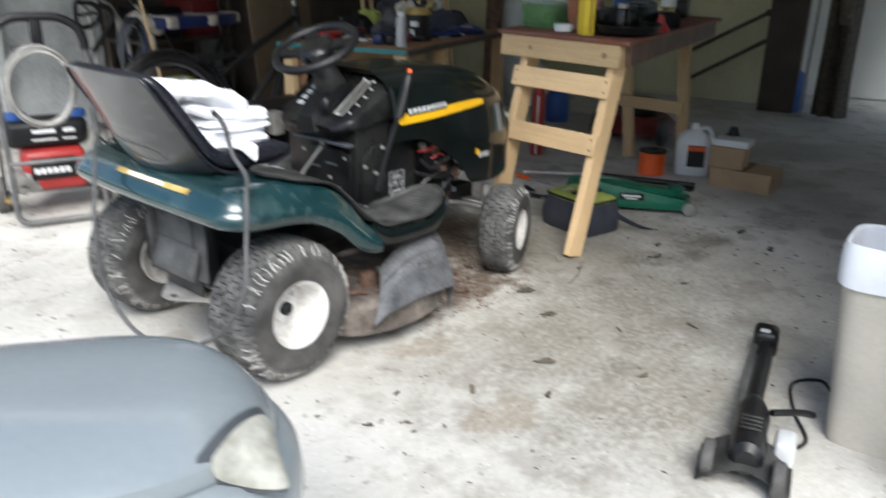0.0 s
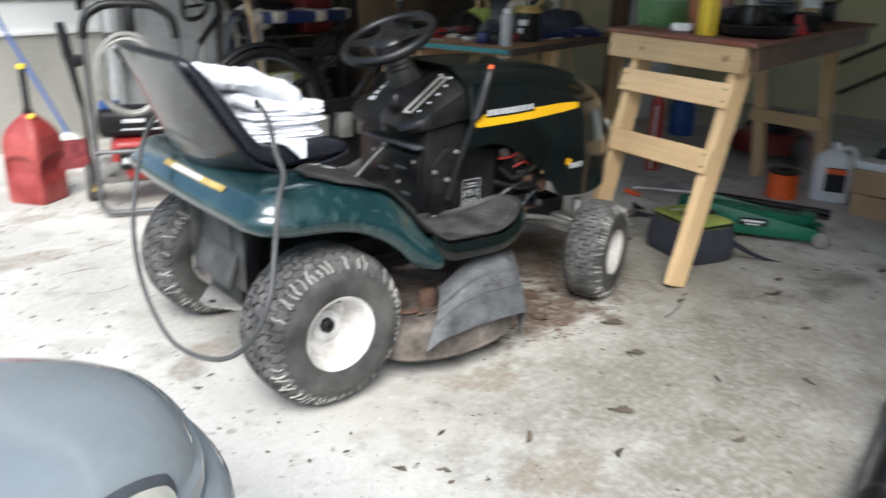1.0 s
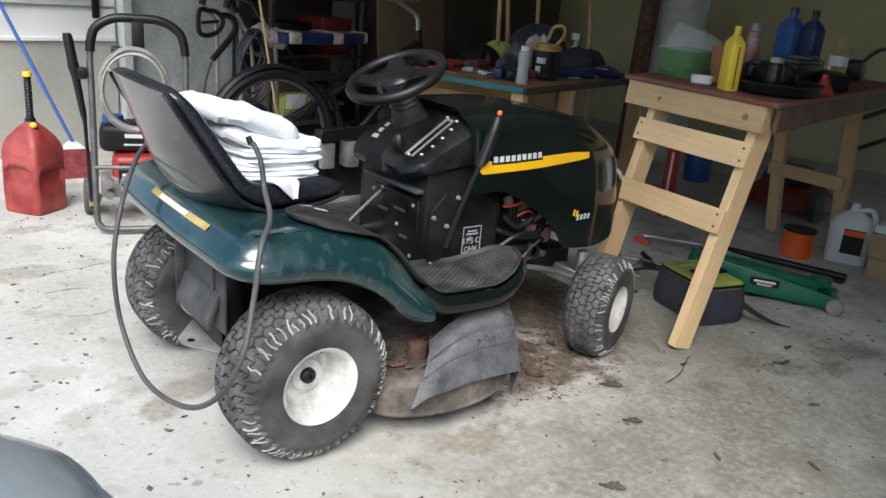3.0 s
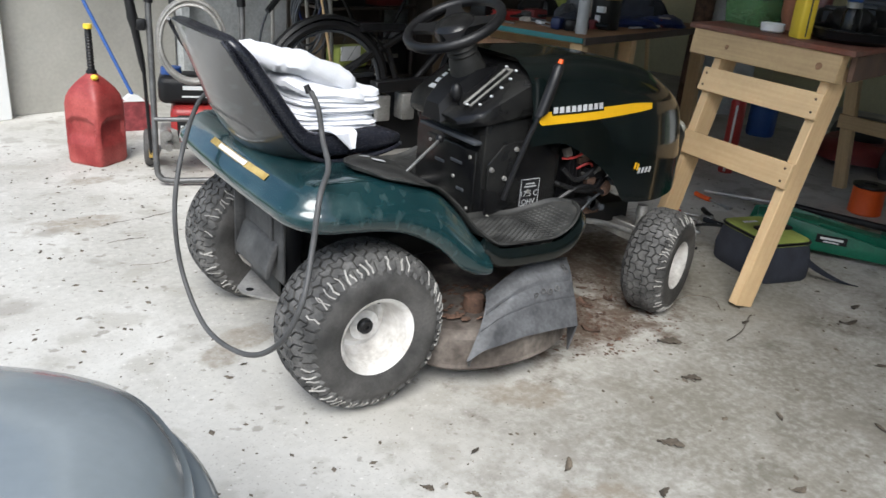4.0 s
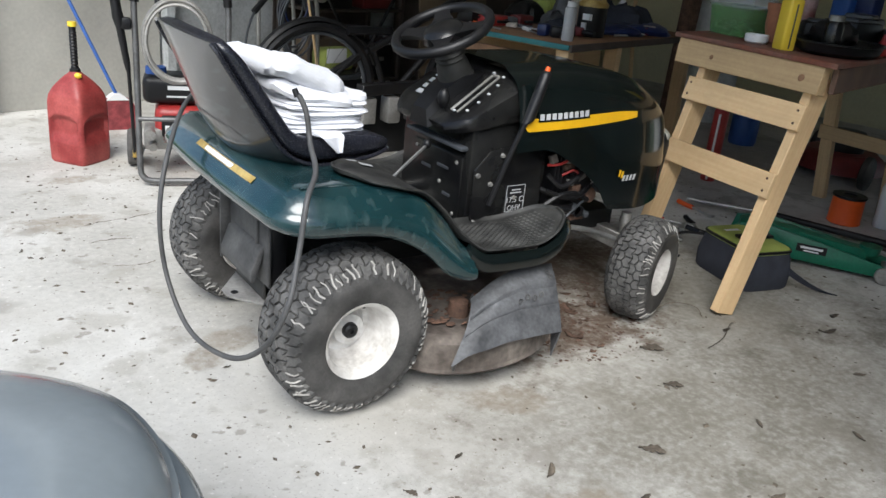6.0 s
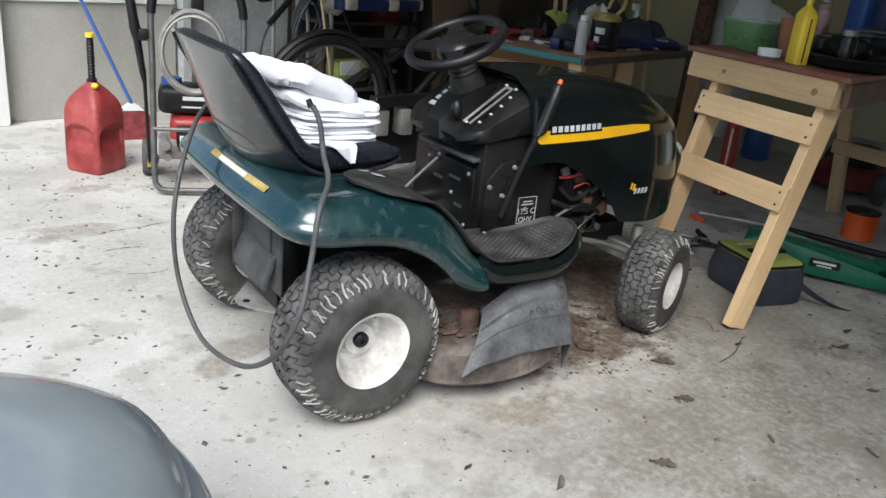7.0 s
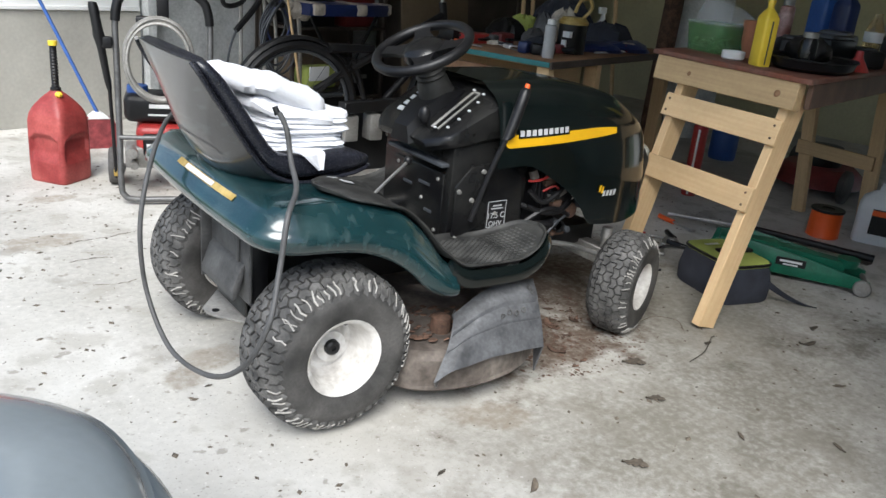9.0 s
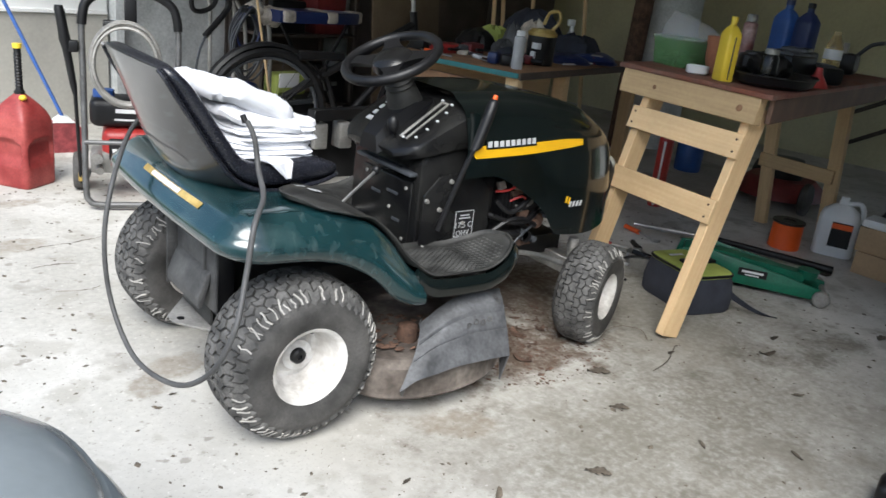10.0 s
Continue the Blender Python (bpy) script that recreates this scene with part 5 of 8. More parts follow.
def trestle_table():
    root = thing("trestle_table", "pine sawhorse table with a red-edged board top", "table")
    u, n = Vector((0.093, 0.996, 0)), Vector((0.996, -0.093, 0))
    foot = Vector((1.452, -0.45, 0))
    lean = math.tan(0.258)

    def at(z, s, d=0.0):
        return foot + u * s + n * (lean * z + d) + Vector((0, 0, z))
    up = (at(1, 0) - at(0, 0)).normalized()
    face = u.cross(up).normalized()
    for s in (0.0, 0.475):
        plank(root, at(0.008, s, 0.045), at(0.85, s, 0.045), 0.038, 0.085, face, "pine", "leg")
    for z, a, b in ((0.717, -0.030, 0.505), (0.483, -0.025, 0.512)):
        r = plank(root, at(z, a, -0.010), at(z, b, -0.010), 0.089, 0.019, face, "pine", "rung")
        for x in (-0.245, 0.245):
            for y in (-0.022, 0.022):
                for h in (-1, 1):
                    part("screw_head", rod(B(), (x, y, h * 0.009), (x, y, h * 0.0115), 0.0045, seg=8), "rust", r)
    plank(root, at(0.845, -0.055, -0.018), at(0.845, 0.600, -0.018), 0.094, 0.038, (face + Vector((0, 0, 0.15))).normalized(), "old_pine", "header_board", "weathered knotty top rail")
    knot_at(root, at(0.845, 0.02, -0.0382), face, 0.013)
    knot_at(root, at(0.845, 0.42, -0.0382), face, 0.009)
    # board top, a little askew, with red painted edge
    fr, fl, br, bl = at(0.89, -0.105, -0.055), at(0.89, 0.625, -0.05), Vector((3.45, -0.16, 0.89)), Vector((3.42, 0.52, 0.89))
    bm = B()
    prism(bm, [(p.x, p.y) for p in (fr, br, bl, fl)], 0.892, 0.910, "z", 0.003, 1)
    part("table_board", bm, "red_ply", root, "worn board top with red paint")
    plank(root, fr + Vector((0.06, 0.035, -0.042)), br + Vector((-0.02, 0.035, -0.042)), 0.02, 0.085, (0, 0, 1), "apron", "apron", "brown side apron")
    plank(root, fl + Vector((0.06, -0.035, -0.042)), bl + Vector((-0.02, -0.035, -0.042)), 0.02, 0.085, (0, 0, 1), "apron", "apron")
    for y, dy in ((0.335, 0.10), (-0.035, 0.07)):
        plank(root, (3.40, y, 0.0), (3.40, y + dy, 0.845), 0.07, 0.038, (1, 0, 0), "old_pine", "leg")
    plank(root, (3.372, -0.02, 0.365), (3.372, 0.42, 0.365), 0.019, 0.075, (0, 0, 1), "old_pine", "rail")
    return root


trestle_table()

TABLE = 0.911


def bottle(name, x, y, z, h, w, d, material, cap, label, rz=0.0, handle=False, neck=0.3):
    root = thing(name, label, "bottle", pose(x, y, z, 0, 0, rz), "bottles on the table")
    bm = B()
    loops = []
    for t, g in ((0.0, 0.93), (0.02, 1.0), (0.70, 1.0), (0.74, 0.96), (0.82, 0.62), (0.87, neck), (0.93, neck)):
        loop = []
        for k in range(24):
            a = 2 * math.pi * k / 24
            c, s = math.cos(a), math.sin(a)
            p = 0.32 + 0.68 * (t > 0.85)
            loop.append(Vector((w / 2 * g * math.copysign(abs(c) ** p, c), d / 2 * (g if t < 0.8 else min(g * w / d, 1) if t > 0.85 else g) * math.copysign(abs(s) ** p, s), h * t)))
        loops.append(loop)
    loft(bm, loops)
    part("body", bm, material, root)
    bm = B()
    r = w / 2 * neck * 1.15
    lathe(bm, [(0.0, h), (r * 0.95, h), (r, h * 0.995), (r, h * 0.925), (0.0, h * 0.925)], 20)
    part("cap", bm, cap, root)
    if handle:
        bm = B()
        box(bm, (-w / 2 - 0.0005, 0, h * 0.36), (0.003, 0.005, h * 0.66), None, 0.001)
        box(bm, (w * 0.16, -d / 2 - 0.0005, h * 0.36), (0.005, 0.003, h * 0.62), None, 0.001)
        part("grip_groove", bm, "trim", root, "dark moulded groove")
    return root


def spray_can(x, y, z, h, r, material, cap, label):
    root = thing("spray_can", label, "spray can", pose(x, y, z))
    part("body", lathe(B(), [(0, 0), (r * 0.92, 0), (r, 0.006), (r, h * 0.80), (r * 0.95, h * 0.84), (r * 0.6, h * 0.87), (0, h * 0.87)], 24), material, root)
    part("cap", lathe(B(), [(0, h * 0.865), (r * 0.75, h * 0.865), (r * 0.75, h * 0.97), (r * 0.62, h), (0, h)], 24), cap, root)


def tub():
    root = thing("plastic_tub", "green translucent plastic tub of small parts", "tub", pose(1.985, 0.085, TABLE, 0, 0, -14))
    bm = B()
    def ring(g, z):
        return [Vector((0.085 * g * math.copysign(abs(math.cos(a)) ** 0.35, math.cos(a)), 0.115 * g * math.copysign(abs(math.sin(a)) ** 0.35, math.sin(a)), z)) for a in (2 * math.pi * k / 32 for k in range(32))]
    loft(bm, [ring(0.86, 0.003), ring(0.88, 0.0), ring(1.0, 0.105), ring(1.04, 0.107), ring(1.04, 0.112), ring(0.98, 0.112), ring(0.85, 0.008)])
    part("wall", bm, "green_clear", root)
    part("rim", loft(B(), [ring(1.035, 0.106), ring(1.055, 0.108), ring(1.05, 0.116), ring(1.0, 0.116), ring(0.985, 0.109)]), "film", root, "clear rolled rim")
    bm = B()
    rng = random.Random(8)
    for i in range(26):
        p = (rng.uniform(-0.055, 0.055), rng.uniform(-0.08, 0.08), rng.uniform(0.015, 0.05))
        d = Vector((rng.uniform(-1, 1), rng.uniform(-1, 1), rng.uniform(-0.4, 0.4))).normalized() * rng.uniform(0.012, 0.03)
        rod(bm, Vector(p) - d, Vector(p) + d, rng.uniform(0.003, 0.006), seg=6)
    part("small_parts", bm, "steel", root, "loose bright bolts", kind="stuff")


def table_load():
    tub()
    bottle("oil_bottle", 1.755, -0.278, TABLE, 0.226, 0.074, 0.052, "bottle_yellow", "bottle_yellow", "yellow plastic oil bottle on the table", 62, True)
    bottle("oil_bottle", 2.72, 0.085, TABLE, 0.315, 0.115, 0.075, "blue", "dark_blue", "blue plastic oil bottle on the table", 70)
    bottle("oil_bottle", 2.72, -0.02, TABLE, 0.31, 0.10, 0.07, "dark_blue", "black", "dark blue plastic oil bottle on the table", 75)
    spray_can(2.36, 0.035, TABLE, 0.235, 0.030, "faded_red", "dull_steel", "faded red spray can on the table")
    root = thing("clear_bottle", "clear bottle with amber fluid and white label", "bottle", pose(2.72, -0.17, TABLE))
    part("body", lathe(B(), [(0, 0), (0.036, 0), (0.038, 0.01), (0.038, 0.13), (0.03, 0.16), (0.017, 0.185), (0.016, 0.205), (0, 0.205)], 24), "amber", root)
    part("paper_label", lathe(B(), [(0.0385, 0.085), (0.0392, 0.085), (0.0392, 0.128), (0.0385, 0.128)], 24, closed=True), "white", root)
    # black drain pan with a jar
    root = thing("drain_pan", "black plastic oil drain pan on the table", "pan", pose(1.93, -0.375, TABLE, 0, 0, 25))
    part("pan", lathe(B(), [(0, 0.004), (0.13, 0.0), (0.165, 0.014), (0.176, 0.040), (0.184, 0.042), (0.181, 0.047), (0.166, 0.043), (0.155, 0.022), (0.12, 0.012), (0, 0.012)], 36, Matrix.Diagonal((1.15, 0.85, 1, 1))), "black", root)
    bm = ball(B(), (0, 0, 0), 0.09, (1.2, 0.85, 0.55), 24)
    for v in bm.verts:
        v.co *= 1 + 0.3 * noise.noise(v.co * 18) + 0.15 * noise.noise(v.co * 45)
        v.co += Vector((0.05, 0.02, 0.062))
    part("oily_filter", bm, "black", root, "oily black lump of old filter and rag")
    root = thing("glass_jar", "small dark glass jar with a metal lid", "jar", pose(1.815, -0.415, TABLE + 0.016))
    part("glass", lathe(B(), [(0, 0), (0.027, 0), (0.030, 0.01), (0.030, 0.085), (0.022, 0.10), (0, 0.10)], 24), "black_gloss", root)
    part("lid", lathe(B(), [(0, 0.10), (0.025, 0.10), (0.025, 0.118), (0, 0.12)], 24), "dull_steel", root)
    bm = B()
    lathe(bm, [(0.028, 0.0), (0.040, 0.045), (0.043, 0.06), (0.043, 0.115), (0.048, 0.115), (0.048, 0.14), (0.042, 0.14), (0.038, 0.06), (0.0, 0.04)], 24)
    single("terracotta_pot", bm, "terracotta", "small terracotta flower pot on the table", "flower pot", pose(1.98, -0.085, TABLE))
    bm = B()
    lathe(bm, [(0, 0.0), (0.034, 0), (0.042, 0.006), (0.043, 0.030), (0.040, 0.032), (0.038, 0.010), (0, 0.008)], 24)
    single("white_dish", bm, "white", "small white dish on the table", "dish", pose(1.80, -0.135, TABLE))

    def bag(u, v):
        """A slack bag, open above, leaning over with long soft creases."""
        a = 2 * math.pi * u
        c, d = math.cos(a), math.sin(a)
        r = 0.035 + 0.075 * math.sin(math.pi * min(1, 0.12 + 0.80 * v)) * (1 + 0.30 * noise.noise(Vector((c * 1.6, d * 1.6, v * 1.5))) + 0.10 * noise.noise(Vector((c * 4, d * 4, v * 2))))
        return Vector((r * c * 0.7, r * 1.5 * d + 0.06 * v * v, 0.005 + 0.185 * v + 0.02 * d * v))
    single("plastic_bag", sheet(B(), bag, 48, 18), "film", "crumpled clear plastic bag on the table", "plastic bag", pose(2.26, 0.22, TABLE))
    root = thing("small_engine", "black greasy engine part on the far end of the table", "engine part", pose(3.22, 0.02, TABLE, 0, 0, 20))
    part("casting", box(B(), (0, 0, 0.05), (0.16, 0.13, 0.10), None, 0.02), "black", root)
    part("crank_arm", tube(B(), [(0.0, -0.05, 0.09), (0.02, -0.10, 0.15), (0.0, -0.16, 0.17)], 0.010, 8, 5), "trim", root)
    part("bolt", rod(B(), (-0.05, 0, 0.10), (-0.05, 0, 0.15), 0.014), "dull_steel", root)
    root = thing("red_funnel", "red plastic funnel at the table edge", "funnel", pose(2.20, -0.40, TABLE))
    part("cone", lathe(B(), [(0.009, 0.075), (0.012, 0.075), (0.016, 0.05), (0.048, 0.0), (0.044, 0.0), (0.012, 0.046)], 24, closed=True), "red", root)
    root = thing("drinking_glass", "clear glass tumbler beside the tub", "glass", pose(2.10, 0.27, TABLE))
    part("tumbler", lathe(B(), [(0.0, 0.0), (0.03, 0.0), (0.036, 0.10), (0.033, 0.10), (0.028, 0.008), (0.0, 0.008)], 24), "clear", root)
    for i, (x, y, s) in enumerate(((2.30, -0.20, (0.20, 0.16, 0.10)), (2.48, -0.13, (0.22, 0.16, 0.11)), (2.10, -0.19, (0.15, 0.13, 0.09)), (2.42, -0.30, (0.16, 0.10, 0.07)))):
        root = thing("black_tool_case", "dark grimy tool case on the table", "tool case", pose(x, y, TABLE, 0, 0, 20 * i), "tool cases on the table")
        part("case", box(B(), (0, 0, s[2] / 2), s, None, 0.015), "black", root)
        part("case_lid", box(B(), (s[0] * 0.08, 0, s[2] * 0.96), (s[0] * 0.7, s[1] * 0.7, s[2] * 0.3), None, 0.01), "trim", root)


table_load()


# ---- floor round the trestle ----
def tool_bag():
    root = thing("tool_bag", "grey fabric tool bag with lime top on concrete", "bag", pose(1.895, -0.24, 0, 0, 0, 77))
    bm = B()

    def ring(gx, gy, z):
        return [Vector((0.160 * gx * math.copysign(abs(math.cos(a)) ** 0.3, math.cos(a)), 0.120 * gy * math.copysign(abs(math.sin(a)) ** 0.3, math.sin(a)), z)) for a in (2 * math.pi * k / 36 for k in range(36))]
    loft(bm, [ring(0.95, 0.95, 0.0), ring(1, 1, 0.012), ring(1.02, 1.02, 0.07), ring(0.96, 0.93, 0.13), ring(0.92, 0.88, 0.15)])
    part("body", bm, "bag", root)
    bm = B()
    loft(bm, [ring(0.93, 0.89, 0.148), ring(0.93, 0.89, 0.158), ring(0.90, 0.86, 0.165), ring(0.5, 0.5, 0.171)])
    part("lid", bm, "lime", root, "lime green zip lid")
    bm = B()
    tube(bm, [Vector((0.149 * math.copysign(abs(math.cos(a)) ** 0.3, math.cos(a)), 0.107 * math.copysign(abs(math.sin(a)) ** 0.3, math.sin(a)), 0.157)) for a in (2 * math.pi * k / 32 for k in range(32))], 0.006, 6, 2, closed=True)
    box(bm, (-0.02, -0.01, 0.178), (0.045, 0.16, 0.012), None, 0.004)
    part("handle", bm, "black", root, "black carry handle")
    bm = B()
    sheet(bm, lambda u, v: Vector((0.06 + 0.02 * u, -0.01 + 0.07 * v, 0.173)), 2, 2)
    part("badge", bm, "white", root, "small white badge")
    bm = B()
    sheet(bm, lambda u, v: Vector((-0.150 - 0.10 * u + 0.03 * v, -0.075 - 0.20 * u + 0.035 * v, 0.10 * (1 - u) ** 1.6 + 0.006)), 14, 3, 0.004)
    part("strap", bm, "bag", root, "loose shoulder strap on the floor")
    bm = B()
    tube(bm, [(0.14, 0.08, 0.13), (0.22, 0.15, 0.11), (0.27, 0.20, 0.04), (0.21, 0.14, 0.006)], 0.006, 6, 6)
    part("cord", bm, "black", root)


def floor_jack():
    root = thing("floor_jack", "green steel trolley jack lying ready on concrete", "floor jack", pose(2.36, -0.27, 0, 0, 0, -56))
    for s in (-1, 1):
        bm = B()
        prism(bm, [(-0.36, 0.05), (-0.34, 0.13), (-0.20, 0.15), (0.0, 0.12), (0.24, 0.075), (0.30, 0.06), (0.30, 0.02), (-0.34, 0.03)], s * 0.085 - 0.006, s * 0.085 + 0.006, "y", 0.003)
        part("side_frame", bm, "jack", root, "green pressed side frame")
    bm = B()
    beam(bm, (-0.22, 0, 0.12), (0.20, 0, 0.085), 0.07, 0.05)
    rod(bm, (0.21, 0, 0.09), (0.21, 0, 0.125), 0.04, 0.045, 20)
    part("lift_arm", bm, "jack", root)
    bm = B()
    box(bm, (-0.20, 0, 0.10), (0.25, 0.13, 0.07), None, 0.01)
    part("hydraulic_unit", bm, "jack", root)
    bm = B()
    box(bm, (-0.02, -0.0925, 0.085), (0.12, 0.002, 0.035), None)
    pl = part("label_plate", bm, "black", root)
    bm = B()
    box(bm, (-0.02, -0.0945, 0.088), (0.09, 0.001, 0.010))
    box(bm, (-0.02, -0.0945, 0.074), (0.06, 0.001, 0.006))
    part("label_print", bm, "white", pl)
    for x, s in ((0.27, -1), (0.27, 1), (-0.31, -1), (-0.31, 1)):
        bm = B()
        m = Matrix.Translation((x, s * 0.108, 0.036)) @ Matrix.Rotation(radians(90), 4, "X")
        lathe(bm, [(0, -0.014), (0.03, -0.014), (0.036, -0.008), (0.036, 0.008), (0.03, 0.014), (0, 0.014)], 20, m)
        part("caster", bm, "dull_steel", root)
    bm = B()
    rod(bm, (0.29, -0.1, 0.036), (0.29, 0.1, 0.036), 0.012)
    part("axle", bm, "dull_steel", root)
    # its long black handle lies behind
    root = thing("jack_handle", "long black steel bar across the floor", "bar")
    bm = B()
    rod(bm, (2.66, 0.16, 0.045), (2.90, -0.36, 0.03), 0.015, 0.018, 12)
    part("bar", bm, "black", root)
    bm = B()
    rod(bm, (2.42, 0.48, 0.045), (2.662, 0.158, 0.045), 0.011, 0.011, 12)
    part("chrome_end", bm, "steel", root)
    part("rest_block", box(B(), (2.64, 0.19, 0.015), (0.06, 0.05, 0.03), None, 0.004), "dark_wood", root)
    part("rest_block", box(B(), (2.885, -0.33, 0.006), (0.05, 0.05, 0.012), None, 0.003), "dark_wood", root)


def floor_things():
    tool_bag()
    floor_jack()
    root = thing("line_spool", "orange spool with black flange on the floor", "spool", pose(3.09, 0.01, 0))
    part("drum", lathe(B(), [(0, 0), (0.077, 0), (0.081, 0.006), (0.079, 0.012), (0.077, 0.135), (0.0, 0.135)], 32), "orange", root)
    part("flange", lathe(B(), [(0, 0.135), (0.081, 0.135), (0.084, 0.141), (0.081, 0.148), (0.035, 0.148), (0.03, 0.140), (0, 0.140)], 32), "black", root)
    # white jug with label
    root = thing("white_jug", "white plastic jug with a dark orange label", "jug", pose(3.27, -0.16, 0, 0, 0, 25))
    bm = B()
    loops = []
    for t, g in ((0, 0.95), (0.02, 1), (0.68, 1), (0.8, 0.88), (0.90, 0.5), (0.94, 0.25), (1.0, 0.25)):
        loops.append([Vector((0.065 * g * math.copysign(abs(math.cos(a)) ** 0.5, math.cos(a)), 0.10 * g * math.copysign(abs(math.sin(a)) ** 0.5, math.sin(a)), 0.29 * t)) for a in (2 * math.pi * k / 28 for k in range(28))])
    loft(bm, loops)
    part("body", bm, "white", root)
    bm = B()
    tube(bm, [(0, -0.02, 0.275), (0, -0.075, 0.285), (0, -0.10, 0.24), (0, -0.095, 0.19)], 0.013, 8, 5)
    part("handle", bm, "white", root)
    bm = B()
    box(bm, (-0.0665, -0.02, 0.12), (0.002, 0.10, 0.13))
    lb = part("paper_label", bm, "black", root, "dark printed label")
    bm = B()
    box(bm, (-0.068, -0.02, 0.165), (0.001, 0.10, 0.028))
    part("orange_band", bm, "orange", lb)
    part("cap", lathe(B(), [(0, 0.285), (0.02, 0.285), (0.02, 0.31), (0, 0.312)], 18), "white", root)
    # cardboard boxes
    root = thing("cardboard_box", "flat brown cardboard box on the floor", "box", pose(3.22, -0.52, 0, 0, 0, 5), "cardboard boxes")
    part("carton", box(B(), (0, 0, 0.055), (0.26, 0.34, 0.11), None, 0.004), "card", root)
    part("seam_tape", box(B(), (0, 0, 0.1108), (0.262, 0.05, 0.0016)), "dark_card", root)
    root = thing("cardboard_box", "small cardboard box stacked on a flat one", "box", pose(3.17, -0.43, 0.112, 0, 0, 8), "cardboard boxes")
    part("carton", box(B(), (0, 0, 0.06), (0.15, 0.19, 0.12), None, 0.004), "card", root)
    part("white_tray", box(B(), (0, -0.01, 0.141), (0.14, 0.20, 0.04), None, 0.006), "white", root, "folded white packing tray")
    root = thing("dark_flask", "dark round flask on the white tray", "flask", pose(3.26, -0.40, 0.112))
    part("body", lathe(B(), [(0, 0), (0.05, 0), (0.055, 0.05), (0.055, 0.13), (0.03, 0.18), (0.02, 0.21), (0, 0.21)], 24), "black", root)
    # spanners with orange grips by the wheel
    rng = random.Random(6)
    for i, (x, y, a, mt) in enumerate(((2.42, 0.42, 82, "orange"), (2.06, 0.20, 35, "steel"), (2.16, 0.12, 100, "black"), (2.0, 0.38, 10, "steel"), (2.2, 0.24, 60, "black"), (2.12, 0.34, 120, "red"))):
        root = thing("hand_tool", "steel hand tool with a coloured grip on concrete", "tool", pose(x, y, 0.012, 0, 0, a), "tools on the floor")
        bm = B()
        rod(bm, (-0.10, 0, 0), (0.02, 0, 0), 0.006)
        box(bm, (-0.11, 0, 0), (0.035, 0.03, 0.014), None, 0.004)
        part("shank", bm, "steel", root)
        part("grip", tube(B(), [(0.015, 0, 0), (0.06, 0.004, 0), (0.12, 0, 0)], 0.0125, 8, 4), mt, root)
    # things in the shade below the table
    root = thing("red_cylinder", "slim red cylinder with a pale stripe", "cylinder", pose(3.0, 0.80, 0))
    part("tank", lathe(B(), [(0, 0), (0.04, 0), (0.042, 0.01), (0.042, 0.40), (0.025, 0.44), (0.012, 0.47), (0, 0.47)], 20), "red", root)
    part("pale_stripe", box(B(), (-0.038, -0.02, 0.2), (0.006, 0.014, 0.38), None, 0.002), "white", root)
    bm = lathe(B(), [(0, 0), (0.09, 0), (0.095, 0.02), (0.095, 0.20), (0.06, 0.25), (0.03, 0.27), (0, 0.27)], 24)
    single("blue_jug", bm, "blue", "blue plastic container under the table", "container", pose(4.1, 1.38, 0))
    root = thing("push_mower", "old red push mower stored under the tables", "push mower", pose(4.05, 0.62, 0, 0, 0, 12))
    part("deck", lathe(B(), [(0, 0.16), (0.20, 0.16), (0.25, 0.12), (0.27, 0.05), (0.26, 0.05), (0.0, 0.12)], 32, Matrix.Diagonal((1.1, 1.0, 1, 1))), "dark_red", root)
    part("engine_cover", lathe(B(), [(0, 0.16), (0.12, 0.16), (0.13, 0.2), (0.11, 0.28), (0, 0.29)], 24), "black", root)
    for x, y in ((-0.26, -0.24), (-0.26, 0.24), (0.26, -0.24), (0.26, 0.24)):
        m = Matrix.Translation((x, y, 0.10)) @ Matrix.Rotation(radians(90), 4, "X")
        w = part("wheel", lathe(B(), [(0, -0.02), (0.09, -0.022), (0.10, -0.015), (0.10, 0.015), (0.09, 0.022), (0, 0.02)], 28, m), "rubber", root)
        part("disc", lathe(B(), [(0, -0.026), (0.05, -0.026), (0.055, -0.02), (0, -0.02)], 20, m), "dull_steel", w)


floor_things()


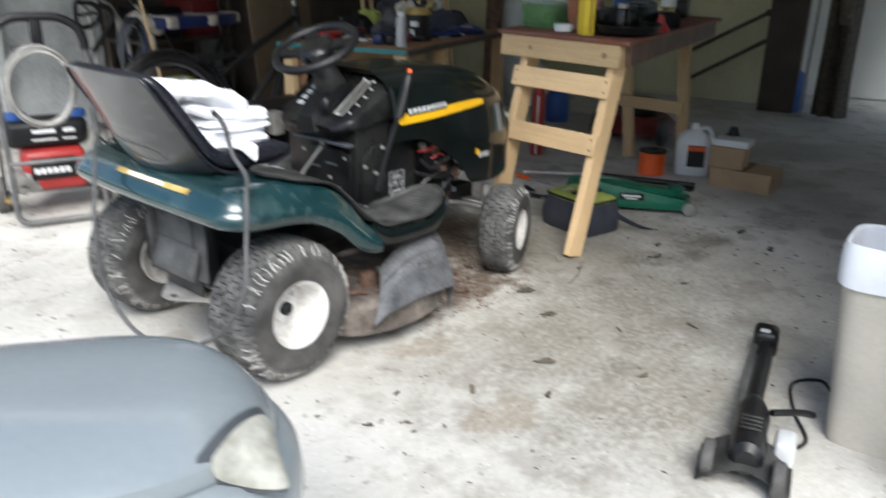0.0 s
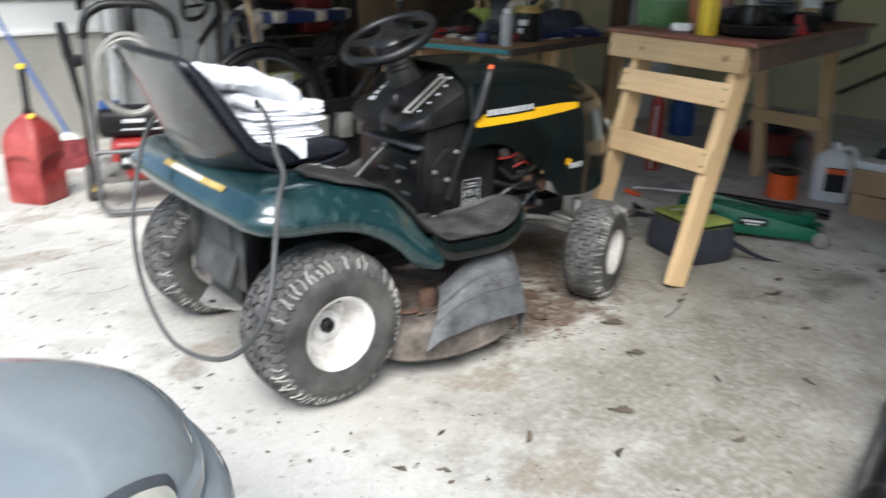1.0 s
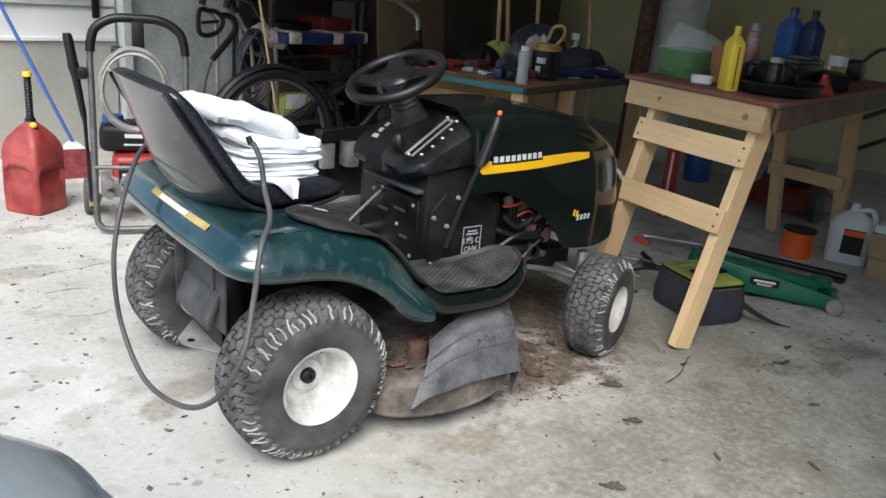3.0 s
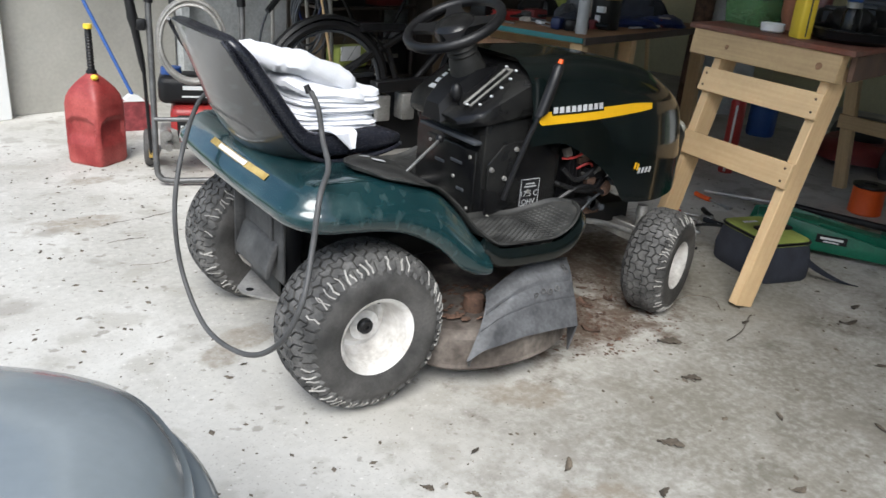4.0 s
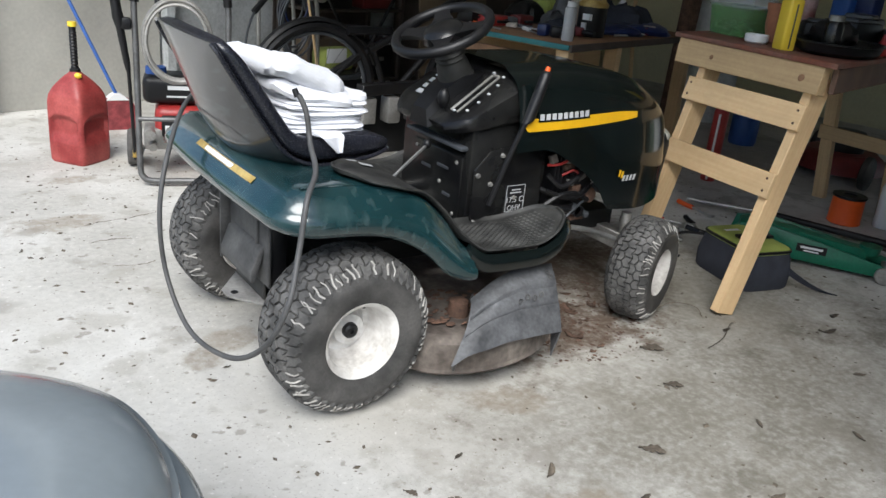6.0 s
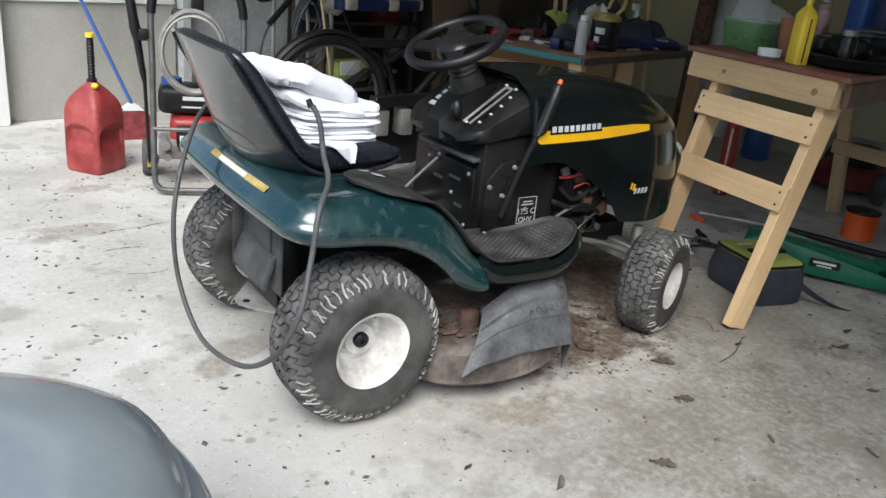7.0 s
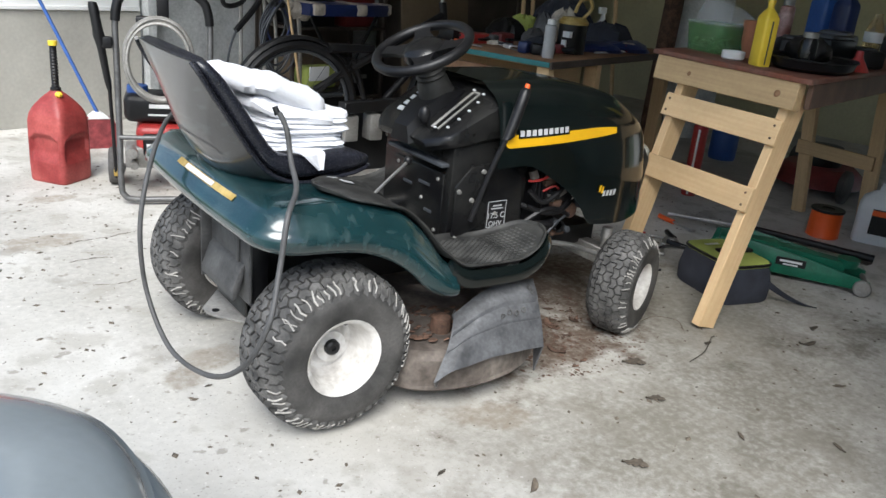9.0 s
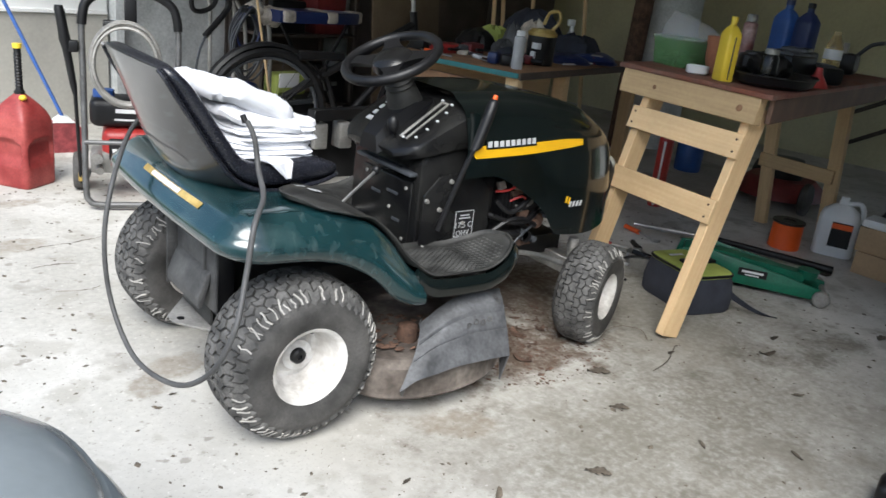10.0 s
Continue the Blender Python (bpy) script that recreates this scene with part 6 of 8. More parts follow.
# ---- the left wall: fuel can, broom, washers ----
def fuel_can():
    root = thing("fuel_can", "faded red plastic fuel can with black spout", "fuel can", pose(-0.135, 2.06, 0, 0, 0, 38))
    table = [(0.0, 0.94), (0.010, 1.0), (0.09, 1.02), (0.24, 1.01), (0.285, 1.0), (0.32, 0.94), (0.35, 0.82), (0.38, 0.63), (0.405, 0.42), (0.418, 0.27), (0.425, 0.22)]
    loops = []
    for i in range(58):
        z = 0.425 * i / 57
        g = next(u + (v - u) * (z - a) / (b - a) for (a, u), (b, v) in zip(table, table[1:]) if z <= b + 1e-9)
        k = 0.26 + 0.6 * max(0, (z - 0.30) / 0.125) ** 2
        loop = []
        for j in range(88):
            a = 2 * math.pi * j / 88
            c, d = math.cos(a), math.sin(a)
            x, y = math.copysign(abs(c) ** k, c), math.copysign(abs(d) ** k, d)
            across = y if abs(x) > abs(y) else x
            # arched pockets, shallow above and deep at the brow, and a worn belt below them
            brow = 0.235 - 0.05 * across ** 2
            dip = 0.0
            if abs(across) < 0.80 and 0.10 < z:
                side = min(1, (0.80 - abs(across)) / 0.14)
                dip = 0.016 * side * max(0, min(1, (brow - z) / 0.012)) * min(1, (z - 0.10) / 0.05)
            dip -= 0.004 * math.exp(-((z - brow - 0.008) / 0.010) ** 2) * (abs(across) < 0.8)
            n = Vector((x, 0, 0)) if abs(x) > abs(y) else Vector((0, y, 0))
            p = Vector((0.100 * g * x, 0.100 * g * y, z)) - n.normalized() * dip
            loop.append(p)
        loops.append(loop)
    part("body", loft(B(), loops), "red_can", root)
    bm = B()
    prof = [(0.0, 0.415), (0.024, 0.415), (0.024, 0.435), (0.017, 0.44)]
    for k in range(12):
        prof += [(0.0175, 0.445 + 0.014 * k), (0.0145, 0.452 + 0.014 * k)]
    prof += [(0.016, 0.63), (0.0, 0.63)]
    part("spout", lathe(B(), prof, 18, pose(0, 0.0, 0)), "black", root, "ribbed black spout")
    part("spout_cap", lathe(B(), [(0, 0.628), (0.020, 0.628), (0.020, 0.648), (0, 0.65)], 18, pose(0, 0.0, 0)), "bottle_yellow", root, "yellow spout cap")
    part("vent_cap", ball(B(), (-0.028, -0.04, 0.412), 0.017, (1, 1, 0.8), 12), "bottle_yellow", root, "yellow vent cap")


def broom():
    root = thing("push_broom", "blue-handled broom leaning on the wall board", "broom")
    bm = rod(B(), (0.17, 2.62, 0.19), (-0.19, 2.96, 1.15), 0.0095, 0.0095, 12)
    part("handle", bm, "blue", root)
    bm = B()
    loft(bm, [[Vector((0.17 + x * s, 2.62 + y, z)) for x, y in ((-1, -0.022), (1, -0.03), (1, 0.03), (-1, 0.022))] for z, s in ((0.0, 0.105), (0.10, 0.10), (0.16, 0.075), (0.185, 0.03))])
    part("bristle_head", bm, "bristle", root, "faded red bristle head")
    bm = B()
    loft(bm, [[Vector((0.17 + x * s, 2.62 + y, z)) for x, y in ((-1, -0.026), (1, -0.034), (1, 0.034), (-1, 0.026))] for z, s in ((0.165, 0.06), (0.188, 0.035), (0.20, 0.018))])
    part("clamp", bm, "white", root)


def hose_coil(bm, c, r, turns, rad, rng, tall=1.25, ax=(1, 0, 0), ay=(0, 0, 1)):
    ax, ay = Vector(ax), Vector(ay)
    az = ax.cross(ay)
    pts = []
    for i in range(turns * 14):
        a = 2 * math.pi * i / 14
        k = 1 + 0.06 * math.sin(a * 0.37 + 1) + rng.uniform(-0.012, 0.012)
        pts.append(Vector(c) + ax * (r * k * math.cos(a)) + ay * (r * tall * k * math.sin(a)) + az * (0.012 * (i / 14) + 0.01 * math.sin(a * 1.3)))
    return tube(bm, pts, rad, 6, 3)


def washer(m, label, body, cap, coil, full=True, seed=1):
    """A pressure washer: tube frame, engine, wheels, tank caps, gun and hose. Its front looks to -y."""
    rng = random.Random(seed)
    root = thing("pressure_washer", label, "pressure washer", m, "pressure washers")
    bm = B()
    w = 0.192
    left = [(0, -0.218, 0.026), (-w * 0.72, -0.218, 0.026), (-w * 0.94, -0.214, 0.045), (-w, -0.205, 0.10), (-w, -0.17, 0.35), (-w, -0.15, 0.60), (-w, -0.135, 0.80), (-w * 0.86, -0.13, 0.89), (-w * 0.5, -0.128, 0.93), (0, -0.128, 0.935)]
    tube(bm, left + [(-x, y, z) for x, y, z in left[-2:0:-1]], 0.0135, 10, 5, closed=True)
    fr = part("tube_frame", bm, "gun_steel", root, "grey steel tube frame")
    bm = B()
    top = [(-w * 1.0, -0.135, 0.79), (-w * 0.97, -0.133, 0.84), (-w * 0.86, -0.13, 0.89), (-w * 0.5, -0.128, 0.93), (0, -0.128, 0.935)]
    tube(bm, top + [(-x, y, z) for x, y, z in top[-2::-1]], 0.0195, 10, 5)
    part("handle_grip", bm, "black", fr, "black foam handle grip")
    for p, q in (((-0.235, 0.13, 0.088), (0.235, 0.13, 0.088)), ((-w, -0.19, 0.125), (-w, 0.13, 0.088)), ((w, -0.19, 0.125), (w, 0.13, 0.088)), ((-w, -0.19, 0.30), (w, -0.19, 0.30))):
        part("cross_bar", rod(B(), p, q, 0.010), "gun_steel", fr)
    bm = B()
    box(bm, (0.0, -0.128, 0.87), (0.05, 0.03, 0.16), None, 0.008)
    box(bm, (-0.06, -0.14, 0.80), (0.10, 0.05, 0.03), None, 0.008)
    part("hose_hook", bm, "black", fr)
    if full:
        bm = B()
        box(bm, (0.01, 0.09, 0.22), (0.28, 0.26, 0.20), None, 0.035, 3)
        e = part("engine_cover", bm, body, root, "red engine shroud with a white label")
        bm = B()
        box(bm, (0.0, -0.048, 0.235), (0.20, 0.012, 0.10), None, 0.01)
        lb = part("black_panel", bm, "black", e)
        for k in range(6):
            part("label_bar", box(B(), (-0.075 + 0.027 * k, -0.0555, 0.225), (0.02, 0.002, 0.028)), "white", lb, "white worn lettering bar")
        bm = B()
        box(bm, (0.0, 0.09, 0.39), (0.36, 0.20, 0.13), None, 0.035, 3)
        t = part("fuel_tank", bm, "black", root, "black tank with printed label bars")
        for k, (x, ww) in enumerate(((-0.02, 0.10), (0.09, 0.05))):
            part("label_bar", box(B(), (x, -0.0115, 0.405), (ww, 0.002, 0.018)), "white", t)
            part("label_bar", box(B(), (x, -0.0115, 0.365), (ww * 1.1, 0.002, 0.008)), "white", t)
        for x in (-0.12, 0.14):
            part("filler_cap", lathe(B(), [(0, 0.45), (0.045, 0.45), (0.048, 0.46), (0.045, 0.485), (0, 0.49)], 20, pose(x, 0.08, 0)), cap, t, "blue filler cap")
        bm = B()
        rod(bm, (-0.15, -0.01, 0.20), (-0.15, -0.09, 0.20), 0.025, 0.025, 14)
        rod(bm, (-0.14, -0.01, 0.15), (-0.14, -0.08, 0.14), 0.018, 0.018, 14)
        box(bm, (-0.12, 0.03, 0.17), (0.12, 0.14, 0.10), None, 0.012)
        part("pump", bm, "dull_steel", root)
    for s in (-1, 1):
        mw = Matrix.Translation((s * 0.235, 0.13, 0.088)) @ Matrix.Rotation(radians(90), 4, "Y")
        wl = part("wheel", lathe(B(), [(0.055, -0.023), (0.080, -0.025), (0.088, -0.016), (0.088, 0.016), (0.080, 0.025), (0.055, 0.023)], 32, mw, closed=True), "rubber", root)
        part("disc", lathe(B(), [(0, -0.014), (0.057, -0.018), (0.057, 0.018), (0, 0.014)], 24, mw), "black", wl)
    bm = hose_coil(B(), (-0.02, -0.175, 0.64), 0.135, 5, 0.0075, rng)
    part("hose_coil", bm, coil, root, "coiled high-pressure hose")
    # spray wand in its holder at the side
    bm = B()
    tube(bm, [(-0.218, -0.09, 0.09), (-0.221, -0.12, 0.30), (-0.226, -0.15, 0.52)], 0.008, 8, 4)
    wd = part("wand", bm, "black", root, "black spray wand with brass tip")
    bm = B()
    loft(bm, [[Vector((-0.226 - 0.05 * t, -0.15, 0.50 + 0.36 * t)) + Vector((math.cos(a) * r, math.sin(a) * r * 1.2, 0)) for a in (2 * math.pi * k / 12 for k in range(12))] for t, r in ((0, 0.010), (0.1, 0.014), (0.5, 0.017), (0.62, 0.024), (0.7, 0.021), (0.95, 0.02), (1, 0.016))])
    box(bm, (-0.236, -0.155, 0.70), (0.06, 0.03, 0.05), None, 0.008)
    part("gun_grip", bm, "black", wd)
    part("brass_tip", rod(B(), (-0.218, -0.09, 0.10), (-0.218, -0.094, 0.145), 0.011, 0.009, 12), "ochre", wd)
    return root


def second_washer():
    """The washer behind, seen from its narrow side: bent handle, hanging gun, tangled hose."""
    root = thing("pressure_washer", "grey pressure washer with a hanging gun and tangled dark hose", "pressure washer", pose(1.0, 2.68, 0, 0, 0, 13), "pressure washers")
    for y in (-0.10, 0.14):
        f = part("tube_frame", tube(B(), [(0.0, y, 0.955), (0.045, y, 1.02), (0.17, y, 1.0), (0.225, y, 0.945), (0.30, y, 0.836), (0.355, y, 0.743), (0.38, y, 0.54), (0.39, y, 0.02)], 0.013, 8, 6), "dull_steel", root, "bent grey steel handle tube")
        part("grip", tube(B(), [(0.0, y, 0.95), (0.045, y, 1.02), (0.17, y, 1.0), (0.225, y, 0.945), (0.245, y, 0.915)], 0.021, 8, 6), "black", f, "black foam grip")
        part("upright", tube(B(), [(0.0, y, 0.955), (0.05, y, 0.91), (0.10, y, 0.84), (0.11, y, 0.65), (0.11, y, 0.02)], 0.013, 8, 5), "dull_steel", f)
    part("base_plate", box(B(), (0.25, 0.02, 0.16), (0.34, 0.30, 0.04), None, 0.01), "black", root)
    part("motor", lathe(B(), [(0, -0.13), (0.085, -0.13), (0.095, -0.10), (0.095, 0.10), (0.07, 0.13), (0, 0.13)], 24, pose(0.25, 0.02, 0.29, 90, 0, 0)), "dark_blue", root)
    for y in (-0.17, 0.21):
        part("wheel", lathe(B(), [(0, -0.02), (0.08, -0.024), (0.12, -0.02), (0.125, 0), (0.12, 0.02), (0.08, 0.024), (0, 0.02)], 28, pose(0.36, y, 0.125, 90, 0, 0)), "rubber", root)
    g = part("spray_gun", tube(B(), [(-0.175, -0.10, 0.93), (-0.18, -0.10, 0.82), (-0.13, -0.10, 0.795), (-0.05, -0.10, 0.82), (-0.02, -0.10, 0.88), (-0.06, -0.10, 0.925), (-0.12, -0.10, 0.932)], 0.014, 8, 5, closed=True), "black", root, "black gun with a looped trigger guard")
    part("trigger", rod(B(), (-0.16, -0.10, 0.865), (-0.05, -0.10, 0.875), 0.009), "black", g)
    part("barrel", tube(B(), [(-0.04, -0.10, 0.91), (0.03, -0.11, 0.90), (0.06, -0.11, 0.84), (0.02, -0.11, 0.78), (-0.06, -0.11, 0.70), (-0.10, -0.11, 0.66)], 0.018, 8, 5), "black", g)
    part("gun_hose", tube(B(), [(-0.09, -0.11, 0.67), (-0.14, -0.12, 0.58), (-0.165, -0.12, 0.45), (-0.16, -0.10, 0.25), (-0.05, -0.05, 0.10), (0.1, 0, 0.15)], 0.007, 8, 6), "trim", g)
    rng = random.Random(6)
    for k in range(9):
        top, w, h = Vector((0.15 + rng.uniform(-0.03, 0.04), -0.13 - 0.008 * k, 0.82 + rng.uniform(-0.02, 0.03))), rng.uniform(0.05, 0.13), rng.uniform(0.24, 0.42)
        dx = rng.uniform(-0.05, 0.06)
        pts = [top + Vector((w * math.sin(a) * (0.6 + 0.4 * math.sin(a / 2)) + dx * (1 - math.cos(a)) / 2, 0.01 * math.sin(3 * a), -h * (1 - math.cos(a)) / 2)) for a in (2 * math.pi * i / 14 for i in range(14))]
        part("hose_loop", tube(B(), pts, 0.0068, 6, 3, closed=True), "dark_blue" if k % 4 == 1 else "trim", root)
    part("hose_tie", box(B(), (0.155, -0.16, 0.815), (0.07, 0.06, 0.035), None, 0.01), "black", root)


def wall_left_details():
    ob = part("wall_board", box(B(), (0.825, 3.12, 0.335), (1.05, 0.02, 0.67), GARAGE, 0.003, 1), "board")
    tagged(ob, "plain beige board along the lower wall", "wall board", kind="structure")
    ob = part("wall_siding", box(B(), (0.80, 3.126, 1.585), (1.10, 0.018, 1.83), GARAGE, 0.002, 1), "white_paint")
    tagged(ob, "white painted upper wall with a narrow ledge", "wall siding", kind="structure")
    ob = part("ledge_trim", box(B(), (0.80, 3.105, 0.685), (1.08, 0.03, 0.022), GARAGE, 0.003, 1), "white_paint")
    tagged(ob, "narrow white ledge on the board", "trim", kind="structure")
    ob = part("ledge_line", box(B(), (0.80, 3.110, 0.875), (1.08, 0.015, 0.014), GARAGE, 0.003, 1), "dull_steel")
    tagged(ob, "thin grey wall line", "trim", kind="structure")
    ob = part("door_jamb", box(B(), (0.165, 3.09, 1.1), (0.26, 0.12, 2.2), GARAGE, 0.004, 1), "white_paint")
    tagged(ob, "white door jamb post at the opening", "door jamb", kind="structure")
    ob = part("corner_post", box(B(), (1.40, 3.09, 1.25), (0.06, 0.08, 2.5), GARAGE, 0.004, 1), "grey_wall")
    tagged(ob, "grey corner post on the side wall", "post", kind="structure")
    root = thing("picture_frame", "white framed blue picture on the wall", "picture", GARAGE @ pose(1.10, 3.105, 0.93))
    part("frame", box(B(), (-0.2, 0, 0.20), (0.62, 0.02, 0.42), None, 0.004), "white", root)
    part("print", box(B(), (-0.2, -0.011, 0.20), (0.56, 0.003, 0.36)), "blue_picture", root)
    for x in (1.22, 0.30):
        bm = box(B(), (0, 0, 0.09), (0.045, 0.02, 0.22), None, 0.006)
        ball(bm, (0, -0.012, 0.01), 0.008, (1, 0.5, 1), 8)
        single("door_bracket", bm, "black", "black steel track bracket on the wall", "bracket", GARAGE @ pose(x, 3.10, 0.83), "wall brackets")


fuel_can()
broom()
washer(pose(0.262, 1.723, 0, 0, 0, -17), "red and black pressure washer with hose coil", "red", "blue", "dull_steel", True, 1)
second_washer()
wall_left_details()


# ---- the workbench and what stands behind it ----
def workbench():
    root = thing("workbench", "plywood workbench with a teal front edge", "workbench", pose(1.79, 0.83, 0, 0, 0, 17))
    part("top", box(B(), (0.78, 0.41, 0.735), (1.56, 0.82, 0.03), None, 0.003), "plywood", root)
    part("teal_edge", box(B(), (-0.006, 0.41, 0.738), (0.012, 0.82, 0.024), None, 0.002), "teal", root, "teal painted edge strip")
    part("front_edge", box(B(), (0.78, -0.006, 0.735), (1.56, 0.012, 0.034), None, 0.002), "dark_wood", root)
    for x, y in ((0.05, 0.05), (1.5, 0.05), (0.05, 0.77), (1.5, 0.77), (0.55, 0.05)):
        plank(root, root.matrix_basis @ Vector((x, y, 0)), root.matrix_basis @ Vector((x, y, 0.72)), 0.089, 0.038, (1, 0, 0), "old_pine", "leg")
    part("back_panel", box(B(), (0.8, 0.62, 0.42), (1.4, 0.02, 0.55), None, 0.003), "pine", root, "orange-brown panel below the top")
    part("side_panel", box(B(), (0.10, 0.41, 0.50), (0.02, 0.68, 0.34), None, 0.003), "plywood", root, "warm brown timber panel below the top")
    m = root.matrix_basis

    def on(x, y):
        p = m @ Vector((x, 0.04 + 0.74 * y, 0.751))
        return p.x, p.y, p.z
    spray_can(*on(0.15, 0.09), 0.185, 0.029, "decal", "white", "silver spray can on the workbench")
    root = thing("paint_tin", "black tin with a yellow lid and label", "tin", pose(*on(0.52, 0.20)))
    part("tin", lathe(B(), [(0, 0), (0.073, 0), (0.075, 0.006), (0.075, 0.15), (0, 0.15)], 28), "black", root)
    part("label_bar", box(B(), (-0.068, -0.035, 0.10), (0.02, 0.05, 0.03)), "white", root)
    part("label_bar", box(B(), (-0.072, -0.02, 0.05), (0.01, 0.03, 0.04)), "white", root)
    part("lid", lathe(B(), [(0, 0.15), (0.078, 0.15), (0.079, 0.165), (0.06, 0.185), (0, 0.19)], 28), "ochre", root)
    part("pour_handle", tube(B(), [(0.02, -0.04, 0.18), (0.04, -0.075, 0.235), (0.03, -0.065, 0.28), (0.0, -0.03, 0.27), (-0.01, -0.01, 0.21)], 0.009, 8, 5), "ochre", root)

    def lump(name, x, y, s, material, label, soft, seed):
        """Cloth, bags and tool bodies: a rounded heap with folds or dents."""
        loops = []
        for t, g in ((0, 0.90), (0.12, 1), (0.4, 0.97), (0.7, 0.84), (0.9, 0.6), (1.0, 0.25)):
            loop = []
            for k in range(30):
                c, d = math.cos(2 * math.pi * k / 30), math.sin(2 * math.pi * k / 30)
                q = Vector((c * 1.6, d * 1.6, t * 2.5 + seed))
                w = 1 + soft * (noise.noise(q) + 0.6 * noise.noise(q * 2.7))
                loop.append(Vector((s[0] / 2 * g * w * math.copysign(abs(c) ** 0.6, c), s[1] / 2 * g * w * math.copysign(abs(d) ** 0.6, d), s[2] * t * (1 + 0.6 * soft * noise.noise(q * 1.7) * (t > 0)))))
            loops.append(loop)
        return single(name, loft(B(), loops), material, label, name.replace("_", " "), pose(*on(x, y), 0, 0, seed * 23))
    lump("rag", 0.40, 0.36, (0.17, 0.13, 0.07), "bag", "crumpled grey rag on the workbench", 0.35, 1)
    lump("rag", 0.60, 0.55, (0.2, 0.15, 0.09), "chute", "pale grey crumpled rag on the workbench", 0.4, 3)
    lump("wrapped_parcel", 0.72, 0.60, (0.11, 0.12, 0.17), "chute", "grey plastic parcel on the workbench", 0.3, 2)
    lump("wrapped_parcel", 0.98, 0.62, (0.18, 0.16, 0.19), "rag", "grey wrapped parcel on the workbench", 0.3, 5)
    lump("yellow_tool", 0.92, 0.95, (0.26, 0.13, 0.13), "lime", "yellow-green tool bag on the workbench", 0.25, 4)
    lump("dark_bag", 1.18, 0.80, (0.4, 0.3, 0.24), "bag", "dark bag of gear on the workbench", 0.3, 6)
    lump("dark_bag", 0.70, 0.92, (0.2, 0.2, 0.12), "black", "black bag on the workbench", 0.3, 8)
    lump("dark_bag", 1.15, 0.35, (0.3, 0.3, 0.14), "bag", "dark grey bag on the workbench", 0.3, 9)
    lump("folded_tarp", 0.85, 0.22, (0.26, 0.24, 0.05), "dark_blue", "dark blue folded tarp on the workbench", 0.15, 7)
    lump("folded_tarp", 1.15, 0.18, (0.34, 0.28, 0.06), "dark_blue", "dark blue folded tarp on the workbench", 0.15, 10)
    for x, y, s, mt in ((0.28, 0.80, (0.18, 0.10, 0.05), "red"), (0.42, 0.70, (0.12, 0.08, 0.06), "dark_red"), (0.24, 0.96, (0.14, 0.12, 0.07), "black")):
        r = thing("tool_case", "small hard tool case on the workbench", "tool case", pose(*on(x, y), 0, 0, 30 * x), "tool cases on the workbench")
        part("case", box(B(), (0, 0, s[2] / 2), s, None, 0.01), mt, r)
        part("carry_grip", box(B(), (0, -s[1] / 2 - 0.01, s[2] / 2), (s[0] * 0.5, 0.02, 0.014), None, 0.004), "black", r)
    rng = random.Random(21)
    for i in range(22):
        x, y, mt = rng.uniform(0.15, 1.3), rng.uniform(0.08, 1.0), rng.choice(("black", "trim", "dark_red", "dull_steel", "chute", "ochre", "dark_blue", "rag", "black"))
        r = thing("bench_item", "small workshop item lying on the workbench", "workshop item", pose(*on(x, y), 0, 0, rng.uniform(0, 360)), "small items on the workbench")
        w, d, h = rng.uniform(0.04, 0.13), rng.uniform(0.02, 0.06), rng.uniform(0.015, 0.06)
        part("item_body", box(B(), (0, 0, h / 2), (w, d, h), None, min(h, d) * 0.25), mt, r)
        part("item_end", rod(B(), (w / 2, 0, h / 2), (w / 2 + rng.uniform(0.02, 0.08), 0, h / 2), min(h, d) * 0.3, seg=10), rng.choice(("black", "steel", "trim")), r)
    root = thing("white_bottle", "small white spray bottle on the workbench", "bottle", pose(*on(1.32, 0.52)))
    part("body", lathe(B(), [(0, 0), (0.04, 0), (0.042, 0.01), (0.04, 0.11), (0.016, 0.15), (0.012, 0.18)], 20), "white", root)
    part("trigger_head", box(B(), (-0.012, 0, 0.20), (0.06, 0.022, 0.04), None, 0.006), "white", root)
    for i, (x, y, a) in enumerate(((0.22, 0.42, 75), (0.12, 0.70, 95), (0.30, 0.28, 20), (0.78, 0.10, 8), (1.02, 0.08, -12), (0.14, 0.88, 60), (0.36, 0.58, 120))):
        root = thing("hand_tool", "hand tool lying on the workbench", "hand tool", pose(*on(x, y), 0, 0, a), "tools on the workbench")
        part("blade", rod(B(), (-0.09, 0, 0.006), (0.05, 0, 0.006), 0.005), "white" if i in (3, 4) else "steel", root)
        part("handle", rod(B(), (0.04, 0, 0.010), (0.12, 0, 0.010), 0.010), ("white", "orange", "black")[i % 3] if i not in (3, 4) else "white", root)


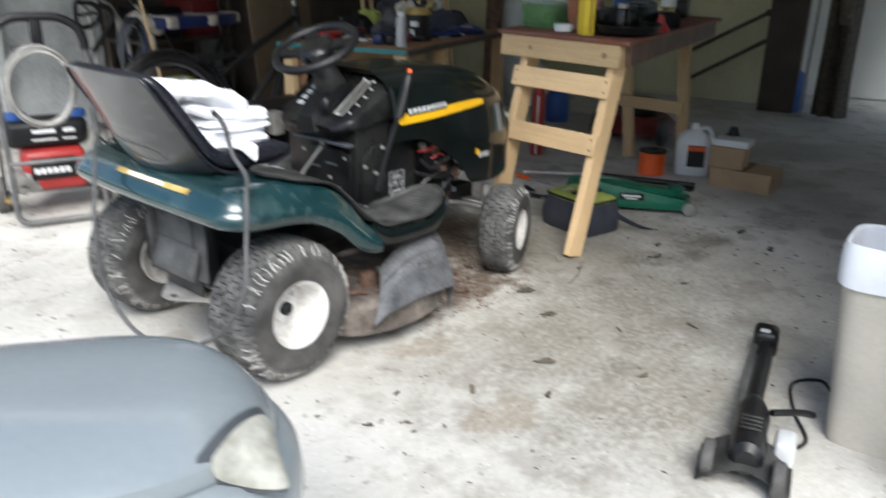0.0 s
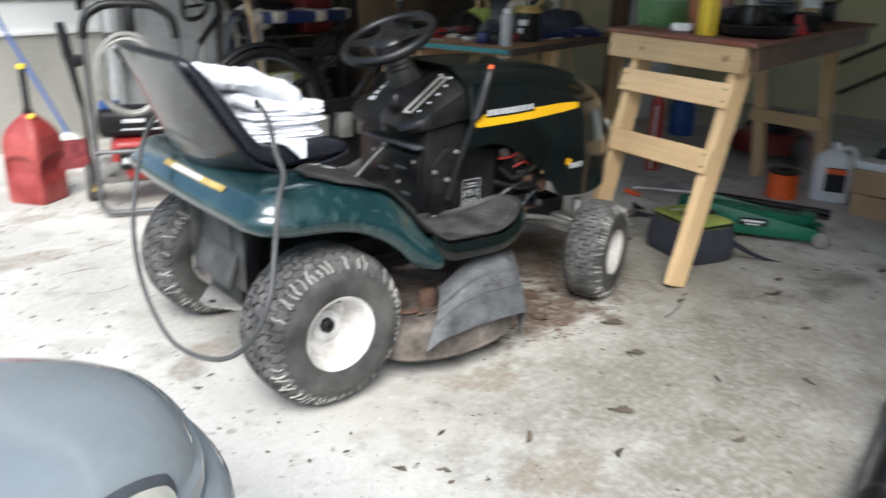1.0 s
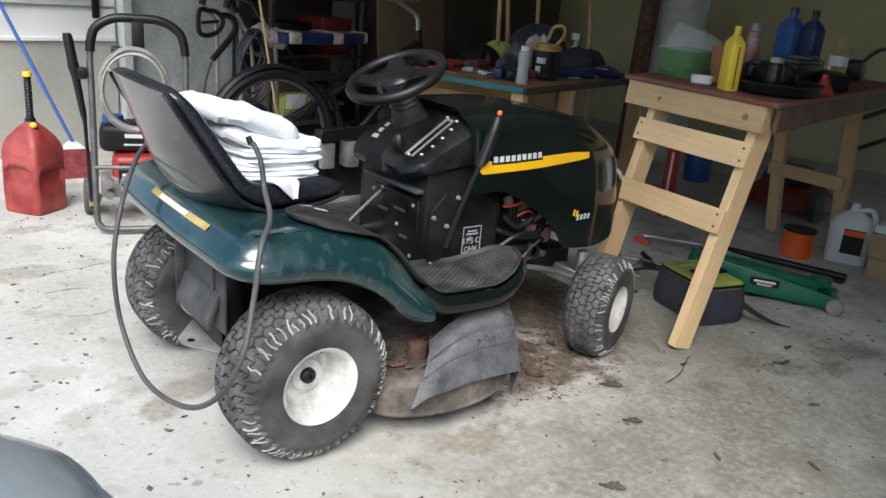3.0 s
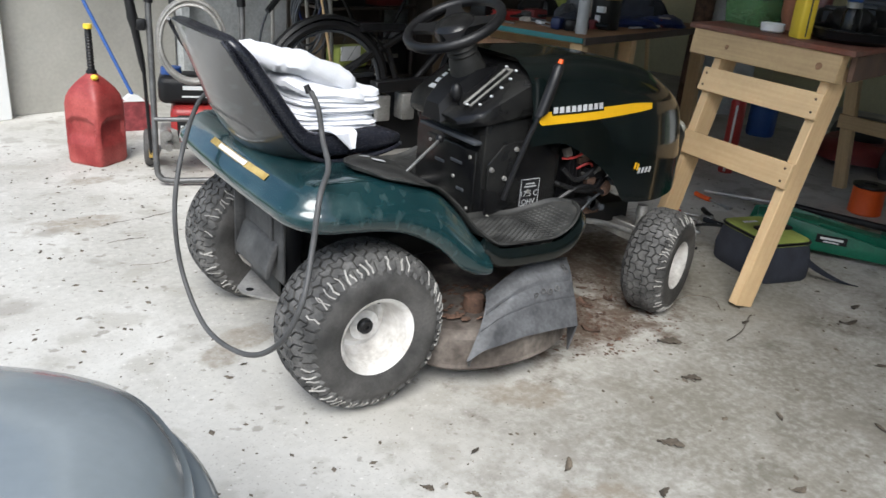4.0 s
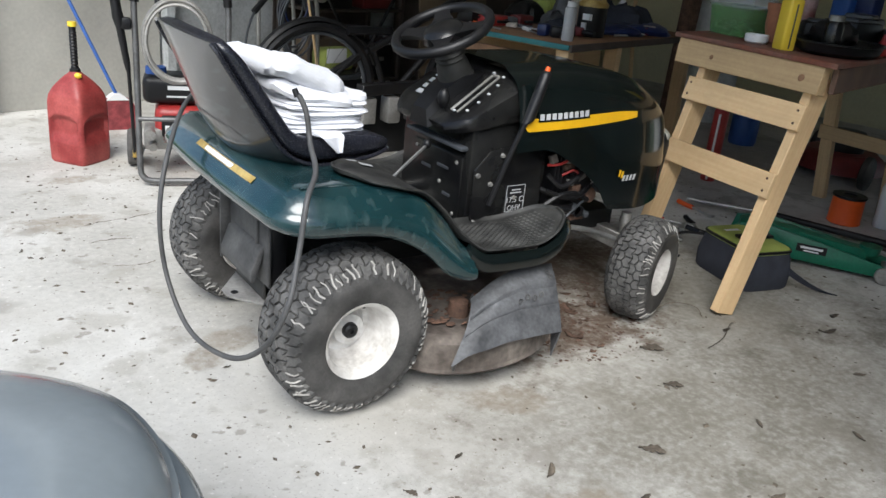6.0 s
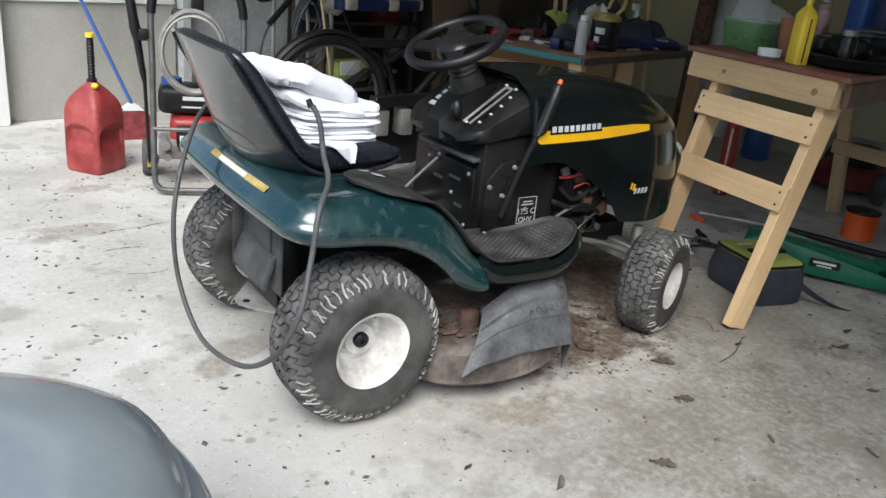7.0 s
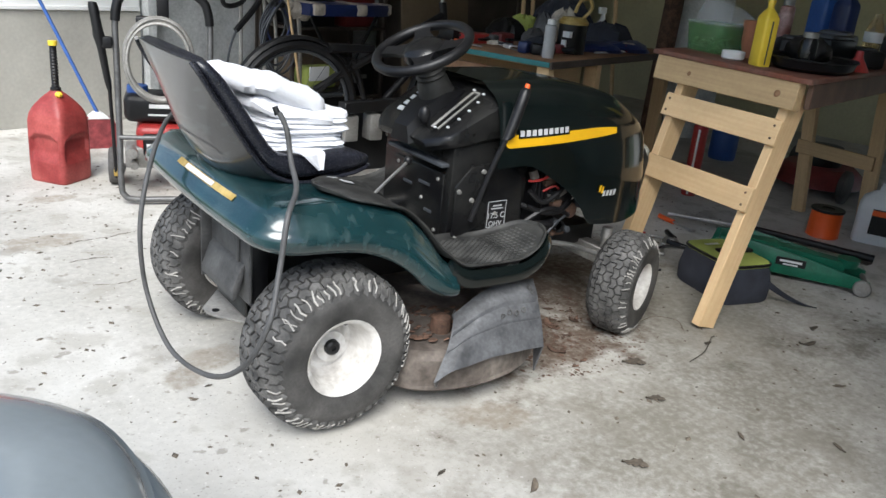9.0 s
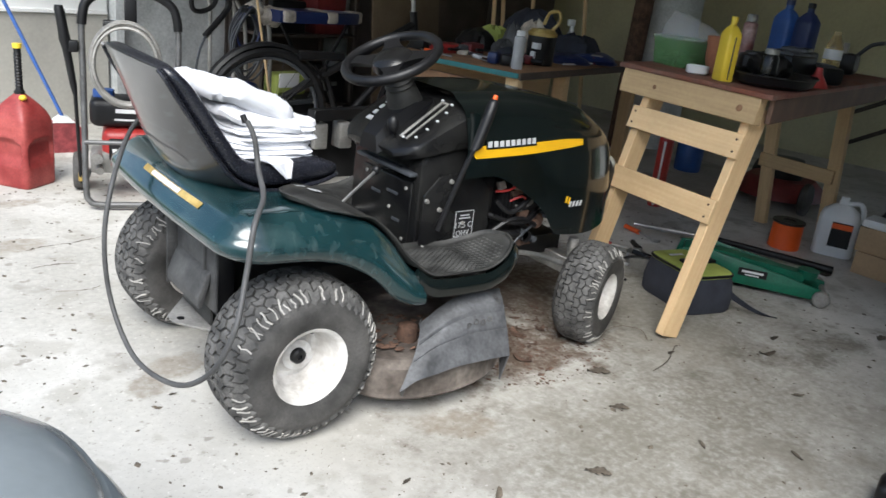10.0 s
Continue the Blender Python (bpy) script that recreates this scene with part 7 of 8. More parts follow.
def bicycle():
    root = thing("bicycle", "black bicycle with chrome handlebar standing behind the mower", "bicycle", pose(1.50, 1.86, 0, 0, 0, -2))
    for x, nm in ((-0.50, "rear_tyre"), (0.52, "front_tyre")):
        c = Vector((x, 0, 0.352))
        ring = [Vector((math.cos(a), 0, math.sin(a))) for a in (2 * math.pi * k / 24 for k in range(24))]
        t = part(nm, tube(B(), [c + p * 0.325 for p in ring], 0.027, 8, 3, closed=True), "black", root)
        part("rim", tube(B(), [c + p * 0.292 for p in ring], 0.010, 6, 3, closed=True), "trim", t)
        for k in range(20):
            a = 2 * math.pi * k / 20
            part("spoke", rod(B(), c + Vector((0.02, 0.02 if k % 2 else -0.02, 0)), c + Vector((0.285 * math.cos(a), 0, 0.285 * math.sin(a))), 0.0012, seg=4, caps=False), "trim", t)
        part("hub", rod(B(), c + Vector((0, -0.045, 0)), c + Vector((0, 0.045, 0)), 0.02), "dull_steel", t)
    arc = [Vector((-0.50 + 0.368 * math.cos(a), 0, 0.352 + 0.368 * math.sin(a))) for a in (radians(20 + 9 * k) for k in range(18))]
    bm = B()
    loft(bm, [[p + Vector((0, y, 0)) + (p - Vector((-0.5, 0, 0.352))).normalized() * h for y, h in ((-0.03, -0.012), (-0.02, 0.004), (0.02, 0.004), (0.03, -0.012), (0.018, -0.002), (-0.018, -0.002))] for p in arc])
    part("mudguard", bm, "black", root)
    bb, st, hd, ra = Vector((-0.06, 0, 0.29)), Vector((-0.18, 0, 0.60)), Vector((0.375, 0, 0.86)), Vector((-0.50, 0, 0.352))
    fr = part("bike_frame", rod(B(), ra + Vector((0.1, 0, 0.09)), hd, 0.021), "black", root, "black steel frame")
    part("down_tube", rod(B(), bb, hd - Vector((-0.02, 0, 0.10)), 0.020), "black", fr)
    part("seat_tube", rod(B(), bb, st, 0.017), "black", fr)
    for s in (-0.05, 0.05):
        part("chain_stay", rod(B(), ra + Vector((0, s, 0)), bb, 0.009), "black", fr)
        part("seat_stay", rod(B(), ra + Vector((0, s, 0)), st, 0.009), "black", fr)
        part("fork_blade", rod(B(), Vector((0.52, s, 0.352)), Vector((0.40, s, 0.72)), 0.012), "black", fr)
    part("head_tube", rod(B(), Vector((0.41, 0, 0.70)), Vector((0.365, 0, 0.93)), 0.022), "black", fr)
    part("stem", tube(B(), [(0.365, 0, 0.90), (0.352, 0, 1.0), (0.27, 0, 1.05), (0.21, 0, 1.08)], 0.012, 8, 5), "steel", root, "bent chrome stem")
    hb = part("handlebar", tube(B(), [(-0.14, -0.25, 1.10), (-0.02, -0.20, 1.10), (0.10, -0.10, 1.09), (0.21, 0, 1.08), (0.32, 0.10, 1.09), (0.42, 0.20, 1.09), (0.52, 0.25, 1.085)], 0.011, 8, 5), "steel", root, "chrome handlebar")
    part("grip", rod(B(), (-0.16, -0.26, 1.10), (-0.06, -0.222, 1.10), 0.016), "black", hb)
    bm = B()
    loft(bm, [[Vector((x, y * w, z)) for y, z in ((-1, 0.655), (-0.5, 0.685), (0.5, 0.685), (1, 0.655), (0.5, 0.64), (-0.5, 0.64))] for x, w in ((-0.34, 0.07), (-0.28, 0.075), (-0.18, 0.035), (-0.06, 0.02))])
    part("saddle", bm, "black", root)
    cr = part("crank", rod(B(), bb + Vector((0, -0.09, 0)), bb + Vector((0, 0.09, 0)), 0.015), "dull_steel", root)
    part("chainring", lathe(B(), [(0.07, -0.004), (0.085, -0.004), (0.085, 0.004), (0.07, 0.004)], 28, Matrix.Translation(bb + Vector((0, -0.06, 0))) @ Matrix.Rotation(radians(90), 4, "X"), closed=True), "dull_steel", cr)
    part("crank_arm", rod(B(), bb + Vector((0, -0.08, 0)), bb + Vector((0.12, -0.09, -0.11)), 0.009), "dull_steel", cr)
    part("crank_arm", rod(B(), bb + Vector((0, 0.08, 0)), bb + Vector((-0.12, 0.09, 0.11)), 0.009), "dull_steel", cr)


def left_back_clutter():
    # tall dark shelving with a red box, cardboard sheets and a draped ironing board
    root = thing("steel_shelf", "dark shelf unit full of stored things", "shelf", GARAGE @ pose(2.64, 2.86, 0))
    for x in (-0.42, 0.42):
        for y in (-0.18, 0.18):
            part("post", box(B(), (x, y, 1.0), (0.03, 0.03, 2.0), None, 0.002), "dark_wood", root)
    for z in (0.12, 0.62, 1.02, 1.5):
        part("shelf_board", box(B(), (0, 0, z), (0.86, 0.40, 0.02), None, 0.002), "dark_wood", root)
    part("back_sheet", box(B(), (0, 0.21, 1.0), (0.9, 0.012, 2.0)), "dark_wood", root)
    for x, z, s, mt, lab in ((0.0, 1.03, (0.55, 0.3, 0.30), "dark_red", "dark red tool chest on the shelf"), (-0.2, 0.63, (0.3, 0.3, 0.22), "black", "black storage box on the shelf"), (0.2, 0.63, (0.28, 0.28, 0.26), "dark_red", "dark red box on the shelf"), (-0.15, 0.13, (0.4, 0.3, 0.3), "dark_card", "brown carton on the shelf"), (0.25, 0.13, (0.25, 0.3, 0.24), "black", "black storage box on the shelf")):
        r = thing("storage_box", lab, "box", GARAGE @ pose(2.64 + x, 2.84, z), "boxes on the shelf")
        part("case", box(B(), (0, 0, s[2] / 2), s, None, 0.012), mt, r)
        part("latch", box(B(), (0, -s[1] / 2 - 0.004, s[2] * 0.6), (0.06, 0.008, 0.03), None, 0.002), "dull_steel", r)
    root = thing("cardboard_sheet", "tall flattened brown cardboard leaning on the wall", "cardboard", pose(2.56, 2.75, 0, -6, 0, 12))
    part("sheet_panel", box(B(), (-0.19, 0, 0.75), (0.37, 0.014, 1.5), None, 0.002), "dark_card", root)
    part("sheet_panel", box(B(), (0.19, 0.012, 0.75), (0.36, 0.014, 1.5), pose(0, 0, 0, 0, 0, 6), 0.002), "dark_card", root)
    root = thing("ironing_board", "narrow board with a worn blue cover", "ironing board", pose(1.72, 2.72, 0, 0, 0, 13))
    bm = B()
    loft(bm, [[Vector((x, y * w, z)) for y, z in ((-1, 0.80), (-0.9, 0.83), (0.9, 0.83), (1, 0.80), (0.9, 0.76), (-0.9, 0.76))] for x, w in ((-0.36, 0.10), (-0.32, 0.12), (0.1, 0.12), (0.3, 0.09), (0.38, 0.03))])
    part("padded_top", bm, "dark_blue", root)
    bm = B()
    for a, b in (((-0.3, -0.1, 0.0), (0.25, -0.05, 0.77)), ((0.3, 0.1, 0.0), (-0.25, 0.05, 0.77))):
        rod(bm, a, b, 0.011)
    part("leg_frame", bm, "black", root)
    for x in (-0.30, 0.05, 0.33):
        part("cover_patch", box(B(), (x, 0, 0.80), (0.09, 0.25 if x < 0.3 else 0.12, 0.072), None, 0.015), "rag", root, "stained pale cloth patch")
    # walking frame rods and a cane by the seat
    root = thing("thin_stake", "thin pale wooden stake standing upright", "stake")
    part("shaft", rod(B(), (1.29, 2.30, 0.0), (1.065, 2.25, 1.09), 0.008, 0.007, 8), "old_pine", root)
    root = thing("cloth_wrap", "dirty pale cloth wrapped on the washer handle", "cloth", pose(1.33, 2.72, 0.79))
    for i, (dx, dz, r) in enumerate(((-0.04, 0.03, 0.055), (0.03, 0.0, 0.06), (0.08, -0.03, 0.045))):
        bm = ball(B(), (0, 0, 0), r, (1.2, 0.8, 0.9), 18)
        for v in bm.verts:
            v.co *= 1 + 0.35 * noise.noise(v.co * 26 + Vector((i * 5, 0, 0)))
        part("fold", bm, "rag", root).location = (dx, -0.05, dz)
    r = thing("storage_pouch", "lime green fabric pouch on the floor crate", "pouch", GARAGE @ pose(2.10, 2.30, 0.30))
    part("pouch_body", box(B(), (0, 0, 0.07), (0.26, 0.14, 0.14), None, 0.03, 3), "lime", r)
    part("flap", box(B(), (-0.03, -0.073, 0.10), (0.16, 0.012, 0.09), None, 0.005), "white", r)
    r = thing("floor_crate", "black plastic crate on the floor", "crate", GARAGE @ pose(2.10, 2.30, 0))
    part("crate_body", box(B(), (0, 0, 0.15), (0.42, 0.3, 0.30), None, 0.015), "black", r)
    part("crate_rim", box(B(), (0, 0, 0.275), (0.44, 0.32, 0.03), None, 0.008), "trim", r)
    # leaning poles behind the bench
    for i, (x, y, lx) in enumerate(((2.98, 2.6, 0.05), (3.12, 2.62, -0.03), (3.35, 2.6, 0.06), (3.75, 2.4, -0.05), (4.2, 2.3, 0.08))):
        bm = rod(B(), (x, y - 0.25, 0.0), (x + lx, y, 2.0), 0.016, 0.014, 8)
        single("timber_pole", bm, "old_pine", "long timber handle leaning behind the bench", "pole", None, "leaning poles")
    root = thing("dark_cabinet", "dark timber cabinet behind the workbench", "cabinet", GARAGE @ pose(4.4, 2.75, 0))
    part("carcass", box(B(), (0, 0, 0.6), (2.2, 0.5, 1.2), None, 0.006), "dark_wood", root)
    for x in (-0.55, 0.55):
        d = part("cabinet_door", box(B(), (x, -0.26, 0.6), (1.0, 0.02, 1.1), None, 0.004), "dark_wood", root)
        part("knob", ball(B(), (x * 0.3, -0.28, 0.7), 0.015), "dull_steel", d)
    root = thing("water_heater", "grey cylinder with a brass flue pipe", "water heater", pose(4.55, 2.15, 0))
    part("tank", lathe(B(), [(0, 0), (0.24, 0), (0.25, 0.02), (0.25, 1.25), (0.22, 1.3), (0, 1.32)], 36), "grey_wall", root)
    part("flue", rod(B(), (-0.42, -0.05, 0.0), (-0.36, -0.05, 1.7), 0.07, 0.07, 20), "rust", root, "brown stove pipe")
    # axle beam in the shade beyond the seat
    root = thing("tow_bar", "black steel beam with rusty fittings behind the mower", "tow bar")
    part("beam", beam(B(), (0.86, 1.14, 0.50), (1.36, 1.26, 0.49), 0.05, 0.05), "black", root)
    for x in (0.92, 1.05, 1.18, 1.3):
        part("fitting", box(B(), (x, 1.18, 0.40), (0.07, 0.08, 0.12), None, 0.01), "dull_steel", root)
    # added panel: its black darkens the pale gap below the beam
    part("dark_backing", box(B(), (1.11, 1.26, 0.32), (0.50, 0.03, 0.30), pose(0, 0, 0, 0, 0, 0), 0.008), "black", root, "black panel added to darken the gap behind the fittings")
    for x in (0.90, 1.32):
        part("stand_leg", box(B(), (x, 1.2, 0.24), (0.05, 0.06, 0.48), None, 0.006), "black", root)


def far_end():
    # leaning rails on the cream wall, posts and the door beyond
    for i, (a, b) in enumerate((((5.90, 1.20, 0.42), (5.98, 0.50, 0.82)), ((5.90, 1.12, 0.20), (5.98, 0.46, 0.60)))):
        bm = rod(B(), a, b, 0.018, 0.018, 10)
        ball(bm, b, 0.03, (1, 1, 1), 10)
        single("wall_rail", bm, "dark_wood", "dark sloping handrail on the cream wall", "handrail", None, "handrails")
    ob = part("dark_post", box(B(), (5.85, -1.04, 1.2), (0.16, 0.30, 2.4), GARAGE, 0.005, 1), "dark_wood")
    tagged(ob, "dark timber post at the end of the cream wall", "post", kind="structure")
    bm = lathe(B(), [(0, 0), (0.11, 0), (0.12, 0.02), (0.12, 0.26), (0.10, 0.32), (0.05, 0.36), (0, 0.36)], 24)
    single("blue_drum", bm, "blue", "blue plastic drum on the floor by the post", "drum", pose(6.02, 0.22, 0))
    bm = rod(B(), (5.86, 0.07, 0), (5.92, 0.05, 1.9), 0.012)
    single("pale_stick", bm, "dull_steel", "thin pale stick leaning by the post", "stick")
    root = thing("hanging_coat", "grey-brown worn cloth hanging to the floor", "cloth")
    bm = B()
    sheet(bm, lambda u, v: Vector((5.86 + 0.05 * math.sin(14 * u + 2 * v) , -0.02 - 0.26 * u, 0.02 + 1.9 * v)), 24, 20, 0.02)
    part("cloth_panel", bm, "leaf", root)
    bm = B()
    loft(bm, [[Vector((5.80 + 0.045 * math.cos(a) + 0.02 * math.sin(5 * t), -0.10 - 0.10 * t + 0.055 * math.sin(a), 1.72 - 0.95 * t)) for a in (6.283 * k / 12 for k in range(12))] for t in (0, 0.15, 0.3, 0.5, 0.7, 0.9, 1.0)])
    part("sleeve", bm, "leaf", root)
    part("collar", tube(B(), [(5.82, -0.06, 1.86), (5.79, -0.15, 1.83), (5.82, -0.24, 1.86)], 0.028, 8, 4), "leaf", root)
    root = thing("door_leaf", "white flush door at the far end", "door", GARAGE @ pose(6.98, -1.56, 0), kind="structure")
    part("leaf", box(B(), (0, -0.42, 1.03), (0.035, 0.84, 2.02), None, 0.003), "white_paint", root)
    part("threshold", box(B(), (0, -0.42, 0.012), (0.06, 0.86, 0.022), None, 0.002), "steel", root)
    part("door_knob", ball(B(), (-0.05, -0.76, 1.0), 0.03), "steel", root)


def trash_and_saw():
    root = thing("waste_bin", "tall beige plastic bin with white liner", "waste bin", pose(0.875, -1.85, 0, 0, 0, 6) @ Matrix.Diagonal((1, 1, 0.93, 1)))

    def ring(g, z, lx=0.12, ly=0.17):
        return [Vector((lx * g * math.copysign(abs(math.cos(a)) ** 0.4, math.cos(a)), ly * g * math.copysign(abs(math.sin(a)) ** 0.4, math.sin(a)), z)) for a in (2 * math.pi * k / 40 for k in range(40))]
    part("body", loft(B(), [ring(0.78, 0.0), ring(0.8, 0.01), ring(1.0, 0.56), ring(1.04, 0.575), ring(1.04, 0.59), ring(0.98, 0.59), ring(0.77, 0.015)]), "bin", root)
    bm = B()
    loft(bm, [[p + Vector((0, 0, 0.012 * noise.noise(p * 12))) for p in ring(g, z)] for g, z in ((1.05, 0.49), (1.065, 0.53), (1.06, 0.59), (1.03, 0.603), (0.98, 0.60), (0.90, 0.42), (0.86, 0.30))], cap=False)
    part("liner", bm, "liner", root, "white bin liner folded over the rim")
    bm = B()
    box(bm, (-0.119, 0.0, 0.38), (0.004, 0.06, 0.03), None, 0.002)
    part("sticker", bm, "white", root, "torn white sticker")
    root = thing("cordless_trimmer", "black electric garden tool lying on concrete", "garden tool", pose(0.645, -1.575, 0, 0, 0, 17.5))
    part("pole", tube(B(), [(-0.05, 0.0, 0.09), (0.10, 0.0, 0.075), (0.38, -0.01, 0.05), (0.54, -0.01, 0.045)], 0.022, 10, 4), "black", root)
    part("guide_tube", tube(B(), [(-0.02, 0.034, 0.085), (0.12, 0.036, 0.07), (0.40, 0.028, 0.045), (0.50, 0.022, 0.045)], 0.010, 8, 4), "gun_steel", root, "grey steel guide tube")
    hd = part("head", box(B(), (0.56, -0.005, 0.047), (0.10, 0.078, 0.085), None, 0.018, 3), "black", root)
    part("release_button", box(B(), (0.53, 0.0, 0.091), (0.02, 0.03, 0.006), None, 0.002), "decal", hd)
    bm = B()
    loft(bm, [[Vector((x, 0.9 * w * math.cos(a), 0.078 + h * math.sin(a))) for a in (2 * math.pi * k / 16 for k in range(16))] for x, w, h in ((-0.25, 0.028, 0.03), (-0.235, 0.045, 0.048), (-0.17, 0.052, 0.06), (-0.10, 0.045, 0.052), (-0.03, 0.05, 0.058), (0.03, 0.034, 0.04), (0.06, 0.022, 0.026))])
    mh = part("motor_housing", bm, "black", root)
    for k in range(4):
        part("rib", box(B(), (-0.19 + 0.02 * k, 0.0, 0.1385), (0.007, 0.05, 0.006), None, 0.002), "pad", mh)
    bm = B()
    sheet(bm, lambda u, v: Vector((-0.27 + 0.12 * v, -0.11 + 0.22 * u, 0.012 + 0.055 * math.sin(math.pi * u) + 0.03 * v)), 16, 6, 0.005)
    part("guard", bm, "pad", root, "dusty black curved guard")
    for x, y in ((-0.22, 0.088), (-0.25, -0.078)):
        mw = Matrix.Translation((x, y, 0.048)) @ Matrix.Rotation(radians(90), 4, "X")
        wl = part("wheel", lathe(B(), [(0.02, -0.013), (0.043, -0.015), (0.048, -0.010), (0.048, 0.010), (0.043, 0.015), (0.02, 0.013)], 24, mw), "rubber", root)
        part("disc", lathe(B(), [(0, -0.012), (0.022, -0.010), (0.022, 0.010), (0, 0.012)], 20, mw), "gun_steel", wl)
    part("battery", box(B(), (-0.13, -0.085, 0.06), (0.085, 0.05, 0.085), None, 0.012, 3), "decal", root, "pale grey battery pack")
    part("handle_loop", tube(B(), [(-0.02, -0.045, 0.10), (0.03, -0.11, 0.09), (0.09, -0.15, 0.06)], 0.010, 8, 5), "black", root)
    bm = B()
    tube(bm, [(0.62, -1.66, 0.006), (0.72, -1.70, 0.006), (0.86, -1.62, 0.006), (1.02, -1.56, 0.006), (1.10, -1.62, 0.006), (1.02, -1.68, 0.006)], 0.005, 6, 6)
    single("power_cord", bm, "black", "thin black power cord on concrete", "cord")
    root = thing("tall_carton", "tall pale cardboard carton by the wall", "carton", pose(2.35, -1.95, 0, 0, 0, 8))
    part("carton", box(B(), (0, 0, 0.34), (0.42, 0.60, 0.68), None, 0.004), "card", root)
    part("flap", box(B(), (-0.19, 0, 0.70), (0.02, 0.58, 0.09), pose(0, 0, 0, 0, -8, 0), 0.002), "card", root)


workbench()
bicycle()
left_back_clutter()
far_end()
trash_and_saw()


# ---- leaves, twigs and cracks on the slab ----
def leaf_mesh(seed):
    """A dry leaf: stalk, uneven or torn outline, a fold along the middle and curled rims."""
    rng = random.Random(seed)
    bm = B()
    L, w = 0.045, 0.012 * rng.uniform(0.7, 1.4)
    curl, ph, lobes, bend = rng.uniform(0.001, 0.006), rng.uniform(0, 6), rng.uniform(5, 16), rng.uniform(-0.012, 0.012)
    deep, torn = rng.uniform(0.05, 0.45), rng.uniform(0.5, 1.0)

    def f(u, v):
        side = v * 2 - 1
        half = max(0.0007, w * math.sin(math.pi * max(0.0, u - 0.14) / 0.86) ** 0.6) * (1 + deep * math.sin(lobes * u * 3 + ph + side)) * (torn if side > 0 else 1)
        return Vector(((u - 0.5) * L, side * half + bend * (u - 0.5) ** 2 * 4, 0.0012 + curl * side * side * (0.6 + 0.4 * math.sin(7 * u + ph)) + 0.004 * abs(2 * u - 1) ** 3))
    sheet(bm, f, 16, 4, 0.0005)
    bmesh.ops.remove_doubles(bm, verts=bm.verts, dist=1e-5)
    me = bpy.data.meshes.new("leaf")
    for fc in bm.faces:
        fc.smooth = True
    bm.to_mesh(me)
    bm.free()
    return me


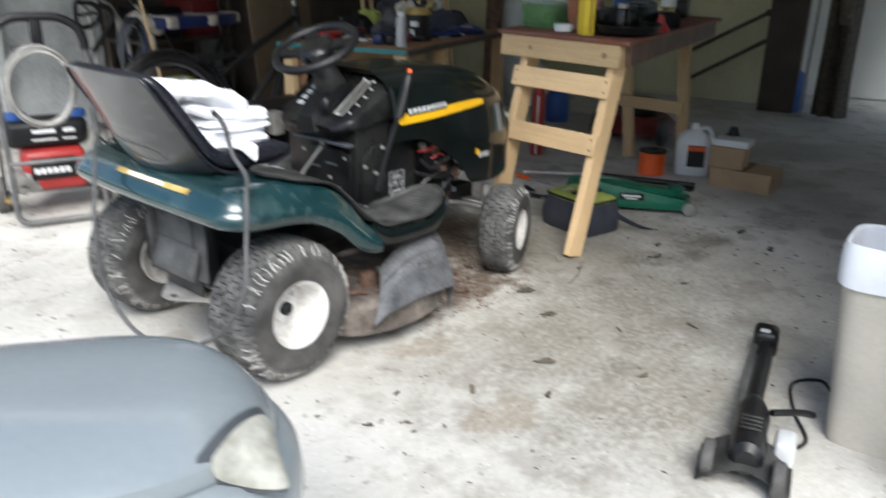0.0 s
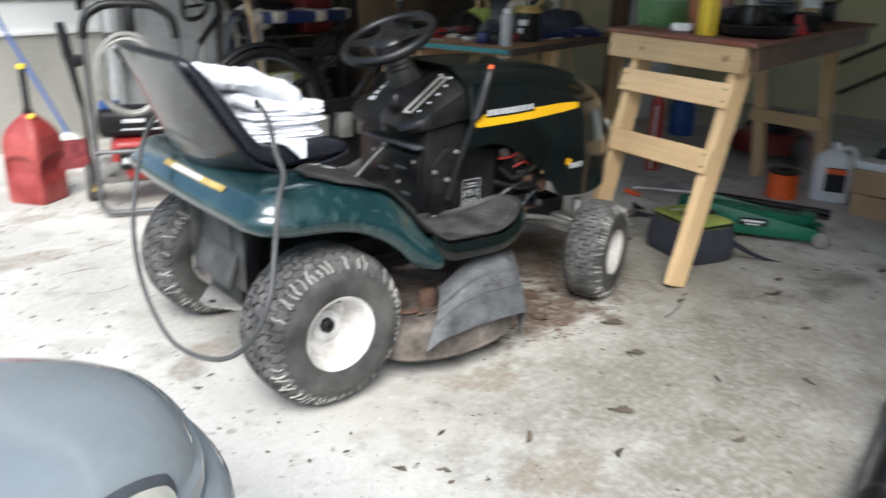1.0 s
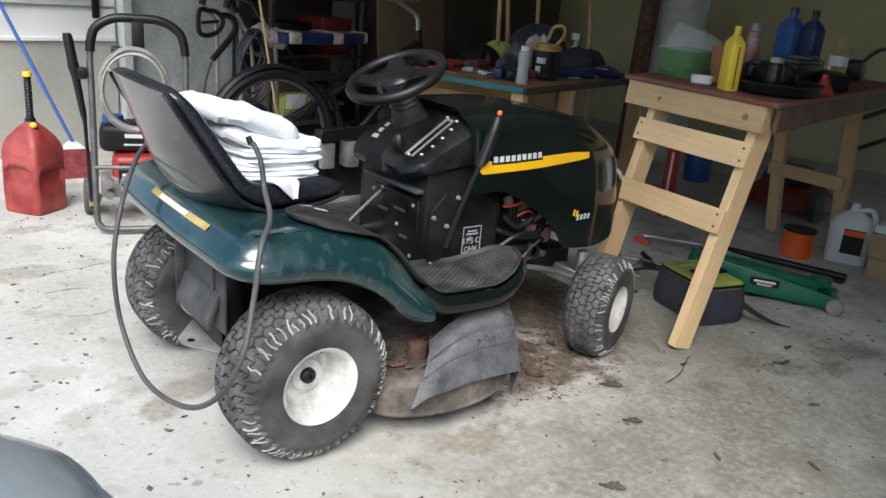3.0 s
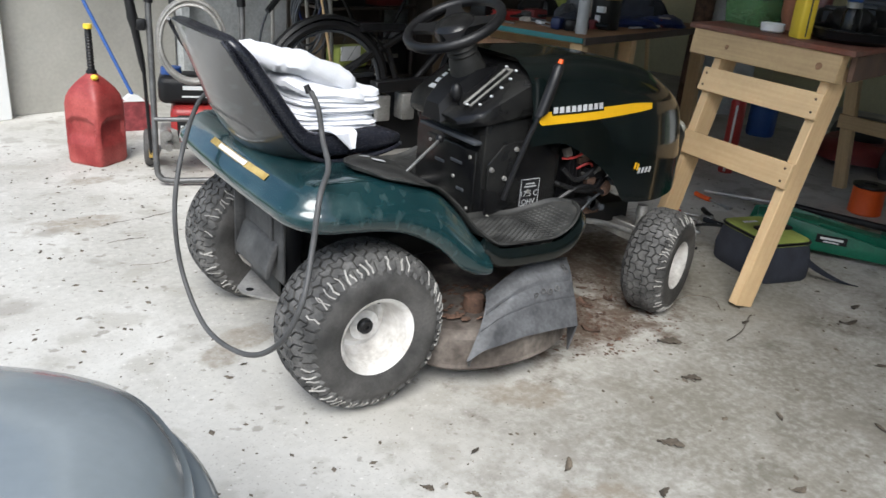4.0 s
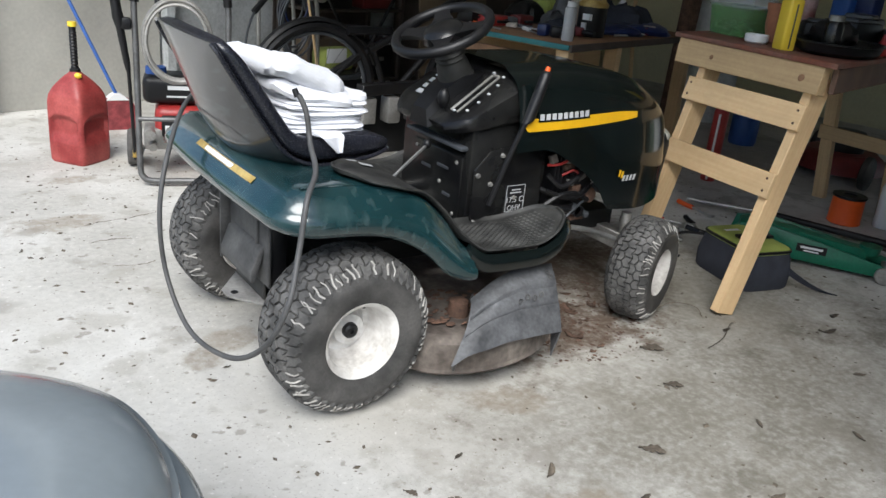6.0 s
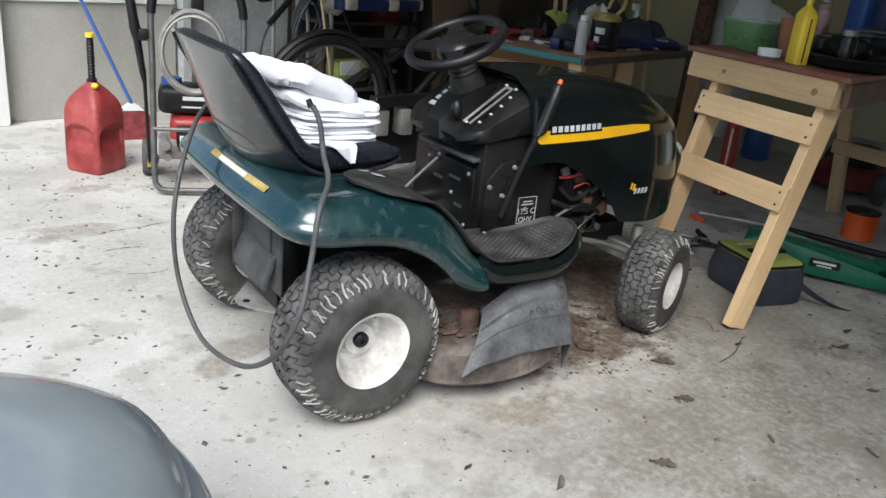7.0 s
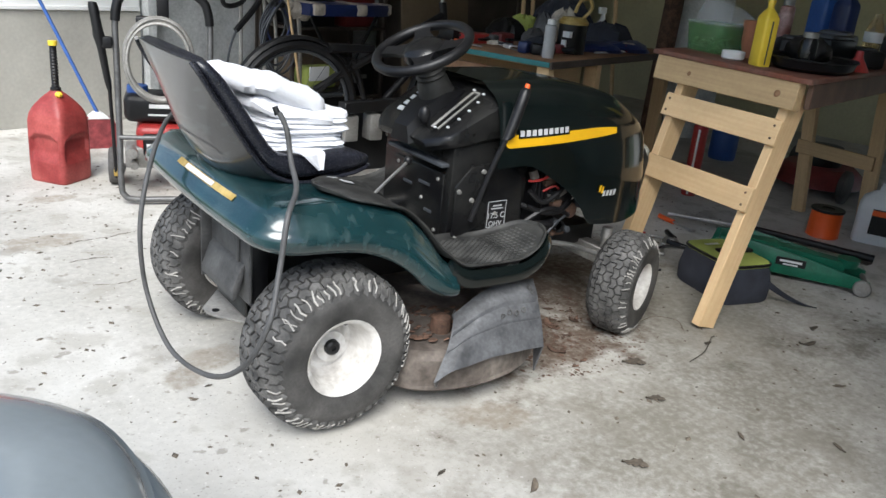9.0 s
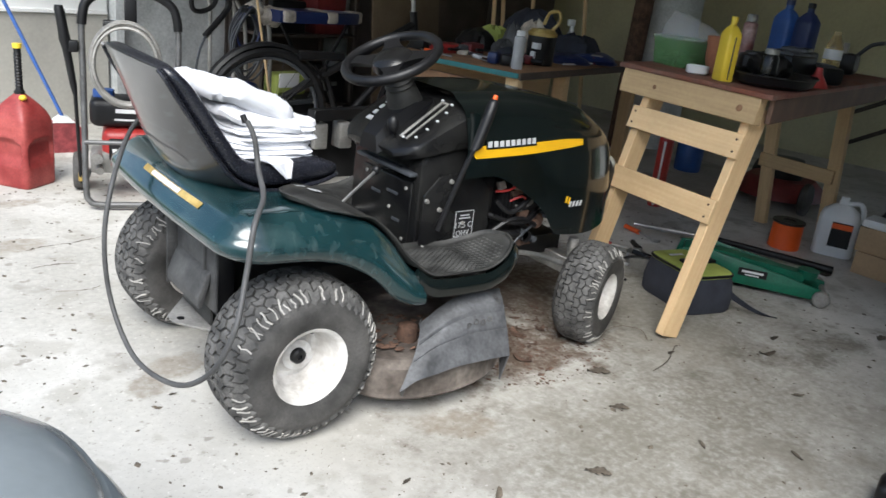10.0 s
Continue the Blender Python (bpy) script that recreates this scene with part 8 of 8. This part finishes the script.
def leaves():
    rng = random.Random(11)
    dark, brown = [leaf_mesh(i) for i in range(7)], [leaf_mesh(20 + i) for i in range(8)]
    for me in dark:
        me.materials.append(M["leaf"])
    for me in brown:
        me.materials.append(M["rust_leaf"])

    def put(x, y, s, a, pool, label):
        ob = new("leaf", rng.choice(pool))
        ob.matrix_basis = pose(x, y, 0.001, 0, 0, a) @ Matrix.Diagonal((s, 0.8 * s, s, 1))
        tagged(ob, label, "leaf", "leaves on the floor")
    for x, y, s, a in ((0.316, -0.871, 1.3, 40), (1.045, -0.53, 1.7, -38), (1.40, -0.55, 0.9, 10), (0.62, -0.92, 1.5, -50), (0.93, -0.72, 1.3, -40), (0.99, -0.98, 0.9, 60), (1.75, -0.72, 1.6, -20), (1.9, -0.65, 1.2, 10), (2.35, -0.85, 1.4, -10),
                       (2.2, -1.05, 1.5, 20), (1.55, -0.95, 1.1, -30), (0.15, -0.72, 0.8, 20), (-0.02, -0.78, 0.8, -60), (0.45, -1.05, 1.0, 30), (1.2, -1.15, 1.0, 75), (0.75, -1.2, 1.1, -15)):
        put(x, y, s, a, dark, "dry dark leaf lying on the concrete")
    for i in range(75):
        a, r = rng.uniform(0, 6.28), rng.random() ** 0.6
        put(0.95 + 0.28 * r * math.cos(a), -0.22 + 0.28 * r * math.sin(a), 0.45 + 1.2 * rng.random() ** 2, rng.uniform(0, 360), brown, "curled brown leaf lying by the mower deck")
    for i in range(26):
        put(rng.uniform(-0.6, 2.6), rng.uniform(-1.5, 2.0), rng.uniform(0.3, 0.7), rng.uniform(0, 360), dark, "small dry leaf scrap on the concrete")
    vs, fs = [], []
    for i in range(2600):
        x, y = rng.uniform(-1.2, 2.8), rng.uniform(-1.6, 2.4)
        s, a = 0.0012 + 0.006 * rng.random() ** 3, rng.uniform(0, 6.3)
        c, d, k = math.cos(a) * s * rng.uniform(1, 2.4), math.sin(a) * s * rng.uniform(1, 2.4), len(vs)
        vs += [(x + c, y + d, 0), (x - d * 0.6, y + c * 0.6, 0), (x - c, y - d, 0), (x + d * 0.6, y - c * 0.6, 0), (x, y, s * 0.7)]
        fs += [(k, k + 1, k + 4), (k + 1, k + 2, k + 4), (k + 2, k + 3, k + 4), (k + 3, k, k + 4)]
    heap = ([], [])
    for i in range(900):
        a, q = rng.uniform(0, 6.3), rng.random() ** 0.7
        x, y, s, b = 0.93 + 0.38 * q * math.cos(a), -0.24 + 0.30 * q * math.sin(a), 0.0015 + 0.006 * rng.random() ** 2.5, rng.uniform(0, 6.3)
        c, d, k = math.cos(b) * s * rng.uniform(1, 2.2), math.sin(b) * s * rng.uniform(1, 2.2), len(heap[0])
        heap[0].extend([(x + c, y + d, 0), (x - d * 0.6, y + c * 0.6, 0.001), (x - c, y - d, 0), (x + d * 0.6, y - c * 0.6, 0.001), (x, y, s * 0.5)])
        heap[1].extend([(k, k + 1, k + 4), (k + 1, k + 2, k + 4), (k + 2, k + 3, k + 4), (k + 3, k, k + 4)])
    me = bpy.data.meshes.new("leaf_crumbs")
    me.from_pydata(heap[0], [], heap[1])
    me.materials.append(M["rust_leaf"])
    tagged(new("leaf_crumbs", me), "brown crumbled leaf litter by the mower deck", "leaf litter", kind="stuff")
    me = bpy.data.meshes.new("grit")
    me.from_pydata(vs, [], fs)
    me.materials.append(M["leaf"])
    ob = new("grit", me)
    tagged(ob, "scattered dark grit and crumbs on the concrete", "grit", kind="stuff")
    for pts, lab in (([(1.22, -0.62, 0.008), (1.32, -0.60, 0.012), (1.42, -0.55, 0.02), (1.47, -0.53, 0.006)], "thin dry twig on the concrete"), ([(1.30, -0.33, 0.006), (1.37, -0.34, 0.02), (1.42, -0.40, 0.02), (1.40, -0.45, 0.006)], "thin curved twig by the wheel")):
        single("twig", tube(B(), pts, 0.0016, 5, 5), "leaf", lab, "twig", None, "twigs on the floor")


CRACKS = [[(-0.32, 1.14), (-0.24, 1.17), (-0.14, 1.18), (-0.02, 1.22)], [(-0.33, 0.96), (-0.24, 0.97), (-0.18, 0.955)], [(-0.30, 0.72), (-0.22, 0.70), (-0.16, 0.72)]]


def crack(pts):
    """A hairline crack in the slab."""
    bm = B()
    line = curve_points([(x, y, 0) for x, y in pts], 6)
    rng = random.Random(len(pts) + int(pts[0][0] * 100))
    prev = None
    for i, p in enumerate(line):
        q = line[min(i + 1, len(line) - 1)] - line[max(i - 1, 0)]
        n = Vector((-q.y, q.x, 0)).normalized() * rng.uniform(0.0008, 0.005) * math.sin(math.pi * (i + 0.5) / len(line)) ** 0.4
        j = Vector((rng.uniform(-0.004, 0.004), rng.uniform(-0.004, 0.004), 0.0009))
        pair = (bm.verts.new(p + n + j), bm.verts.new(p - n + j))
        if prev:
            bm.faces.new((prev[0], prev[1], pair[1], pair[0]))
        prev = pair
    ob = part("floor_crack", bm, "leaf")
    tagged(ob, "thin dark crack in the concrete", "crack", "cracks in the floor", kind="structure")


leaves()
for line in CRACKS:
    crack(line)
